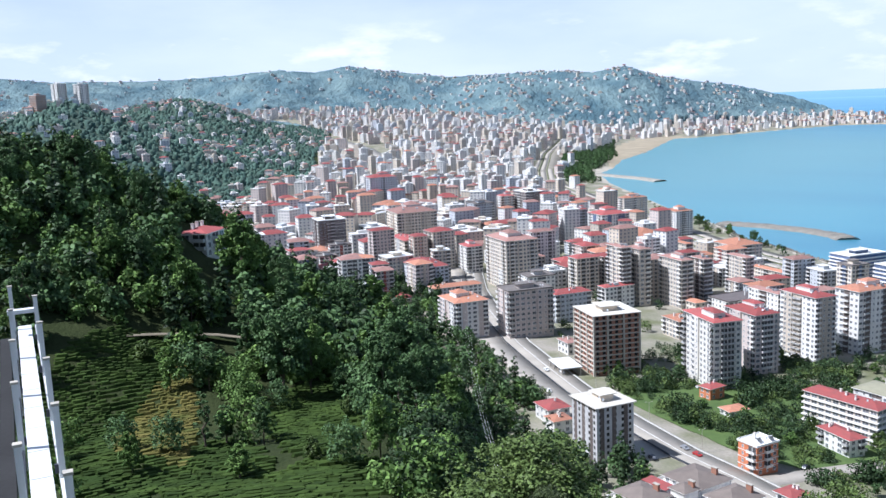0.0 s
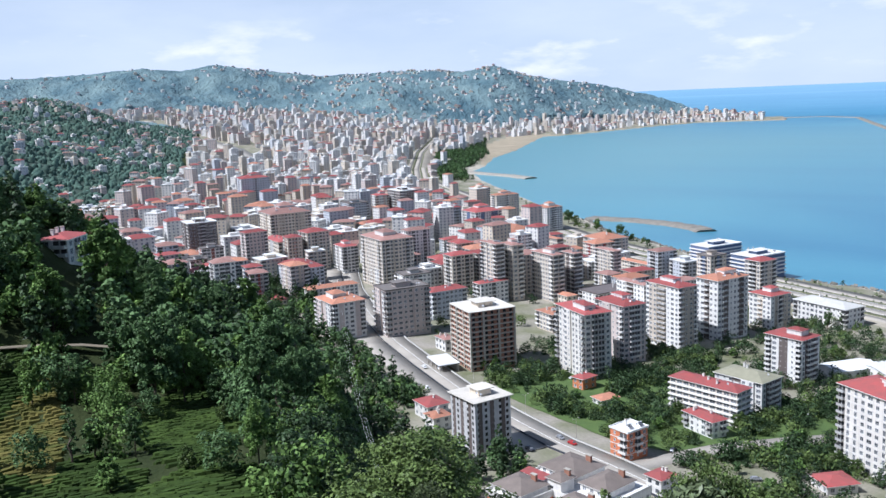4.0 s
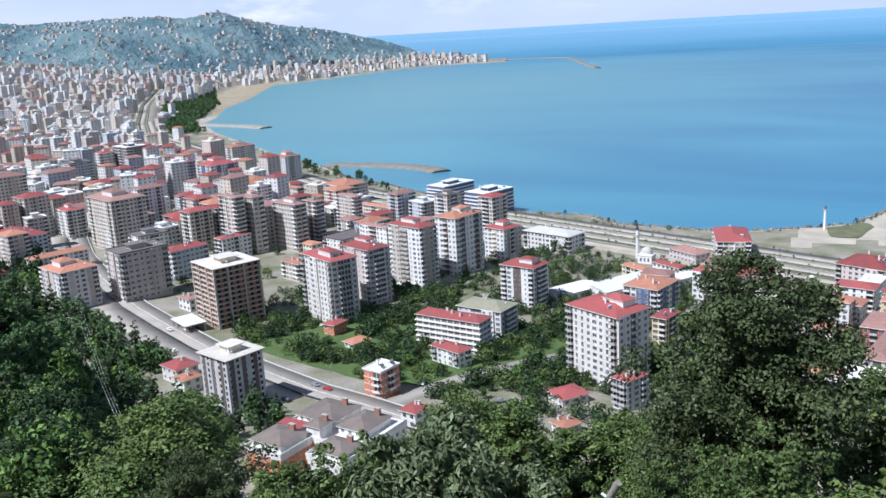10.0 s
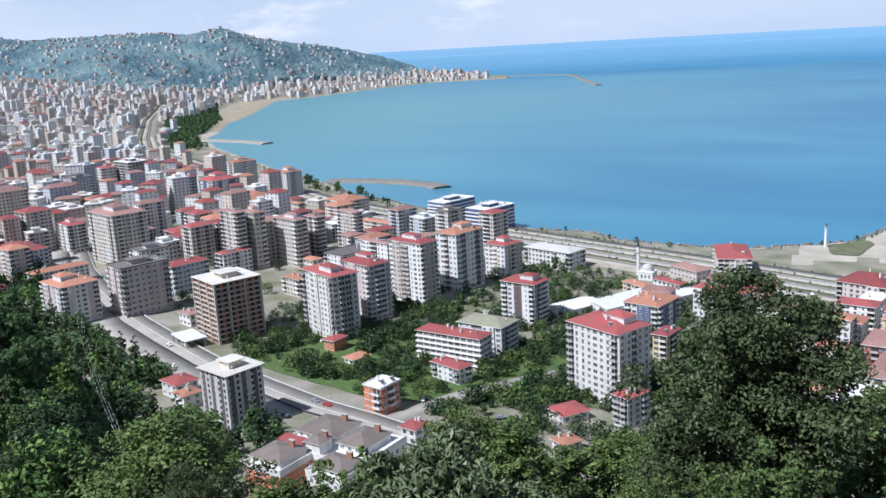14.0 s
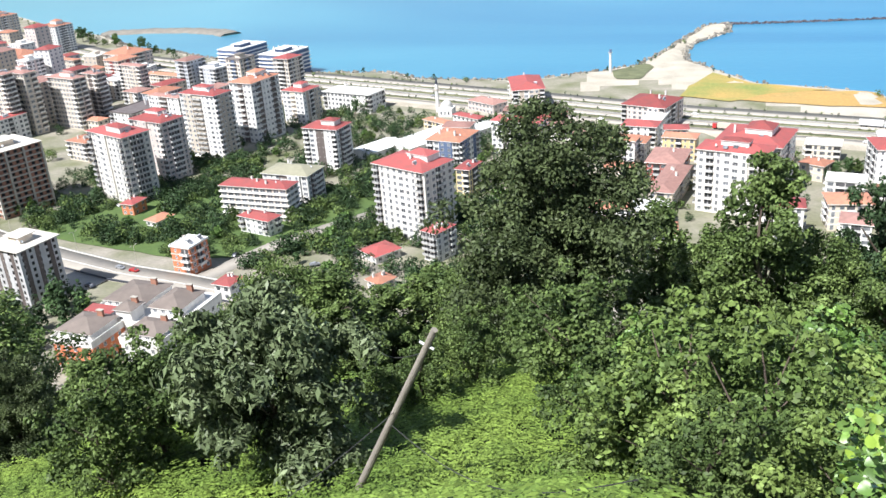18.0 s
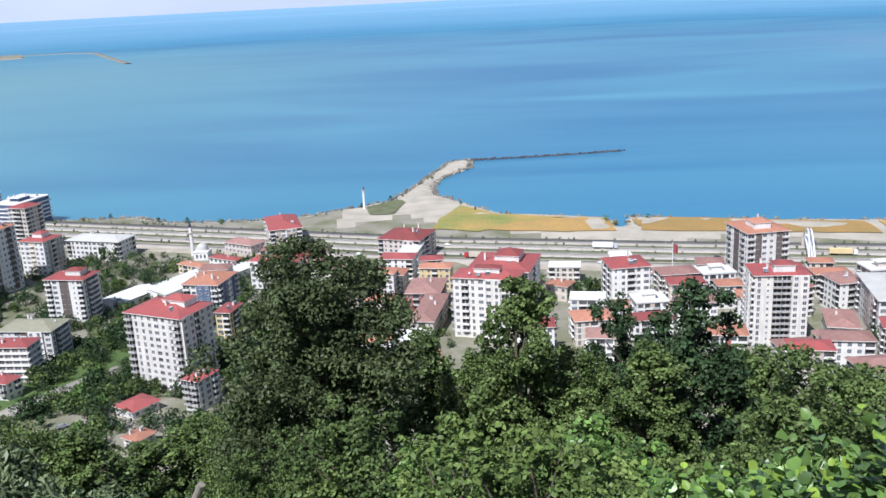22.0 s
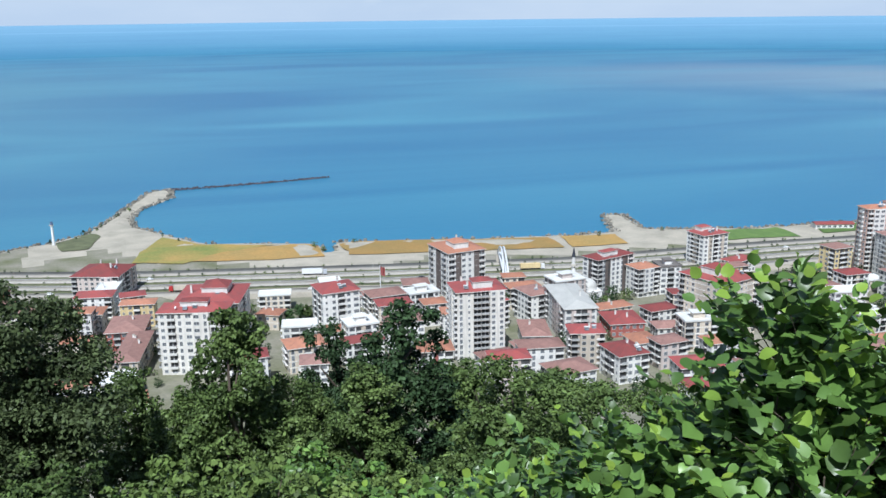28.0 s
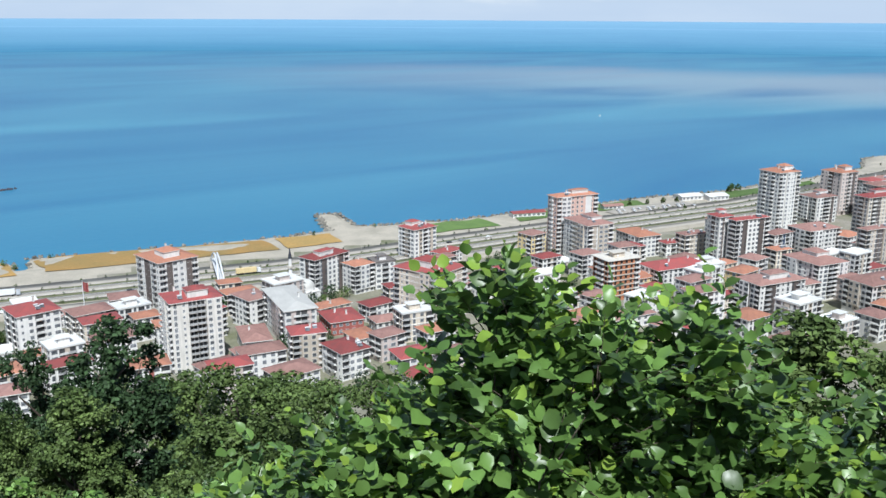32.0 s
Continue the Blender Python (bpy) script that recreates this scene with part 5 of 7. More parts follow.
def build_woods():
    rng = random.Random(5)
    # the wooded hollow and crest west of the viewer
    spots, placed = [], 0
    for i in range(6400):
        az, r = rng.uniform(-96, -44), math.sqrt(rng.uniform(62 ** 2, 430 ** 2))
        x, y = at(az, r)
        k1, k2, k3 = rng.random(), rng.random(), rng.random()
        if (tea_patch(x, y) and k1 > .02) or to_path(x, y, FARM_TRACK) < 4:
            continue
        if r > 330 and k1 > .5 or (abs(az + 70.3) < 1.9 and 228 < r < 284):
            continue
        z = height(x, y)
        if z < 24:
            continue
        if r < 185 and az < -61 and k1 > .25:
            continue
        if r < 140 and az < -58 and k1 > .026 + .05 * (r > 118):
            continue
        if k1 < .11 and placed < 70 and 190 < r < 320:
            placed += 1
            plant(rng.choice(("broad", "broad_b", "broad", "tall", "broad_b", "poplar")), x, y, 9 + 9 * k2, k3 * 360, "tree", "dense dark-green tree on the wooded hillside", group="trees of the hillside")
        elif k1 < .66:
            tall = k2 < .2
            spots.append((x, y, z - .5, (.85 + .65 * k3) * (.95 if r > 220 else .9), (6 if az > -60 and k2 < .75 else 4 if k2 < .6 else 5) if r < 185 else 2 if tall else (0 if k2 < .5 else 1 if k2 < .85 else 3), k3 * 6.28))
    for i in range(2500):
        x, y = rng.uniform(-640, -215), rng.uniform(110, 420)
        k1, k2, k3 = rng.random(), rng.random(), rng.random()
        line = np.interp(x, [q[0] for q in MAIN_ROAD], [q[1] for q in MAIN_ROAD])
        if y > line - 29 or height(x, y) > 40 or any(math.hypot(x - a, y - b) < 17 for a, b in TAKEN):
            continue
        spots.append((x, y, height(x, y) - .5, .9 + .7 * k3, 2 if k2 < .4 else 0 if k2 < .75 else 1 if k2 < .92 else 3, k3 * 6.28))
    kinds = [(clump(21, 260, 8, 4.0, 1.08), LEAF_WOOD), (clump(22, 250, 7, 3.8, 1.05), LEAF_WOOD_B), (clump(23, 230, 12, 2.4, 1.0, .4), LEAF_DARK), (clump(24, 220, 4, 3.0, .85), LEAF_WOOD_B), (clump(25, 950, 8, 4.0, .5), LEAF_WOOD), (clump(26, 950, 7, 3.8, .48), LEAF_WOOD_B), (clump(27, 950, 11, 3.2, .48, .5), LEAF_DARK)]
    strewn("wood", "dense mixed wood of dark-green crowns on the hillside", "wood", spots, kinds)
    # scrub on the viewer's own slope, below the nearest trees
    spots = []
    for i in range(2600):
        az, r = rng.uniform(-50, 72), math.sqrt(rng.uniform(58 ** 2, 262 ** 2))
        x, y = at(az, r)
        k2, k3 = rng.random(), rng.random()
        if height(x, y) < 19 or k2 > .42:
            continue
        spots.append((x, y, height(x, y) - .5, .65 + .6 * k3, 0 if k2 < .15 else 1 if k2 < .34 else 3, k3 * 6.28))
    strewn("scrub", "thick green scrub and young trees on the slope", "scrub", spots, kinds)
    # far woods on the spur and the ridges: rounded crowns close together
    p = np.array([(*at(rng.uniform(-88, -29), rr), rng.random(), rng.random(), rr) for rr in (rng.uniform(900, 4400) for _ in range(70000))])
    z, s = terrain(p[:, 0], p[:, 1]), inland(p[:, 0], p[:, 1])
    keep = (z - valley(p[:, 0], p[:, 1], s) > 25) & (s > 60)
    p, z = p[keep], z[keep]
    close = p[:, 4] < 3000
    canopy("far_woods", "woods over the spur behind the town, tinted with haze", "wood", p[close], z[close], 4.4, 6.5, LEAF_FAR)
    far_ridges()


def far_ridges():
    """The closed canopy of the far ridges: one rolling skin over folded hills, haze in its colour."""
    az, r = np.radians(np.arange(-86, -28, .09)), np.arange(2950, 4420, 9.0)
    A, R = np.meshgrid(az, r)
    x, y = R * np.sin(A), R * np.cos(A)
    z = terrain(x, y)
    s = inland(x, y)
    z = np.where((z - valley(x, y, s) > 27) & (s > 70), z + ridge_skin(x, y), z - 40)
    na, nr = len(az), len(r)
    i, j = np.meshgrid(np.arange(nr - 1), np.arange(na - 1), indexing="ij")
    quads = np.stack([i * na + j, i * na + j + 1, (i + 1) * na + j + 1, (i + 1) * na + j], -1).reshape(-1, 4)[:, ::-1]
    thing("backdrop_woods", "far wooded ridges with blue haze in their colour", "hills", kind="structure", data=arrays_mesh("backdrop_woods", np.stack([x, y, z], -1).reshape(-1, 3), quads, [LEAF_HAZE], None, True))


def canopy(name, label, category, p, z, wide, tall, mat):
    """Tree crowns seen from afar: uneven domes set close together. p: rows of x, y and two random numbers."""
    g = np.random.RandomState(91)
    n, k = len(p), 7
    w = 2 * np.pi * np.arange(k) / k
    shell = np.concatenate([np.stack([np.cos(w), np.sin(w), 0 * w - .25], 1), np.stack([.78 * np.cos(w + .45), .78 * np.sin(w + .45), 0 * w + .62], 1), [[0, 0, 1]]])
    size = np.stack([wide * (.6 + .8 * p[:, 2]), wide * (.6 + .8 * p[:, 2]), tall * (.55 + .9 * p[:, 3] ** 2)], 1)
    v = shell[None] * size[:, None] * (1 + .24 * g.normal(size=(n, 2 * k + 1, 1)).clip(-1.5, 1.5)) + np.stack([p[:, 0], p[:, 1], z], 1)[:, None]
    i = np.arange(k)
    j = (i + 1) % k
    tri = np.concatenate([np.stack([i, j, k + i], 1), np.stack([j, k + j, k + i], 1), np.stack([k + i, k + j, 0 * i + 2 * k], 1)])
    f = (np.arange(n)[:, None, None] * (2 * k + 1) + tri[None]).reshape(-1, 3)
    return thing(name, label, category, kind="stuff", data=arrays_mesh(name, v.reshape(-1, 3), f, [mat], None, True))


build_woods()

# Single trees of the hollow and the crest: bearing, distance, height, width and kind.
HOLLOW_TREES = [(-66.1, 176, 18, 16, "broad"), (-64.4, 179, 14.8, 10.6, "broad_b"), (-67.7, 134, 7.4, 3.3, "tall"), (-71.3, 136.5, 8.9, 3.2, "poplar"), (-70, 138.5, 6.2, 4.7, "tall"),
                (-62.3, 172, 7.4, 7.2, "broad"), (-60.2, 114.5, 8.8, 5.8, "bright_b"), (-64.6, 117.5, 3.4, 3.6, "bushy"), (-73.1, 178.5, 9.1, 7.7, "bright_b"), (-74.5, 193.5, 4.3, 6.4, "bushy"),
                (-70.8, 176.5, 9, 5.2, "tall"), (-62.2, 152, 3.9, 3.6, "bushy"), (-69.4, 117, 4.6, 5.2, "broad_b"), (-75.9, 126, 5.9, 4.6, "broad_b")]
CREST_TREES = [(-59.8, 150.5, 14.3, 10.2, "broad"), (-57.7, 176, 14.8, 10.6, "broad"), (-58.6, 141.5, 8.5, 3.4, "poplar"), (-57.6, 141, 9.1, 3.5, "poplar"), (-56.2, 140.5, 13.2, 4.9, "tall"),
               (-57.8, 107.5, 8.1, 4.9, "broad_b"), (-55, 149, 9.9, 5.5, "tall"), (-68.2, 250, 22, 18.9, "broad_b"), (-65.8, 258, 15, 10, "broad"), (-73.8, 263.5, 17, 9.4, "broad"),
               (-74.2, 228.5, 12.7, 13.5, "broad"), (-73.4, 285, 12, 8, "tall"), (-70.2, 295.5, 12.5, 8.6, "tall")]
for az, r, h, across, kind in HOLLOW_TREES + CREST_TREES:
    share = {"broad": .95, "broad_b": .85, "bright_b": .9, "tall": .52, "poplar": .3, "bushy": 1.3}[kind]
    plant(kind, *at(az, r), h + .4, az * 50, "tree", "dense dark-green tree above the tea rows" if kind != "bright_b" else "light-green tree above the tea rows", group="trees of the hillside", wide=across / (h * share))


def build_town_trees():
    rng = random.Random(8)
    n = 0
    spots = []
    for i in range(5200):
        k = rng.random()
        if i >= 4800:
            k = .9
            x, y = rng.uniform(-190, 30), rng.uniform(262, 350)
        elif i >= 4300:
            k = .3
            x, y = rng.uniform(-320, -140), rng.uniform(285, 425)
        elif i >= 3300:
            k = .9
            x, y = rng.uniform(-330, -40), rng.uniform(420, 560)
        elif k < .5:
            x, y = rng.uniform(-345, -70), rng.uniform(262, 440)
        elif k < .8:
            x, y = rng.uniform(-150, 420), rng.uniform(285, 480)
        else:
            x, y = rng.uniform(-620, -150), rng.uniform(330, 640)
        if math.hypot(x, y) < 275 or to_path(x, y, MAIN_ROAD) < 19 or to_path(x, y, COAST_ROAD) < 36 or to_path(x, y, SIDE_STREET) < 7:
            continue
        if any(math.hypot(x - a, y - b) < (13 if k < .5 else 14) for a, b in BUILT):
            continue
        a, b = rng.random(), rng.random()
        if k < .5 and math.sin(x * .075 + 1) * math.sin(y * .09) > .6:
            continue
        if k < .5 and a < .07 and i < 3300:
            n += 1
            plant(rng.choice(("bushy", "bushy", "broad_b", "bright")), x, y, 4.5 + 5 * b, a * 900, "tree", "leafy green garden tree among the houses", group="garden trees")
        elif k >= .5 and a < .04:
            plant(rng.choice(("bushy", "broad", "broad_b")), x, y, 4 + 5 * b, a * 900, "tree", "leafy green tree between the blocks", group="garden trees")
        elif k < .5 or a < .55:
            spots.append((x, y, height(x, y) - .3, .6 + 1.0 * b * b, rng.choice((0, 0, 0, 1, 1)), a * 9))
    kinds = [(clump(41, 250, 6, 4.0, .70), LEAF_DARK), (clump(42, 250, 5, 4.0, .68), LEAF_MID), (clump(43, 110, 3, 4.0, .85), LEAF_LIGHT)]
    strewn("garden_shrubs", "green shrubs and fruit bushes in the gardens", "shrubs", spots, kinds)


BUILT = [(o.matrix_world.translation.x, o.matrix_world.translation.y) for o in scene.objects if o.parent is None and o.name.startswith(("apartment", "house"))]
build_town_trees()


# Roads, shore and fields.
def strip(name, label, category, path, width, lift, mat, thick=.12, kind="structure"):
    p, side, z = ribbon(path, width, lift)
    n = len(p)
    a, b = p + side, p - side
    v = np.concatenate([np.column_stack([a, z]), np.column_stack([b, z]), np.column_stack([a, z - thick - .6]), np.column_stack([b, z - thick - .6])])
    i = np.arange(n - 1)
    q = np.concatenate([np.stack([i, i + 1, n + i + 1, n + i], 1)[:, ::-1], np.stack([i, 2 * n + i, 2 * n + i + 1, i + 1], 1)[:, ::-1], np.stack([n + i, n + i + 1, 3 * n + i + 1, 3 * n + i], 1)[:, ::-1]])
    return thing(name, label, category, kind=kind, data=arrays_mesh(name, v, q, [mat]))


def offset(path, by):
    p = np.array(path, float)
    d = np.gradient(p, axis=0)
    d /= np.linalg.norm(d, axis=1)[:, None]
    return [tuple(q) for q in p + np.stack([-d[:, 1], d[:, 0]], 1) * by]


strip("pavement", "wide pale lay-by beside the main road", "pavement", offset(MAIN_ROAD, -16.5)[:-2], 18, .25, ASPHALT)
strip("road", "worn grey dual carriageway running into the town", "road", MAIN_ROAD, 14, .42, ASPHALT)
strip("guard_rail", "low dark railing along the main road", "railing", offset(MAIN_ROAD, -7.2), .18, 1.35, DARK_STEEL)
strip("kerb", "pale kerb along the main road", "kerb", offset(MAIN_ROAD, 7.6), .7, 1.1, KERB)
strip("street", "narrow street past the orange house", "road", SIDE_STREET, 9, .4, ASPHALT)
strip("coast_verge", "pale gravel verge of the coast road", "verge", COAST_ROAD, 66, .30, SAND)
for by, wide in ((24, 8), (11.5, 10), (-4, 10), (-20, 8)):
    strip("road", "grey lane of the coast road", "road", offset(COAST_ROAD, by), wide, .5, ASPHALT)
for by, wide in ((17.7, 2.2), (3.8, 3.0), (-12, 4)):
    strip("road_median", "grassy strip between the lanes of the coast road", "verge", offset(COAST_ROAD, by), wide, .62, VERGE)


def field(name, label, outline, lift, mat):
    """A flat patch of ground cover with an uneven rim, laid over the ground."""
    g = random.Random(len(outline) + int(outline[0][0]))
    pts = []
    for (ax, ay), (bx, by) in zip(outline, outline[1:] + outline[:1]):
        n = max(1, int(math.hypot(bx - ax, by - ay) / 9))
        pts += [(ax + (bx - ax) * i / n + g.uniform(-1.3, 1.3), ay + (by - ay) * i / n + g.uniform(-1.3, 1.3)) for i in range(n)]
    bm = bmesh.new()
    f = bm.faces.new([bm.verts.new((x, y, 0)) for x, y in pts])
    bmesh.ops.triangulate(bm, faces=[f])
    bm.normal_update()
    for v in bm.verts:
        v.co.z = max(height(v.co.x, v.co.y), .2) + lift
    me = bpy.data.meshes.new(name)
    bm.to_mesh(me)
    bm.free()
    me.materials.append(mat)
    return thing(name, label, "field", kind="structure", data=me)


field("dry_field", "ochre dry grass field above the shore", [(-5, 604), (20, 628), (86, 630), (84, 588), (40, 594)], .5, DRY)
field("dry_field", "ochre dry grass field beside the channel", [(102, 588), (102, 628), (160, 615), (248, 594), (246, 560), (180, 572)], .5, DRY)
field("meadow", "green and ochre meadow behind the beach", [(-36, 640), (-20, 682), (10, 648), (60, 634), (20, 622), (-6, 600), (-40, 612)], .55, MEADOW)
field("meadow", "green lawn by the shore", [(340, 548), (352, 574), (420, 566), (418, 536)], .5, GRASS)
field("meadow", "green lawn strip by the shore", [(440, 540), (450, 562), (580, 552), (570, 530)], .5, GRASS)
field("meadow", "dull grass behind the spit", [(-88, 660), (-94, 690), (-74, 716), (-64, 700), (-70, 660)], .5, VERGE)
field("meadow", "garden grass among the houses", [(-330, 330), (-250, 405), (-150, 400), (-150, 320), (-215, 292), (-300, 306)], .25, GRASS)


def build_shore_rocks():
    g = random.Random(3)
    s = Shape()

    def rock(x, y, z, r):
        nonlocal s
        k = len(s.v)
        turn = pose(x, y, z, g.uniform(0, 360), g.uniform(0, 360), g.uniform(0, 360))
        s.box(-r, r, -r * g.uniform(.6, 1), r * g.uniform(.6, 1), -r * .7, r * .7)
        for i in range(k, k + 8):
            s.v[i] = tuple(turn @ (Vector(s.v[i]) * g.uniform(.75, 1.1)))

    for (ax, ay), (bx, by) in zip(SHORE[16:-2], SHORE[17:-1]):
        n = int(math.hypot(bx - ax, by - ay) / 2.2)
        beach = -30 < ax < 250 and ay < 850
        for i in range(n):
            if beach and g.random() < .7:
                continue
            x, y = ax + (bx - ax) * i / n, ay + (by - ay) * i / n
            for _ in range(2):
                rock(x + g.uniform(-3, 3), y + g.uniform(-3, 3), g.uniform(.1, .9), g.uniform(.6, 1.5))
    thing("boulders", "grey boulders along the waterline", "rocks", kind="stuff", data=s.mesh("boulders", [ROCK]))
    # the drowned end of the breakwater, dark with weed and barely above the water
    s = Shape()
    for i in range(330):
        k = i / 330
        wide = 3.2 * (1 - .5 * k)
        rock(-22 + 160 * k + g.uniform(-2, 2), 893 + 20 * k - 14 * k * (1 - k) + g.uniform(-wide, wide), g.uniform(-.9, .1), g.uniform(.8, 1.7))
    thing("boulders", "dark weedy boulders of the drowned breakwater", "rocks", kind="stuff", data=s.mesh("boulders", [WEED_ROCK]))


build_shore_rocks()


def jetty(name, label, path, width, mat=GRAVEL):
    p, side, z = ribbon(path, width, 0, 5)
    n = len(p)
    g = np.random.RandomState(4)
    rows = []
    for k, zz in ((1.9, -3), (1.0, 1.6), (.7, 2.4), (-.7, 2.4), (-1.0, 1.6), (-1.9, -3)):
        q = p + side * k + g.normal(size=p.shape) * .5
        rows.append(np.column_stack([q, np.full(n, zz) + g.normal(size=n) * .25]))
    v = np.concatenate(rows)
    i = np.arange(n - 1)
    quads = np.concatenate([np.stack([j * n + i, j * n + i + 1, (j + 1) * n + i + 1, (j + 1) * n + i], 1)[:, ::-1] for j in range(5)] + [np.array([[0, n, 4 * n, 5 * n], [n - 1, 6 * n - 1, 5 * n - 1, 2 * n - 1]])])
    thing(name, label, "jetty", data=arrays_mesh(name, v, quads, [mat]))


jetty("jetty", "stone jetty with a pale flat crown in the bay", [(-700, 884), (-645, 897), (-590, 896), (-545, 884), (-527, 870)], 20)
jetty("jetty", "low stone groyne before the park", [(-1340, 1290), (-1240, 1270), (-1180, 1262), (-1112, 1240)], 22)
jetty("breakwater", "long harbour breakwater far across the bay", [(-1790, 3540), (-1880, 3680), (-1710, 3740), (-1535, 3630), (-1241, 3085), (-1095, 2819)], 18, ROCK)


# The slope at the viewer's feet.
def build_tea():
    rng = random.Random(14)
    groups = {0: Shape(), 1: Shape()}
    for row in range(200):
        r = 70 + 1.32 * row
        az = -86.0
        while az < -55:
            az += math.degrees(rng.uniform(.9, 1.9) / r)
            rr = r + .5 * math.sin(az * 1.7 + row * .05) + 2.2 * math.sin(az * .6)
            x, y = at(az, rr)
            k = tea_patch(x, y)
            if not k or rng.random() < .06:
                continue
            dry = k == 1 and math.sin(x * .045 + 2.0) + math.sin(y * .07 + x * .02) > .45
            s = groups[1 if dry else 0]
            w, d, h = rng.uniform(.9, 1.5), rng.uniform(.34, .46), rng.uniform(.45, .75)
            m = Matrix.Translation((x, y, height(x, y) - .15)) @ pose(0, 0, 0, 0, 0, -az + rng.uniform(-9, 9))
            ring = [(-w, 0, 0), (-w * .7, -d, .1), (w * .7, -d, .1), (w, 0, 0), (w * .7, d, .1), (-w * .7, d, .1)]
            topr = [(a * .82, b * .72, h * rng.uniform(.8, 1.1)) for a, b, c in ring]
            n = len(s.v)
            s.v += [tuple(m @ Vector(q)) for q in ring + topr]
            for i in range(6):
                j = (i + 1) % 6
                s.f.append((n + i, n + j, n + 6 + j, n + 6 + i))
                s.m.append(0)
            s.f.append(tuple(n + 6 + i for i in range(6)))
            s.m.append(0)
    thing("tea_rows", "clipped green tea bushes in contour rows", "tea bushes", kind="stuff", data=groups[0].mesh("tea_rows", [TEA]))
    thing("tea_rows", "yellowed pruned tea bushes in contour rows", "tea bushes", kind="stuff", data=groups[1].mesh("tea_rows", [TEA_DRY]))


build_tea()
strip("farm_track", "pale farm track across the tea slope", "track", FARM_TRACK, 2.2, .12, RECLAIMED, thick=-.5)


tree_kind("great", 61, 24, 7.4, 3.0, 48, 64000, .29, LEAF_DEEP, .3, tufts=9)
tree_kind("slender", 62, 20, 4.2, 1.0, 36, 28000, .29, LEAF_MID, .5, tufts=9)
tree_kind("airy", 63, 19, 4.4, 1.6, 34, 22000, .28, LEAF_DARK, .55, tufts=8)
tree_kind("light", 64, 13, 4.6, .6, 20, 16000, .25, LEAF_MID, .55, tufts=9)
tree_kind("chestnut", 65, 9.5, 3.7, .8, 22, 24000, .27, LEAF_GREY, .55, .85, .55, tufts=10, slim=.19)
tree_kind("round", 66, 17, 7.2, 1.5, 30, 34000, .25, LEAF_MID, .55, tufts=9)
tree_kind("hazel", 67, 6, 3.0, .3, 30, 9000, .16, LEAF_NEAR, .5, tufts=8, share=.66)
tree_kind("hazel_b", 68, 6, 2.7, .3, 26, 8500, .155, LEAF_MID, .45, tufts=8, share=.66)
tree_kind("hazel_c", 69, 6, 2.9, .3, 32, 9000, .15, LEAF_HAZEL, .5, tufts=8, share=.62)
plant_to("great", -11.3, 47, 14.0, 200, "tree", "tall dark-green tree with a deep shaded crown", wide=1.0)
plant_to("slender", 1.9, 46, 17.4, 130, "tree", "tall green tree with a narrow leafy crown", wide=1.0)
plant_to("airy", 13.1, 50, 17.4, 10, "tree", "tall tree with a loose crown and bare twigs", wide=1.05)
plant_to("airy", 8.3, 55, 18.6, 200, "tree", "tree with a thin open crown on the slope", wide=.8)
plant_to("slender", -4.6, 58, 20.5, 300, "tree", "green tree behind the tall dark one", wide=1.0)
plant_to("light", 19.8, 37, 21.0, 60, "tree", "light-green young tree on the slope", wide=1.1)
plant_to("light", 26.5, 40, 22.5, 160, "tree", "light-green tree among the scrub", wide=1.2)
plant_to("slender", 57.5, 62, 17.0, 40, "tree", "dark-green tree below the viewing spot", wide=1.5)
plant_to("slender", 64, 55, 18.0, 240, "tree", "dark-green tree down the slope", wide=1.4)
plant_to("chestnut", -32.3, 26, 23.6, 15, "tree", "grey-green tree with long hanging leaves", wide=1.2)
plant_to("round", -50.4, 74, 20.6, 0, "tree", "big round light-green tree at the hill's edge", wide=1.35)
plant_to("great", -48.8, 42, 24.3, 220, "tree", "very dark tree in the shade of the slope", wide=1.1)
for az, r, dip, kind, wide in ((-30.4, 52, 22.4, "round", .9), (-27.2, 50, 23.8, "slender", 1.5), (-23.6, 54, 25.2, "slender", 1.5), (-34.5, 56, 25.0, "round", .9), (-20.0, 56, 24.4, "slender", 1.5), (-39.5, 60, 27.0, "round", 1.0),
                               (-43.5, 62, 26.0, "slender", 1.6), (-17.5, 52, 24.0, "round", .9), (17.0, 62, 21.5, "slender", 1.4), (23.0, 60, 22.0, "slender", 1.5), (31.0, 58, 22.0, "round", 1.0), (38.0, 60, 22.0, "slender", 1.6), (46.0, 60, 21.0, "round", 1.0), (-.8, 52, 22.0, "slender", 1.2), (5.5, 50, 21.5, "round", .8), (10.5, 46, 21.5, "slender", 1.2)):
    plant_to(kind, az, r, dip, az * 40 + 7, "tree", "leafy green tree on the steep slope", group="trees of the near slope", wide=wide)
for az, r, h in ((-7.5, 24, 5.0), (-2.5, 22, 6.6), (2.5, 19, 6.2), (7.5, 23, 6.2), (12, 26, 6.0), (-5, 30, 6.0), (4, 31, 6.5), (15, 20, 5.5), (20, 24, 7), (26, 22, 6.5), (-10.5, 33, 6.5), (9.5, 15.5, 4.3), (-.5, 15.0, 3.4), (15.5, 13.5, 3.4), (32, 20, 5), (38, 24, 7)):
    plant(("hazel", "hazel_b", "hazel_c")[int(az * 3 + r * 7) % 3], *at(az, r), h * (.82 + .36 * ((az * 13) % 1)), az * 77, "hazel_bush", "light-green hazel bush with round leaves on the slope", "bush", "hazel bushes", wide=1.15)
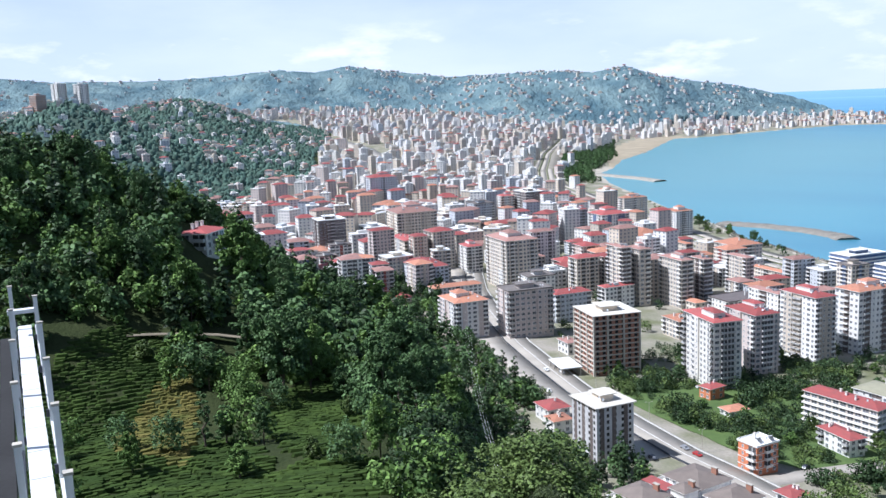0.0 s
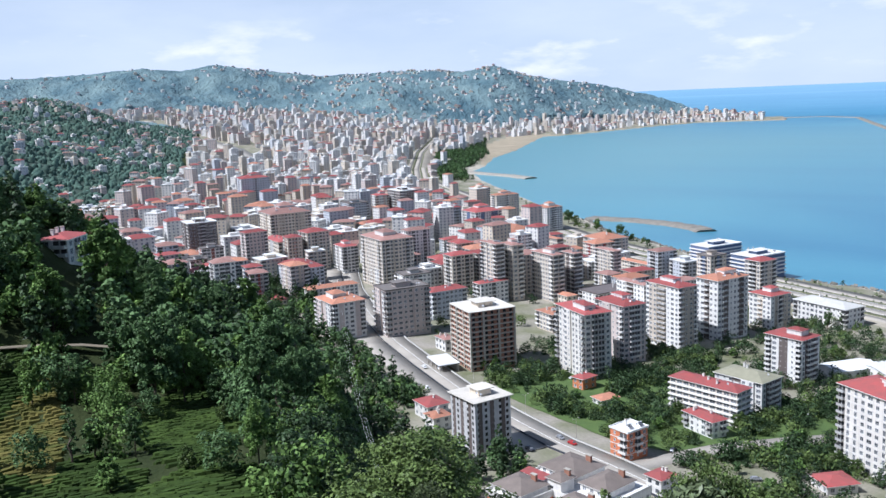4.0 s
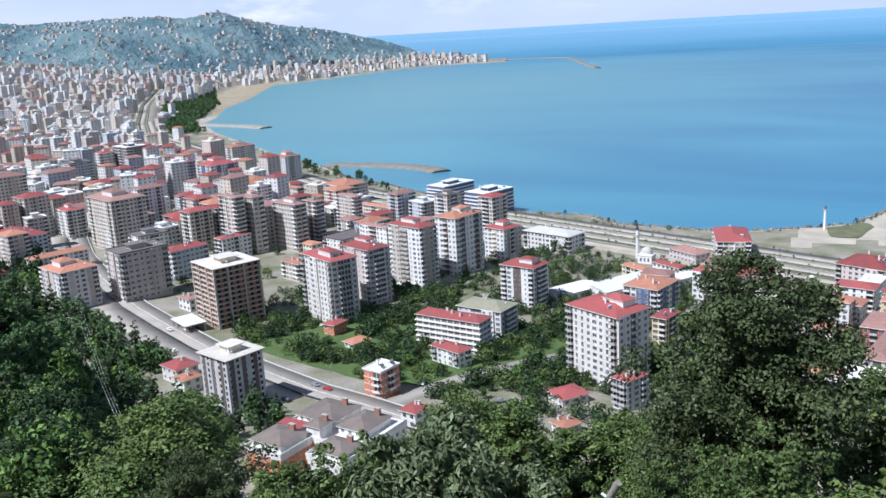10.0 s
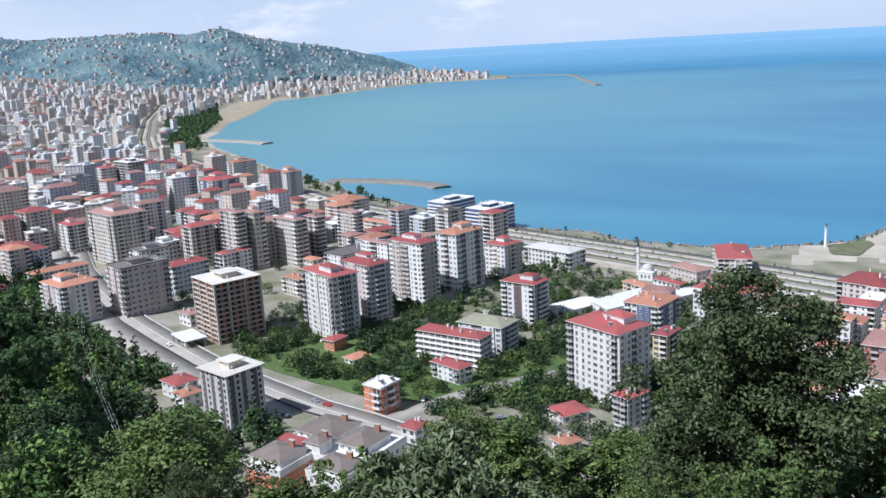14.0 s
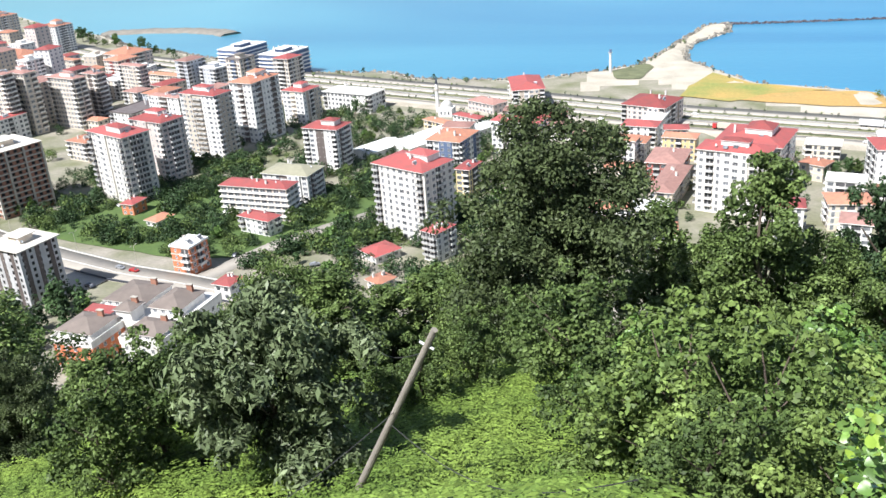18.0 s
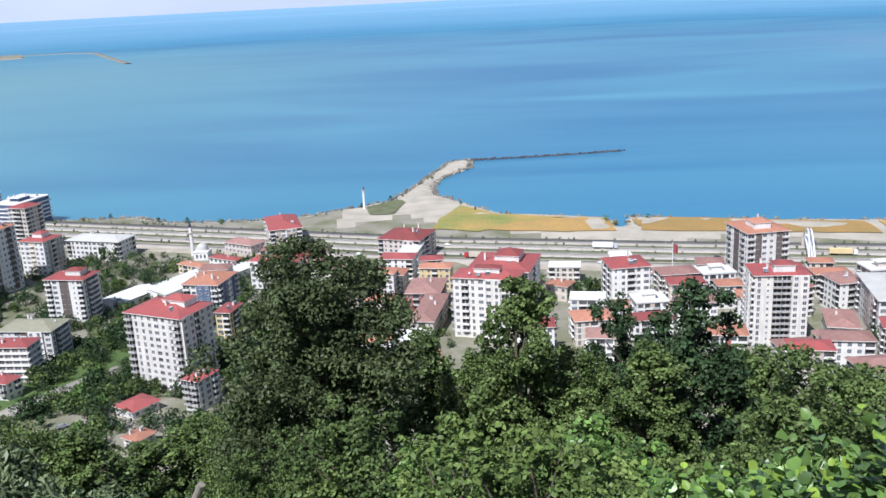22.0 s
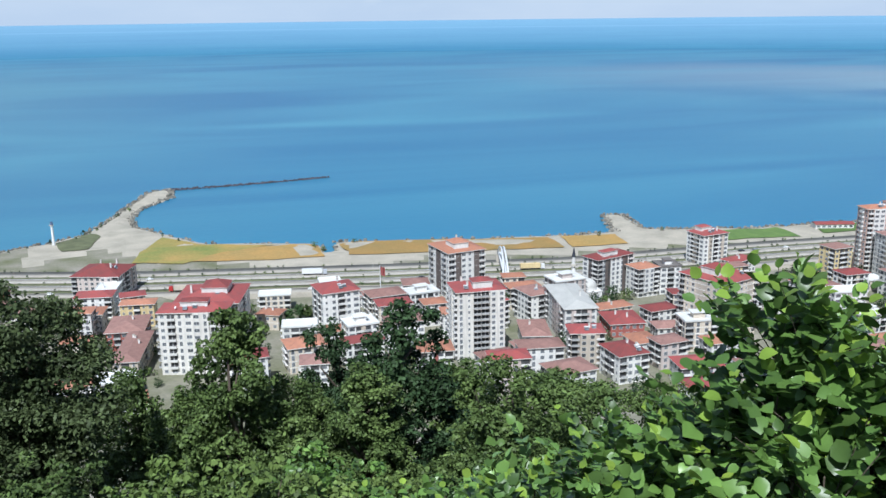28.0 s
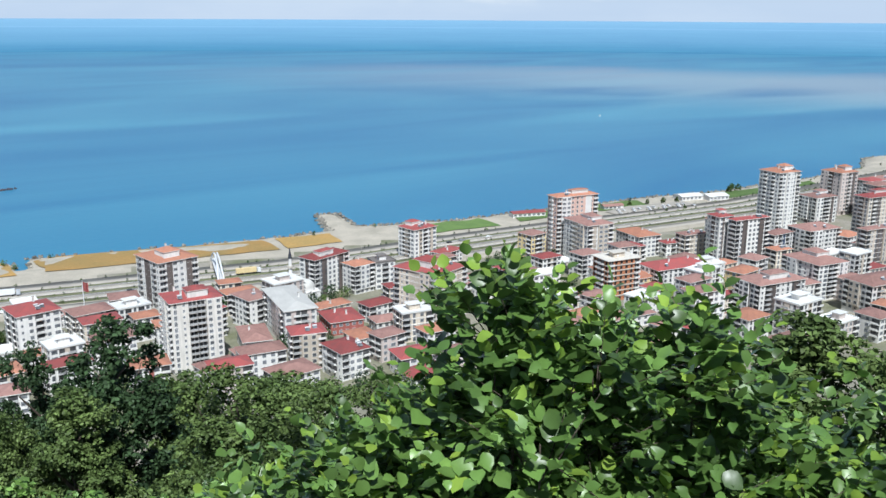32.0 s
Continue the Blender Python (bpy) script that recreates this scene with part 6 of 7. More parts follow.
for az, r, h in ((-21.5, 33, 4.0), (-17.5, 36, 4.5), (-24.5, 31, 3.2), (-40, 31, 6), (-44, 29, 5.5), (-37, 35, 6), (-13.5, 40, 5.5)):
    plant("hazel_b", *at(az, r), h, az * 50, "bush", "dense green bush at the edge of the ferns", "bush", "bushes round the ferns")


def broad_leaves(base, axis, side, g):
    """Broad pointed leaves of twelve faces, folded along the midrib and drooping at the tip. Arrays of base, axis and side vectors."""
    n = len(base)
    length = np.linalg.norm(axis, axis=1)[:, None]
    t = axis / length
    b = side - t * (side * t).sum(1)[:, None]
    b /= np.linalg.norm(b, axis=1)[:, None]
    nrm = np.cross(t, b)
    nrm *= np.sign(nrm[:, 2:3] + 1e-9)
    droop, fold, wide = .08 + .22 * g.rand(n, 1), .04 + .12 * g.rand(n, 1), .39 + .1 * g.rand(n, 1)
    cols = []
    for k, w in ((0, 0), (.14, .66), (.42, 1), (.72, .74), (1, 0)):
        c = base + axis * k - nrm * length * droop * k * k
        if w:
            wave = .03 * length * g.normal(size=(n, 1))
            cols += [c - b * length * wide * w + nrm * (length * fold + wave), c, c + b * length * wide * w + nrm * (length * fold - wave)]
        else:
            cols.append(c)
    tris = np.array([(0, 2, 1), (0, 3, 2), (1, 2, 5), (1, 5, 4), (2, 3, 6), (2, 6, 5), (4, 5, 8), (4, 8, 7), (5, 6, 9), (5, 9, 8), (7, 8, 10), (8, 9, 10)])
    return np.stack(cols, 1).reshape(-1, 3), (np.arange(n)[:, None, None] * 11 + tris[None]).reshape(-1, 3)


def near_hazel(az, r, h, spread, n, seed, turn, leaf=.096):
    """A hazel within arm's reach: thin stems, twigs that carry leaves in two rows, and young tips above."""
    x, y = at(az, r)
    z = height(x, y)
    g = np.random.RandomState(seed)
    lobes = np.array(lobe_set(seed, h, spread, .15, 26, .45))
    per = 8
    m = n // per
    pick = g.choice(len(lobes), m, p=lobes[:, 3] ** 2 / (lobes[:, 3] ** 2).sum())
    d = g.normal(size=(m, 3)) + [0, 0, .45]
    d /= np.linalg.norm(d, axis=1)[:, None]
    start = lobes[pick, :3] + d * (lobes[pick, 3] * (.3 + .62 * g.rand(m)))[:, None] * [1, 1, .85]
    way = d + g.normal(size=(m, 3)) * .35 + [0, 0, .35]
    way /= np.linalg.norm(way, axis=1)[:, None]
    reach = (.22 + .26 * g.rand(m))[:, None]
    flat = np.cross(way, [0, 0, 1.0]) + g.normal(size=(m, 3)) * .25
    flat /= np.linalg.norm(flat, axis=1)[:, None]
    bases, axes, sides, tip = [], [], [], []
    for i in range(per):
        k = (i + .7) / per
        out = flat * (1 if i % 2 else -1) * (1 - .55 * (i == per - 1)) + way * (.45 + .5 * k) + [0, 0, .12] + g.normal(size=(m, 3)) * .3
        out /= np.linalg.norm(out, axis=1)[:, None]
        size = leaf * (1.25 - .55 * k) * (.72 + .5 * g.rand(m))[:, None]
        bases.append(start + way * reach * k - [0, 0, .1] * reach * k * k)
        axes.append(out * size)
        sides.append(np.cross(out, [0, 0, 1.0]) + g.normal(size=(m, 3)) * .45)
        tip.append((g.rand(m) < (.45 if i >= per - 2 else .05)) & (d[:, 2] > -.1))
    v, f = broad_leaves(np.concatenate(bases), np.concatenate(axes), np.concatenate(sides), g)
    root = thing("hazel_bush", "hazel bush with broad bright-green leaves close to the viewer", "bush", pose(x, y, z - .1, 0, 0, turn), "near hazel bushes")
    part("foliage", arrays_mesh("foliage", v, f, [LEAF_NEAR, LEAF_YOUNG], np.repeat(np.concatenate(tip), 12)), root)
    tw = Shape()
    for i in range(0, m, 3):
        tw.tube(start[i] - way[i] * .12, start[i] + way[i] * reach[i] * .9, .004, .0015, 3)
    part("twig", tw.mesh("twig", [BARK]), root, "thin brown leafy twigs")
    rng = random.Random(seed)
    for i in range(9):
        lx, ly, lz, lr = (float(q) for q in lobes[(i * 5) % len(lobes)])
        s = Shape()
        a, c = Vector((rng.uniform(-.15, .15), rng.uniform(-.15, .15), -.3)), Vector((lx * .5 + rng.uniform(-.2, .2), ly * .5, lz * .55))
        s.tube(a, c, .022, .014, 6)
        s.tube(c, (lx, ly, lz + lr * .6), .014, .004, 6)
        part("stem", s.mesh("stem", [BARK]), root)


near_hazel(38.9, 4.3, 3.72, .95, 10400, 71, 0)
near_hazel(50.0, 4.6, 3.68, 1.05, 9600, 72, 140)
near_hazel(29.0, 4.8, 3.0, 1.05, 9600, 73, 60)
near_hazel(21.5, 5.4, 2.8, 1.05, 5600, 74, 200)
near_hazel(66, 5.2, 3.6, 1.3, 4000, 75, 20)
near_hazel(44.5, 6.4, 4.2, 1.3, 6500, 76, 100)
near_hazel(58.5, 5.0, 3.2, 1.1, 7500, 78, 260)
near_hazel(14.5, 7.4, 2.9, 1.3, 3500, 77, 300)


def build_ferns():
    """Bracken over the clearing: rosettes of arching fronds, each with pairs of narrow leaflets."""
    g = np.random.RandomState(9)
    n, fronds, pairs = 2900, 6, 6
    az, r = g.uniform(-52, 3, n), np.sqrt(g.uniform(11 ** 2, 46 ** 2, n))
    x, y = r * np.sin(np.radians(az)), r * np.cos(np.radians(az))
    z = np.array([height(a, b) for a, b in zip(x, y)])
    size = np.repeat(.5 + .45 * g.rand(n), fronds)
    turn = (np.arange(n * fronds) % fronds + g.rand(n * fronds)) * 6.283 / fronds
    d = np.stack([np.cos(turn), np.sin(turn), 0 * turn], 1)
    side = np.stack([-d[:, 1], d[:, 0], 0 * turn], 1)
    root = np.repeat(np.stack([x, y, z], 1), fronds, 0)
    rise = .55 + .4 * g.rand(n * fronds)
    vs = []
    for p in range(pairs):
        t = .12 + .85 * p / pairs
        arch = rise * math.sin(math.pi * min(1, t * .72 + .05))
        c = root + (d * t + np.stack([0 * turn, 0 * turn, arch], 1)) * size[:, None]
        long = (.34 * (1 - t) + .07) * size[:, None]
        for sg in (-1, 1):
            out = side * sg * .92 + d * .35 + np.array([0, 0, -.18])
            tip = c + out * long
            mid = c + out * long * .45
            w = d * long * .22
            vs.append(np.stack([c, mid + w, tip, mid - w], 1))
    v = np.concatenate(vs).reshape(-1, 3)
    thing("ferns", "bright yellow-green bracken covering the clearing", "ferns", kind="stuff", data=arrays_mesh("ferns", v, np.arange(len(v)).reshape(-1, 4), [LEAF_FERN]))


build_ferns()


def wire(name, pts, r, mat):
    """A round wire along points, one skin."""
    s = Shape()
    for p in pts:
        s.v += [(p.x + r * math.cos(w), p.y + r * math.sin(w) * .5, p.z + r * math.sin(w)) for w in (0, 1.57, 3.14, 4.71)]
    for i in range(len(pts) - 1):
        for j in range(4):
            s.f.append((4 * i + j, 4 * i + (j + 1) % 4, 4 * i + 4 + (j + 1) % 4, 4 * i + 4 + j))
            s.m.append(0)
    return s.mesh(name, [mat])


def build_pole():
    bx, by = at(-28.26, 22.5)
    tx, ty = at(-20.29, 19.3)
    bz, tz = height(bx, by) - .6, 149.6
    root = thing("utility_pole", "leaning weathered wooden utility pole among the ferns", "utility pole", Matrix.Translation((bx, by, bz)))
    top = Vector((tx - bx, ty - by, tz - bz))
    s = Shape()
    s.tube((0, 0, 0), top, .12, .085, 12)
    part("pole", s.mesh("pole", [POLE_WOOD]), root)
    s = Shape()
    s.tube(top * .93 + Vector((-.2, .05, .07)), top * .93 + Vector((.2, -.05, -.05)), .035, .035, 8)
    part("insulator", s.mesh("insulator", [FRAME]), root, "white insulator near the top")
    for i, (end, at_k) in enumerate(((at(-5.5, 12.5) + (150.4,), .55), (at(-60, 16) + (147.5,), .62), (at(-26, 40) + (140.0,), .9))):
        a, b = Vector((bx, by, bz)) + top * at_k, Vector(end)
        pts = [a.lerp(b, k / 14) - Vector((0, 0, 1.1 * math.sin(math.pi * k / 14))) for k in range(15)]
        thing("cable", "thin dark cable sagging from the leaning pole", "cable", group="cables", data=wire("cable", pts, .012, CABLE))


build_pole()


def build_lines():
    """Three pale conductors that come down from the town edge over the trees."""
    for i in range(3):
        a, b = Vector((*at(-54.4 + .12 * i, 470), 52)), Vector((*at(-52.4 + .5 * i, 95), 118 - 2 * i))
        pts = [a.lerp(b, k / 16) - Vector((0, 0, 10 * math.sin(math.pi * k / 16))) for k in range(17)]
        thing("power_line", "pale overhead power line crossing above the trees", "power line", group="power lines", data=wire("power_line", pts, .02, STEEL))


build_lines()


def build_gangway():
    """A narrow white steel gangway on posts that runs out over the tea slope."""
    d = Vector((*at(-80.9, 1), 0))
    side = Vector((d.y, -d.x, 0))
    root = thing("gangway", "narrow white-painted steel gangway with open railing posts", "gangway", Matrix.Translation(d * 13 + Vector((0, 0, 151.4))))
    turn = Matrix(((d.x, side.x, 0, 0), (d.y, side.y, 0, 0), (0, 0, 1, 0), (0, 0, 0, 1)))
    for i in range(14):
        s = Shape()
        s.add(turn, i * 2.0 + .02, i * 2.0 + 1.98, -.3, .22, -.06, 0)
        part("deck_plate", s.mesh("deck_plate", [STEEL]), root)
    for y, posts in ((-.50, (2.3, 7.3, 12.3, 17.3, 22.3, 27.3)), (.36, (.6, 5.1, 9.8, 14.4, 19.5, 24.5))):
        s = Shape()
        s.add(turn, 0, 28, y, y + .13, -.42, -.02)
        part("beam", s.mesh("beam", [DARK_STEEL if y < 0 else STEEL]), root, "dark steel side beam" if y < 0 else "")
        for x in posts:
            s = Shape()
            s.add(turn, x, x + .15, y, y + .15, -.6, 1.78)
            post = part("post", s.mesh("post", [STEEL]), root)
            s = Shape()
            s.add(turn, x - .02, x + .17, y - .02, y + .17, 1.78, 1.84)
            part("cap", s.mesh("cap", [CONCRETE]), post, "yellowed post cap")
            s = Shape()
            s.add(turn, x + .03, x + .12, y + (.15 if y < 0 else -.09), y + (.21 if y < 0 else 0), .1, .32)
            part("clamp", s.mesh("clamp", [DARK_STEEL]), post, "dark steel clamp")
    # plain black bar along the deck's left side
    s = Shape()
    s.add(turn, 0, 28, -1.0, -.62, -.9, -.45)
    part("duct", s.mesh("duct", [VOID]), root, "black bar beside the deck")
    s = Shape()
    s.add(turn, 26.0, 26.4, -.6, .52, .9, 1.05)
    part("crossbar", s.mesh("crossbar", [STEEL]), root)
    for x in (6, 16, 26):
        s = Shape()
        q = turn @ Vector((x, 0, 0))
        s.tube(q + Vector((0, 0, -.3)), q + Vector((0, 0, -24)), .18, .18, 10)
        part("support_column", s.mesh("support_column", [STEEL]), root)


build_gangway()


# Landmarks, vehicles and shore details.
def build_beacon():
    x, y = at(-7.95, 690)
    z = height(x, y)
    root = thing("light_mast", "slim white light mast with a lantern by the spit", "mast", Matrix.Translation((x, y, z)))
    s = Shape()
    s.tube((0, 0, -.5), (0, 0, 14.5), 1.05, .8, 14)
    part("shaft", s.mesh("shaft", [STEEL]), root)
    s = Shape()
    s.tube((0, 0, 14.5), (0, 0, 14.9), 1.7, 1.7, 14)
    part("gallery", s.mesh("gallery", [CONCRETE]), root)
    s = Shape()
    s.tube((0, 0, 14.9), (0, 0, 17.2), 1.0, .9, 12)
    part("lantern", s.mesh("lantern", [WALLS["n"]]), root, "dark blue lantern")


build_beacon()


def dome(r, squash=1.0, mat=None, z=0.0):
    bm = bmesh.new()
    bmesh.ops.create_uvsphere(bm, u_segments=24, v_segments=14, radius=r)
    bmesh.ops.delete(bm, geom=[v for v in bm.verts if v.co.z < -.01], context="VERTS")
    for v in bm.verts:
        v.co.z = v.co.z * squash + z
    for f in bm.faces:
        f.smooth = True
    me = bpy.data.meshes.new("dome")
    bm.to_mesh(me)
    bm.free()
    me.materials.append(mat)
    return me


def build_mosque(x, y, size, minaret_at, h):
    z = height(x, y)
    root = thing("mosque", "small white mosque with a pale dome and minaret", "mosque", Matrix.Translation((x, y, z)))
    s = Shape()
    s.box(-size, size, -size, size, -1, size * 1.1)
    s.box(-size - .3, size + .3, -size - .3, size + .3, size * 1.1, size * 1.1 + .4)
    part("wall", s.mesh("wall", [WALLS["w"]]), root)
    s = Shape()
    s.tube((0, 0, size * 1.1 + .4), (0, 0, size * 1.45), size * .85, size * .8, 20)
    part("drum", s.mesh("drum", [WALLS["w"]]), root)
    part("dome", dome(size * .8, .95, ROOFS["S"], size * 1.45), root, "pale grey lead dome")
    for i in range(-1, 2):
        part("window", window_mesh(1.2, 2.4), root, m=pose(i * size * .55, -size, size * .55, 0, 0, 180))
    mx, my = minaret_at[0] - x, minaret_at[1] - y
    for a, b, r0, r1, mat in ((-1, h * .62, 1.35, 1.05, WALLS["w"]), (h * .62, h * .66, 1.8, 1.8, CONCRETE), (h * .66, h * .80, .95, .85, WALLS["w"]), (h * .80, h, 1.1, .05, DARK_STEEL)):
        s = Shape()
        s.tube((mx, my, a), (mx, my, b), r0, r1, 14)
        part("minaret", s.mesh("minaret", [mat]), root)


build_mosque(-185, 558, 4.6, (-194, 566), 24)
build_mosque(209, 442, 5.8, (203, 449), 30)


def build_footbridge():
    """White arched footbridge over the coast road."""
    root = thing("footbridge", "white steel arch footbridge across the coast road", "footbridge", pose(184, 512, 4, 0, 0, 74))
    for y in (-2.2, 2.2):
        prev = None
        for k in range(17):
            a = math.pi * k / 16
            q = Vector((-29 * math.cos(a), y * (1 - .6 * math.sin(a)), 15 * math.sin(a)))
            if prev is not None:
                s = Shape()
                s.tube(prev, q, .55, .55, 8)
                part("arch_piece", s.mesh("arch_piece", [STEEL]), root)
            prev = q
    s = Shape()
    s.box(-30, 30, -1.6, 1.6, 5.2, 5.6)
    s.box(-30, 30, -1.6, -1.5, 5.6, 6.7)
    s.box(-30, 30, 1.5, 1.6, 5.6, 6.7)
    part("deck", s.mesh("deck", [STEEL]), root)
    for x in (-22, -15, -8, 0, 8, 15, 22):
        s = Shape()
        top = 15 * math.sqrt(max(0, 1 - (x / 29) ** 2))
        s.tube((x, -1.5, 5.6), (x, -1.2, top), .07, .07, 5)
        part("hanger", s.mesh("hanger", [STEEL]), root)
    for x in (-28, 28):
        s = Shape()
        s.box(x - 1, x + 1, -2.6, 2.6, -2, 5.2)
        part("stair_tower", s.mesh("stair_tower", [CONCRETE]), root)


build_footbridge()


def build_flag():
    x, y = at(11.72, 480)
    z = height(x, y)
    root = thing("flagpole", "tall white flagpole with a red flag", "flagpole", Matrix.Translation((x, y, z)))
    s = Shape()
    s.tube((0, 0, -.5), (0, 0, 24), .28, .16, 10)
    part("pole", s.mesh("pole", [STEEL]), root)
    s = Shape()
    n = 8
    for i in range(n):
        a, b = .2 + 2.6 * i / n, .2 + 2.6 * (i + 1) / n
        ya, yb = .35 * math.sin(i * 1.1), .35 * math.sin((i + 1) * 1.1)
        s.face([(a, ya, 18.6 - a * .5), (b, yb, 18.6 - b * .5), (b, yb, 23.4 - b * .4), (a, ya, 23.4 - a * .4)])
    part("flag", s.mesh("flag", [ROOFS["R"]]), root, "hanging red flag")


build_flag()

CAR_PAINT = [surface("car_paint_white", (.80, .80, .80), .3, vary=.05, grain=.03), surface("car_paint_grey", (.28, .29, .31), .3, vary=.1, grain=.03), surface("car_paint_red", (.45, .04, .04), .3, vary=.1, grain=.03), surface("car_paint_dark", (.04, .045, .06), .3, vary=.1, grain=.03)]
RUBBER = surface("tyre_rubber", (.03, .03, .03), .9)


def build_cars():
    """One car with its parts, then copies along the roads."""
    def make(mat, label):
        root = thing("car", label, "car", group="cars")
        s = Shape()
        prof = [(-2.1, .35), (2.1, .35), (2.15, .75), (1.2, .95), (.55, 1.45), (-1.3, 1.45), (-2.0, .98), (-2.15, .8)]
        k = len(prof)
        s.v = [(a, -.85 if b < 1 else -.7, b) for a, b in prof] + [(a, .85 if b < 1 else .7, b) for a, b in prof]
        s.f = [tuple(range(k))[::-1], tuple(range(k, 2 * k))] + [(i, (i + 1) % k, k + (i + 1) % k, k + i) for i in range(k)]
        s.m = [0] * len(s.f)
        part("body", s.mesh("body", [mat]), root)
        for pts in ([(1.22, -.68, .98), (1.22, .68, .98), (.6, .6, 1.42), (.6, -.6, 1.42)], [(-1.95, .68, 1.0), (-1.95, -.68, 1.0), (-1.36, -.6, 1.42), (-1.36, .6, 1.42)]):
            s = Shape()
            s.face([(a + (.03 if a > 0 else -.03), b, c) for a, b, c in pts])
            part("windscreen", s.mesh("windscreen", [GLASS]), root)
        for y in (-.87, .87):
            s = Shape()
            s.face([(-1.5, y * .93, 1.0), (.95, y * .93, 1.0), (.5, y * .84, 1.4), (-1.25, y * .84, 1.4)])
            part("side_window", s.mesh("side_window", [GLASS]), root)
            for x in (-1.35, 1.35):
                s = Shape()
                s.tube((x, y - .1, .33), (x, y + .1, .33), .33, .33, 12)
                part("wheel", s.mesh("wheel", [RUBBER]), root)
        return root
    kinds = [make(CAR_PAINT[0], "white saloon car on the road"), make(CAR_PAINT[1], "grey saloon car on the road"), make(CAR_PAINT[2], "red saloon car on the road"), make(CAR_PAINT[3], "dark saloon car parked by the road")]
    used = [False] * 4
    g = random.Random(6)
    spots = []
    for path, by, n, lift in ((MAIN_ROAD, 3.2, 4, .45), (MAIN_ROAD, -3.2, 3, .45), (COAST_ROAD[7:16], 11.5, 5, .53), (COAST_ROAD[7:16], -4, 5, .53), (MAIN_ROAD, -15, 5, .28), (COAST_ROAD[9:15], -20, 4, .53)):
        p = offset(path, by)
        for i in range(n):
            k = g.uniform(.3, len(p) - 1.4)
            j = int(k)
            (ax, ay), (bx, by2) = p[j], p[j + 1]
            spots.append((ax + (bx - ax) * (k - j), ay + (by2 - ay) * (k - j), math.degrees(math.atan2(by2 - ay, bx - ax)), lift))
    for x, y, a in ((-300, 372, 20), (-304, 366, 25), (-290, 352, 75), (-196, 300, 100), (-158, 296, 40), (-185, 372, 60), (-178, 380, 50)):
        spots.append((x, y, a, .35))
    for x, y, a, lift in spots:
        k = g.choice((0, 0, 1, 2, 3))
        m = pose(x, y, height(x, y) + lift, 0, 0, a)
        if used[k]:
            copy_thing(kinds[k], m)
        else:
            kinds[k].matrix_world = m
            used[k] = True
    for k, ok in enumerate(used):
        if not ok:
            kinds[k].matrix_world = pose(-288 - 3 * k, 378, height(-288, 378) + .35, 0, 0, 70)


build_cars()


def build_truck(x, y, a, mat, cab, label):
    root = thing("truck", label, "truck", pose(x, y, height(x, y) + .55, 0, 0, a))
    s = Shape()
    s.box(-8, 4.6, -1.25, 1.25, 1.1, 4.0)
    part("trailer", s.mesh("trailer", [mat]), root)
    s = Shape()
    s.box(5.2, 7.4, -1.2, 1.2, .7, 3.3)
    part("cab", s.mesh("cab", [cab]), root)
    s = Shape()
    s.face([(7.42, -1.0, 2.0), (7.42, 1.0, 2.0), (7.42, 1.0, 3.0), (7.42, -1.0, 3.0)])
    part("windscreen", s.mesh("windscreen", [GLASS]), root)
    for px in (-6.5, -5.2, -3.9, 3.4, 6.2):
        for py in (-1.1, 1.1):
            s = Shape()
            s.tube((px, py - .15, .5), (px, py + .15, .5), .5, .5, 12)
            part("wheel", s.mesh("wheel", [RUBBER]), root)


build_truck(72, 546, -12, CAR_PAINT[0], WALLS["b"], "long white box lorry on the coast road")
build_truck(-8, 535, 166, WALLS["t"], CAR_PAINT[2], "long lorry with a tan tarpaulin and red cab")
build_truck(205, 515, -10, WALLS["y"], CAR_PAINT[0], "yellow lorry on the coast road")


def build_sheds():
    """White-roofed sheds between the flats and the coast road."""
    for x, y, a, w, d, h in ((-172, 486, 62, 52, 20, 6), (-196, 462, 62, 26, 16, 5), (-150, 512, 62, 26, 12, 5)):
        z = height(x, y)
        root = thing("shed", "long low industrial shed with a bright white roof", "shed", pose(x, y, z, 0, 0, a), group="industrial sheds")
        s = Shape()
        s.box(-w / 2, w / 2, -d / 2, d / 2, -1.5, h)
        part("wall", s.mesh("wall", [WALLS["w"]]), root)
        s = Shape()
        e, r = .6, 1.6
        for sg in (-1, 1):
            s.face([(-w / 2 - e, sg * (d / 2 + e), h), (w / 2 + e, sg * (d / 2 + e), h), (w / 2 + e, 0, h + r), (-w / 2 - e, 0, h + r)])
        for sg in (-1, 1):
            s.face([(sg * w / 2, -d / 2, h), (sg * w / 2, d / 2, h), (sg * w / 2, 0, h + r)])
        part("roof", s.mesh("roof", [ROOFS["F"]]), root)
        for i in range(int(w / 5)):
            part("window", window_mesh(1.5, 1.4), root, m=pose(-w / 2 + 2.5 + i * 5, -d / 2, h * .55, 0, 0, 180))


build_sheds()


def build_podium():
    """The low white hall in front of the brick block."""
    x, y = -352, 318
    root = thing("annex", "low concrete annex with a bright flat roof by the road", "annex", pose(x, y, height(x, y), 0, 0, -22))
    s = Shape()
    s.box(-10, 10, -6, 6, 4.2, 4.7)
    part("roof_slab", s.mesh("roof_slab", [ROOFS["F"]]), root)
    for px in (-9, -3, 3, 9):
        for py in (-5.2, 5.2):
            s = Shape()
            s.box(px - .25, px + .25, py - .25, py + .25, -1.5, 4.2)
            part("column", s.mesh("column", [CONCRETE]), root)
    s = Shape()
    s.box(-9.5, 9.5, 4.6, 4.9, -1, 4.2)
    part("rear_wall", s.mesh("rear_wall", [CONCRETE]), root)


build_podium()


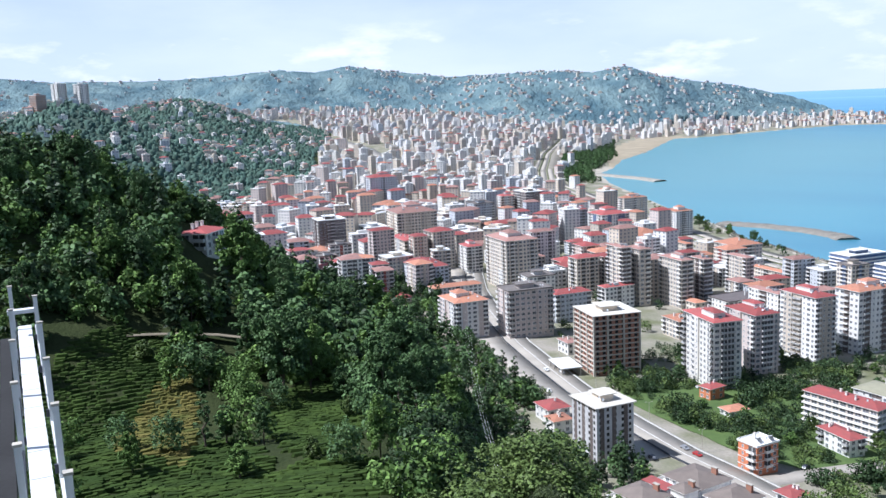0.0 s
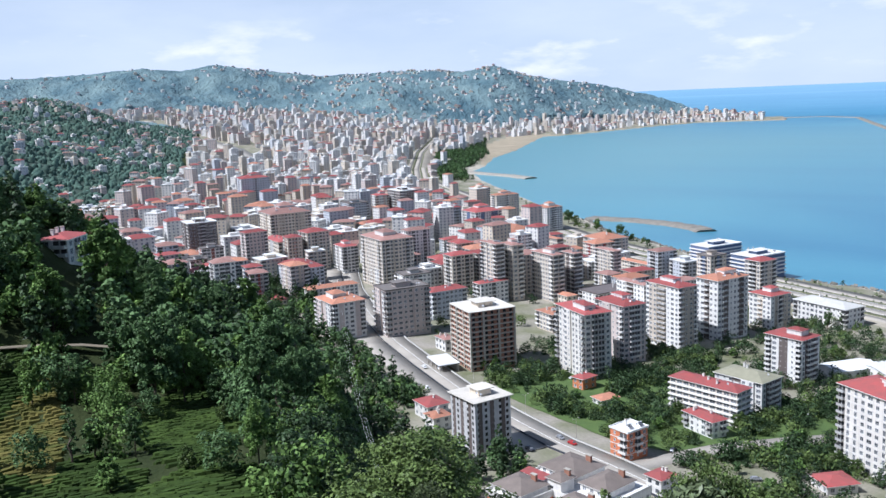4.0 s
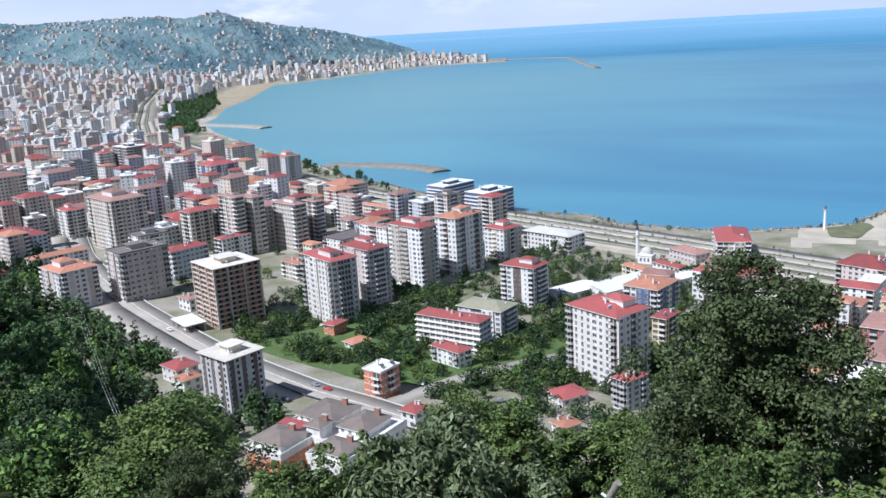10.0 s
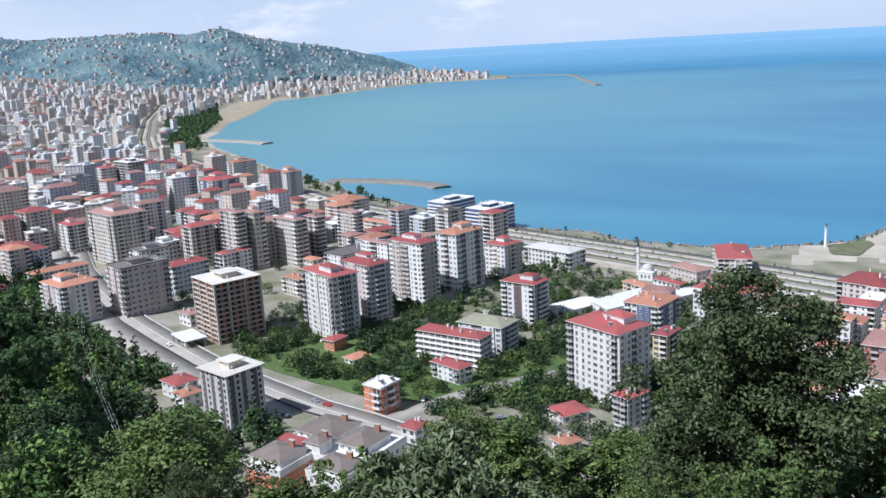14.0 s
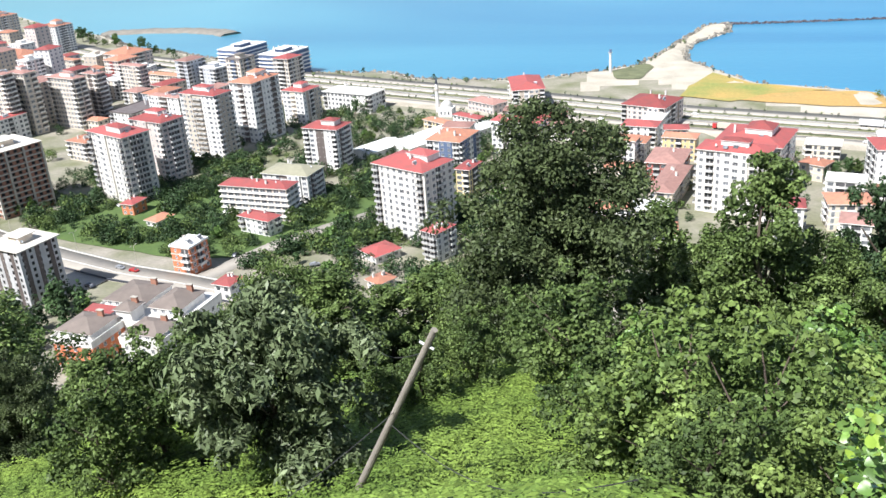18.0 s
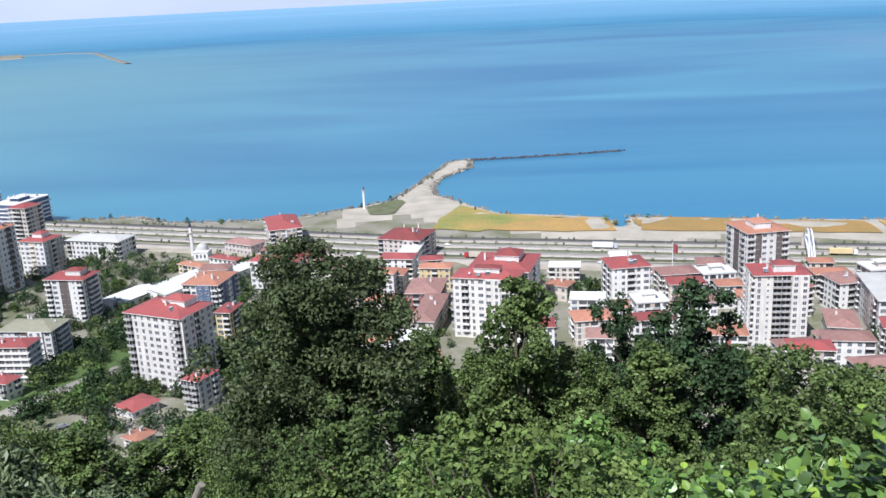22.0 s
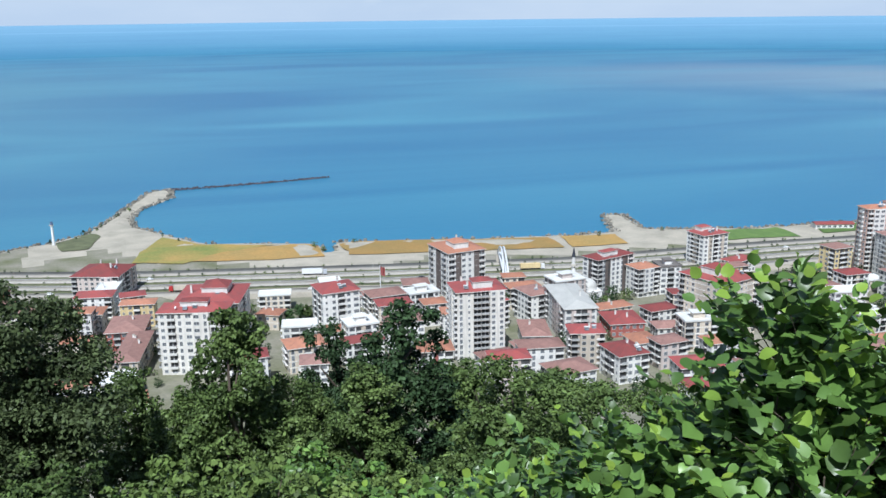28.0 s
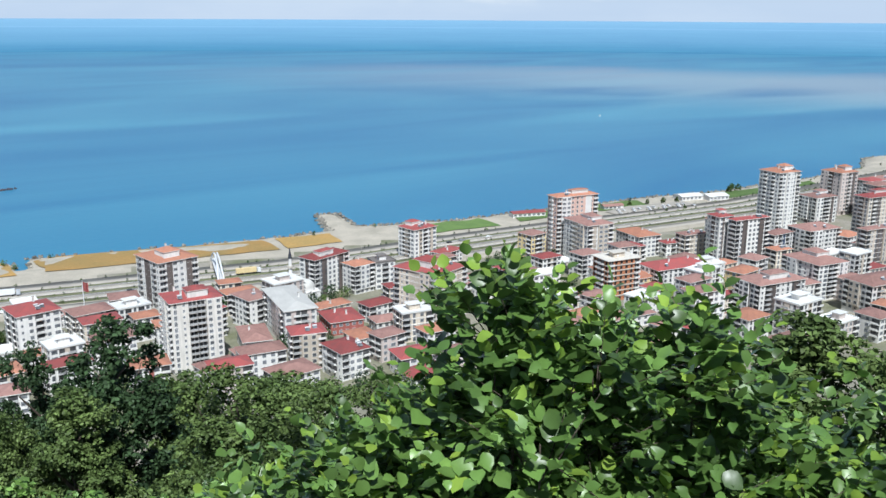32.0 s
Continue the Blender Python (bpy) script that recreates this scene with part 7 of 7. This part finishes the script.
def build_hedges():
    rng = random.Random(12)
    spots = []
    for by in (3.8, -12, 17.7, 31):
        p = offset(COAST_ROAD[6:], by)
        for (ax, ay), (bx, by2) in zip(p[:-1], p[1:]):
            n = int(math.hypot(bx - ax, by2 - ay) / 7)
            for i in range(n):
                k = (i + rng.random()) / n
                if rng.random() < .8 and ax < 900:
                    x, y = ax + (bx - ax) * k, ay + (by2 - ay) * k
                    spots.append((x, y, height(x, y) + .4, .16 + .18 * rng.random(), rng.choice((0, 1)), rng.random() * 6))
    for (ax, ay), (bx, by2) in zip(SHORE[14:-3], SHORE[15:-2]):
        n = int(math.hypot(bx - ax, by2 - ay) / 7)
        for i in range(n):
            if rng.random() < (.55 if ax < -60 else .08):
                k = (i + rng.random()) / n
                x, y = ax + (bx - ax) * k + rng.uniform(-3, 3), ay + (by2 - ay) * k - rng.uniform(9, 22)
                spots.append((x, y, height(x, y), .25 + .5 * rng.random() ** 2, rng.choice((0, 1)), rng.random() * 6))
    for i in range(60):  # the wooded park by the bend of the coast road
        x, y = rng.uniform(-1330, -1150), rng.uniform(1080, 1300)
        if inland(np.array([x]), np.array([y]))[0] > 14 and to_path(x, y, COAST_ROAD) > 38:
            spots.append((x, y, height(x, y), 1.0 + .7 * rng.random(), rng.choice((0, 1)), rng.random() * 6))
    for i in range(60):
        x, y = rng.uniform(-720, -480), rng.uniform(735, 880)
        if inland(np.array([x]), np.array([y]))[0] > 10 and to_path(x, y, COAST_ROAD) > 34:
            spots.append((x, y, height(x, y), .8 + .9 * rng.random(), rng.choice((0, 1)), rng.random() * 6))
    kinds = [(clump(51, 50, 7, 4.2, 1.7), LEAF_DARK), (clump(52, 46, 6, 4.0, 1.7), LEAF_MID)]
    strewn("hedges", "green hedges and shore bushes along the coast road", "hedge", spots, kinds)


build_hedges()


def build_lamps():
    """Street lamps along both roads."""
    made = None
    for path, by, gap in ((COAST_ROAD[7:17], 3.8, 38), (MAIN_ROAD[1:], 8.4, 34)):
        p = offset(path, by)
        for (ax, ay), (bx, by2) in zip(p[:-1], p[1:]):
            n = max(1, int(math.hypot(bx - ax, by2 - ay) / gap))
            for i in range(n):
                x, y = ax + (bx - ax) * i / n, ay + (by2 - ay) * i / n
                m = pose(x, y, height(x, y) + .4, 0, 0, math.degrees(math.atan2(by2 - ay, bx - ax)))
                if made:
                    copy_thing(made, m)
                    continue
                made = thing("street_lamp", "grey double-armed street lamp on the median", "street lamp", m, "street lamps")
                s = Shape()
                s.tube((0, 0, 0), (0, 0, 9), .12, .07, 8)
                part("pole", s.mesh("pole", [CONCRETE]), made)
                for sg in (-1, 1):
                    s = Shape()
                    s.tube((0, 0, 8.8), (0, sg * 1.6, 9.3), .05, .04, 6)
                    s.box(-.12, .12, sg * 1.6 - .35, sg * 1.6 + .35, 9.25, 9.4)
                    part("arm", s.mesh("arm", [CONCRETE]), made)


build_lamps()


# Trees, sheds and small things about the town and the shore.
def build_shore_park():
    """The dark grove between the coast road and the bay."""
    rng = random.Random(23)
    spots = []
    for i in range(1500):
        x = rng.uniform(-2150, -1190)
        road = float(np.interp(-x, [-q[0] for q in COAST_ROAD[::-1]], [q[1] for q in COAST_ROAD[::-1]]))
        y = road + rng.uniform(38, 230)
        a, b = rng.random(), rng.random()
        s = float(inland(np.array([x]), np.array([y]))[0])
        if s < 22 or (x < -1750 and a < .6) or to_path(x, y, COAST_ROAD) < 36:
            continue
        spots.append((x, y, height(x, y) - .5, .9 + .8 * b, 0 if a < .6 else 1, b * 6))
    strewn("park_grove", "dark-green grove of the shore park by the coast road", "grove", spots, [(clump(51, 60, 9, 5.0, 2.4), LEAF_WOOD), (clump(52, 56, 7, 5.0, 2.3), LEAF_DARK)])


build_shore_park()
strip("street", "pale wide street through the far town", "road", FAR_STREET, 44, .8, CONCRETE)
for x, y, h, key in ((-680, 822, 17, "broad"), (-617, 795, 15, "broad_b"), (-574, 778, 14, "broad"), (-590, 781, 8, "bushy"), (-640, 806, 7, "bushy"), (-660, 812, 8, "bushy"), (-550, 766, 8, "bushy"), (-530, 758, 7, "bushy")):
    plant(key, x, y, h, x * 3, "tree", "round green tree on the bay shore", group="trees of the shore")
for x, y, h, key in ((-248, 552, 14, "tall"), (-240, 552, 13, "poplar"), (-218, 483, 9, "poplar"), (-203, 501, 8, "poplar"), (-228, 440, 8, "poplar"), (-521, 487, 11, "broad"), (-151, 354, 9, "broad_b"), (45, 453, 9, "broad"), (40, 446, 8, "tall"), (36, 458, 7, "broad_b"), (148, 356, 10, "broad"), (143, 350, 8, "broad_b"), (160, 442, 11, "broad"), (23, 499, 10, "broad"), (51, 460, 9, "broad"), (682, 531, 8, "broad")):
    plant(key, x, y, h, x * 7, "tree", "dark-green tree standing among the blocks", group="garden trees")


def build_far_trio():
    """Pale slabs of flats on the spur inland, and a brick one below them."""
    for az, r, w, h, tone in ((-77.75, 1800, 26, 36, "w"), (-76.55, 1790, 24, 36, "w"), (-78.9, 1700, 26, 26, "k")):
        x, y = at(az, r)
        apartment(round(x), round(y), 12, w, 17, h, round(h / 3), tone, "F", 0)


build_far_trio()


def build_boat():
    root = thing("motor_boat", "tiny white motor boat out on the sea", "boat", pose(1049, 1089, .1, 0, 0, 30))
    s = Shape()
    ring = [(-3.2, -1.1), (1.6, -1.2), (4.2, 0), (1.6, 1.2), (-3.2, 1.1)]
    s.v = [(x * .85, y * .7, -.3) for x, y in ring] + [(x, y, .9) for x, y in ring]
    s.f = [(i, (i + 1) % 5, 5 + (i + 1) % 5, 5 + i) for i in range(5)] + [(5, 6, 7, 8, 9)]
    s.m = [0] * 6
    part("hull", s.mesh("hull", [STEEL]), root)
    s = Shape()
    s.box(-1.4, .9, -.8, .8, .9, 2.2)
    s.box(-1.6, 1.0, -.9, .9, 2.2, 2.3)
    part("cabin", s.mesh("cabin", [FRAME]), root)


build_boat()


def build_shore_halls():
    """Low halls and a parking lot between the coast road and the eastern shore."""
    for name, label, x, y, a, w, d, h, mat in (("shed", "long low shed with a red metal roof by the shore", 458, 553, -16, 28, 9, 3.4, ROOFS["R"]),
                                               ("pavilion", "pale shore pavilion with a white pitched roof", 622, 530, -14, 22, 14, 3.6, ROOFS["F"]),
                                               ("pavilion", "pale shore pavilion with a white pitched roof", 641, 517, -14, 20, 14, 3.8, ROOFS["F"]),
                                               ("shed", "small red-roofed kiosk row by the parking lot", 536, 537, -14, 18, 7, 2.8, ROOFS["B"])):
        root = thing(name, label, name, pose(x, y, height(x, y), 0, 0, a), group="halls by the shore")
        s = Shape()
        s.box(-w / 2, w / 2, -d / 2, d / 2, -1.5, h)
        part("wall", s.mesh("wall", [WALLS["w"]]), root)
        s = Shape()
        for sg in (-1, 1):
            s.face([(-w / 2 - .6, sg * (d / 2 + .6), h), (w / 2 + .6, sg * (d / 2 + .6), h), (w / 2 + .6, 0, h + 1.5), (-w / 2 - .6, 0, h + 1.5)])
            s.face([(sg * w / 2, -d / 2, h), (sg * w / 2, d / 2, h), (sg * w / 2, 0, h + 1.5)])
        part("roof", s.mesh("roof", [mat]), root)
        for i in range(int(w / 4)):
            part("window", window_mesh(2.2, 1.45), root, m=pose(-w / 2 + 2 + i * 4, -d / 2, h * .55, 0, 0, 180))
    field("parking_lot", "grey asphalt parking lot by the shore", [(520, 530), (552, 534), (608, 524), (606, 508), (552, 513), (520, 517)], .62, ASPHALT)
    first = next(o for o in scene.objects if o.name.startswith("car") and o.parent is None)
    g = random.Random(31)
    for i in range(16):
        x = 526 + 5 * i
        y = 525 - .16 * (x - 526) - (7 if i % 3 == 0 else 0) + g.uniform(-.6, .6)
        copy_thing(first, pose(x, y, height(x, y) + .66, 0, 0, 78 + g.choice((0, 180))))
    for x, y, h in ((575, 534, 5), (590, 530, 5.5), (604, 527, 5), (557, 537, 4.5), (512, 532, 5), (678, 531, 7), (690, 531, 7.5), (566, 504, 3.5), (586, 502, 3.5)):
        plant("bushy", x, y, h, x * 7, "tree", "round dark-green tree by the parking lot", group="trees of the shore")


build_shore_halls()
field("dry_field", "ochre dry ground beside the stone pier", [(252, 560), (256, 592), (296, 586), (292, 556)], .52, DRY)
field("meadow", "green field beyond the pavilions", [(650, 512), (660, 532), (790, 524), (780, 506)], .5, GRASS)


def build_roof_tarp():
    root = thing("tarpaulin", "blue tarpaulin spread over part of a roof", "tarpaulin", pose(178, 387, 25.4, 9, 0, -9))
    s = Shape()
    s.box(-3, 3, -1.6, 1.6, 0, .12)
    s.box(-3, 3, -1.7, -1.6, -.5, .12)
    part("sheet", s.mesh("sheet", [surface("blue_tarpaulin", (.05, .22, .55), .5, vary=.2, size=1)]), root)


build_roof_tarp()


def build_hut():
    """A small pale hut on the tea slope."""
    x, y = at(-61, 254)
    root = thing("hut", "small pale concrete hut among the trees of the slope", "hut", pose(x, y, height(x, y), 0, 0, 20))
    s = Shape()
    s.box(-2.2, 2.2, -1.8, 1.8, -1.5, 5.0)
    part("wall", s.mesh("wall", [WALLS["c"]]), root)
    s = Shape()
    s.box(-2.6, 2.6, -2.2, 2.2, 5.0, 5.3)
    part("roof", s.mesh("roof", [CONCRETE]), root)
    part("window", window_mesh(1.2, 1.2), root, m=pose(.4, -1.8, 3.4, 0, 0, 180))


build_hut()

for by in (-6.4, 0, 6.4):
    strip("road_marking", "thin white edge line of the main road", "marking", offset(MAIN_ROAD, by), .28, .47, PAINT)
for by in (8.2, 14.8, -.7, -7.3):
    strip("road_marking", "thin white edge line of the coast road", "marking", offset(COAST_ROAD[4:], by), .3, .55, PAINT)
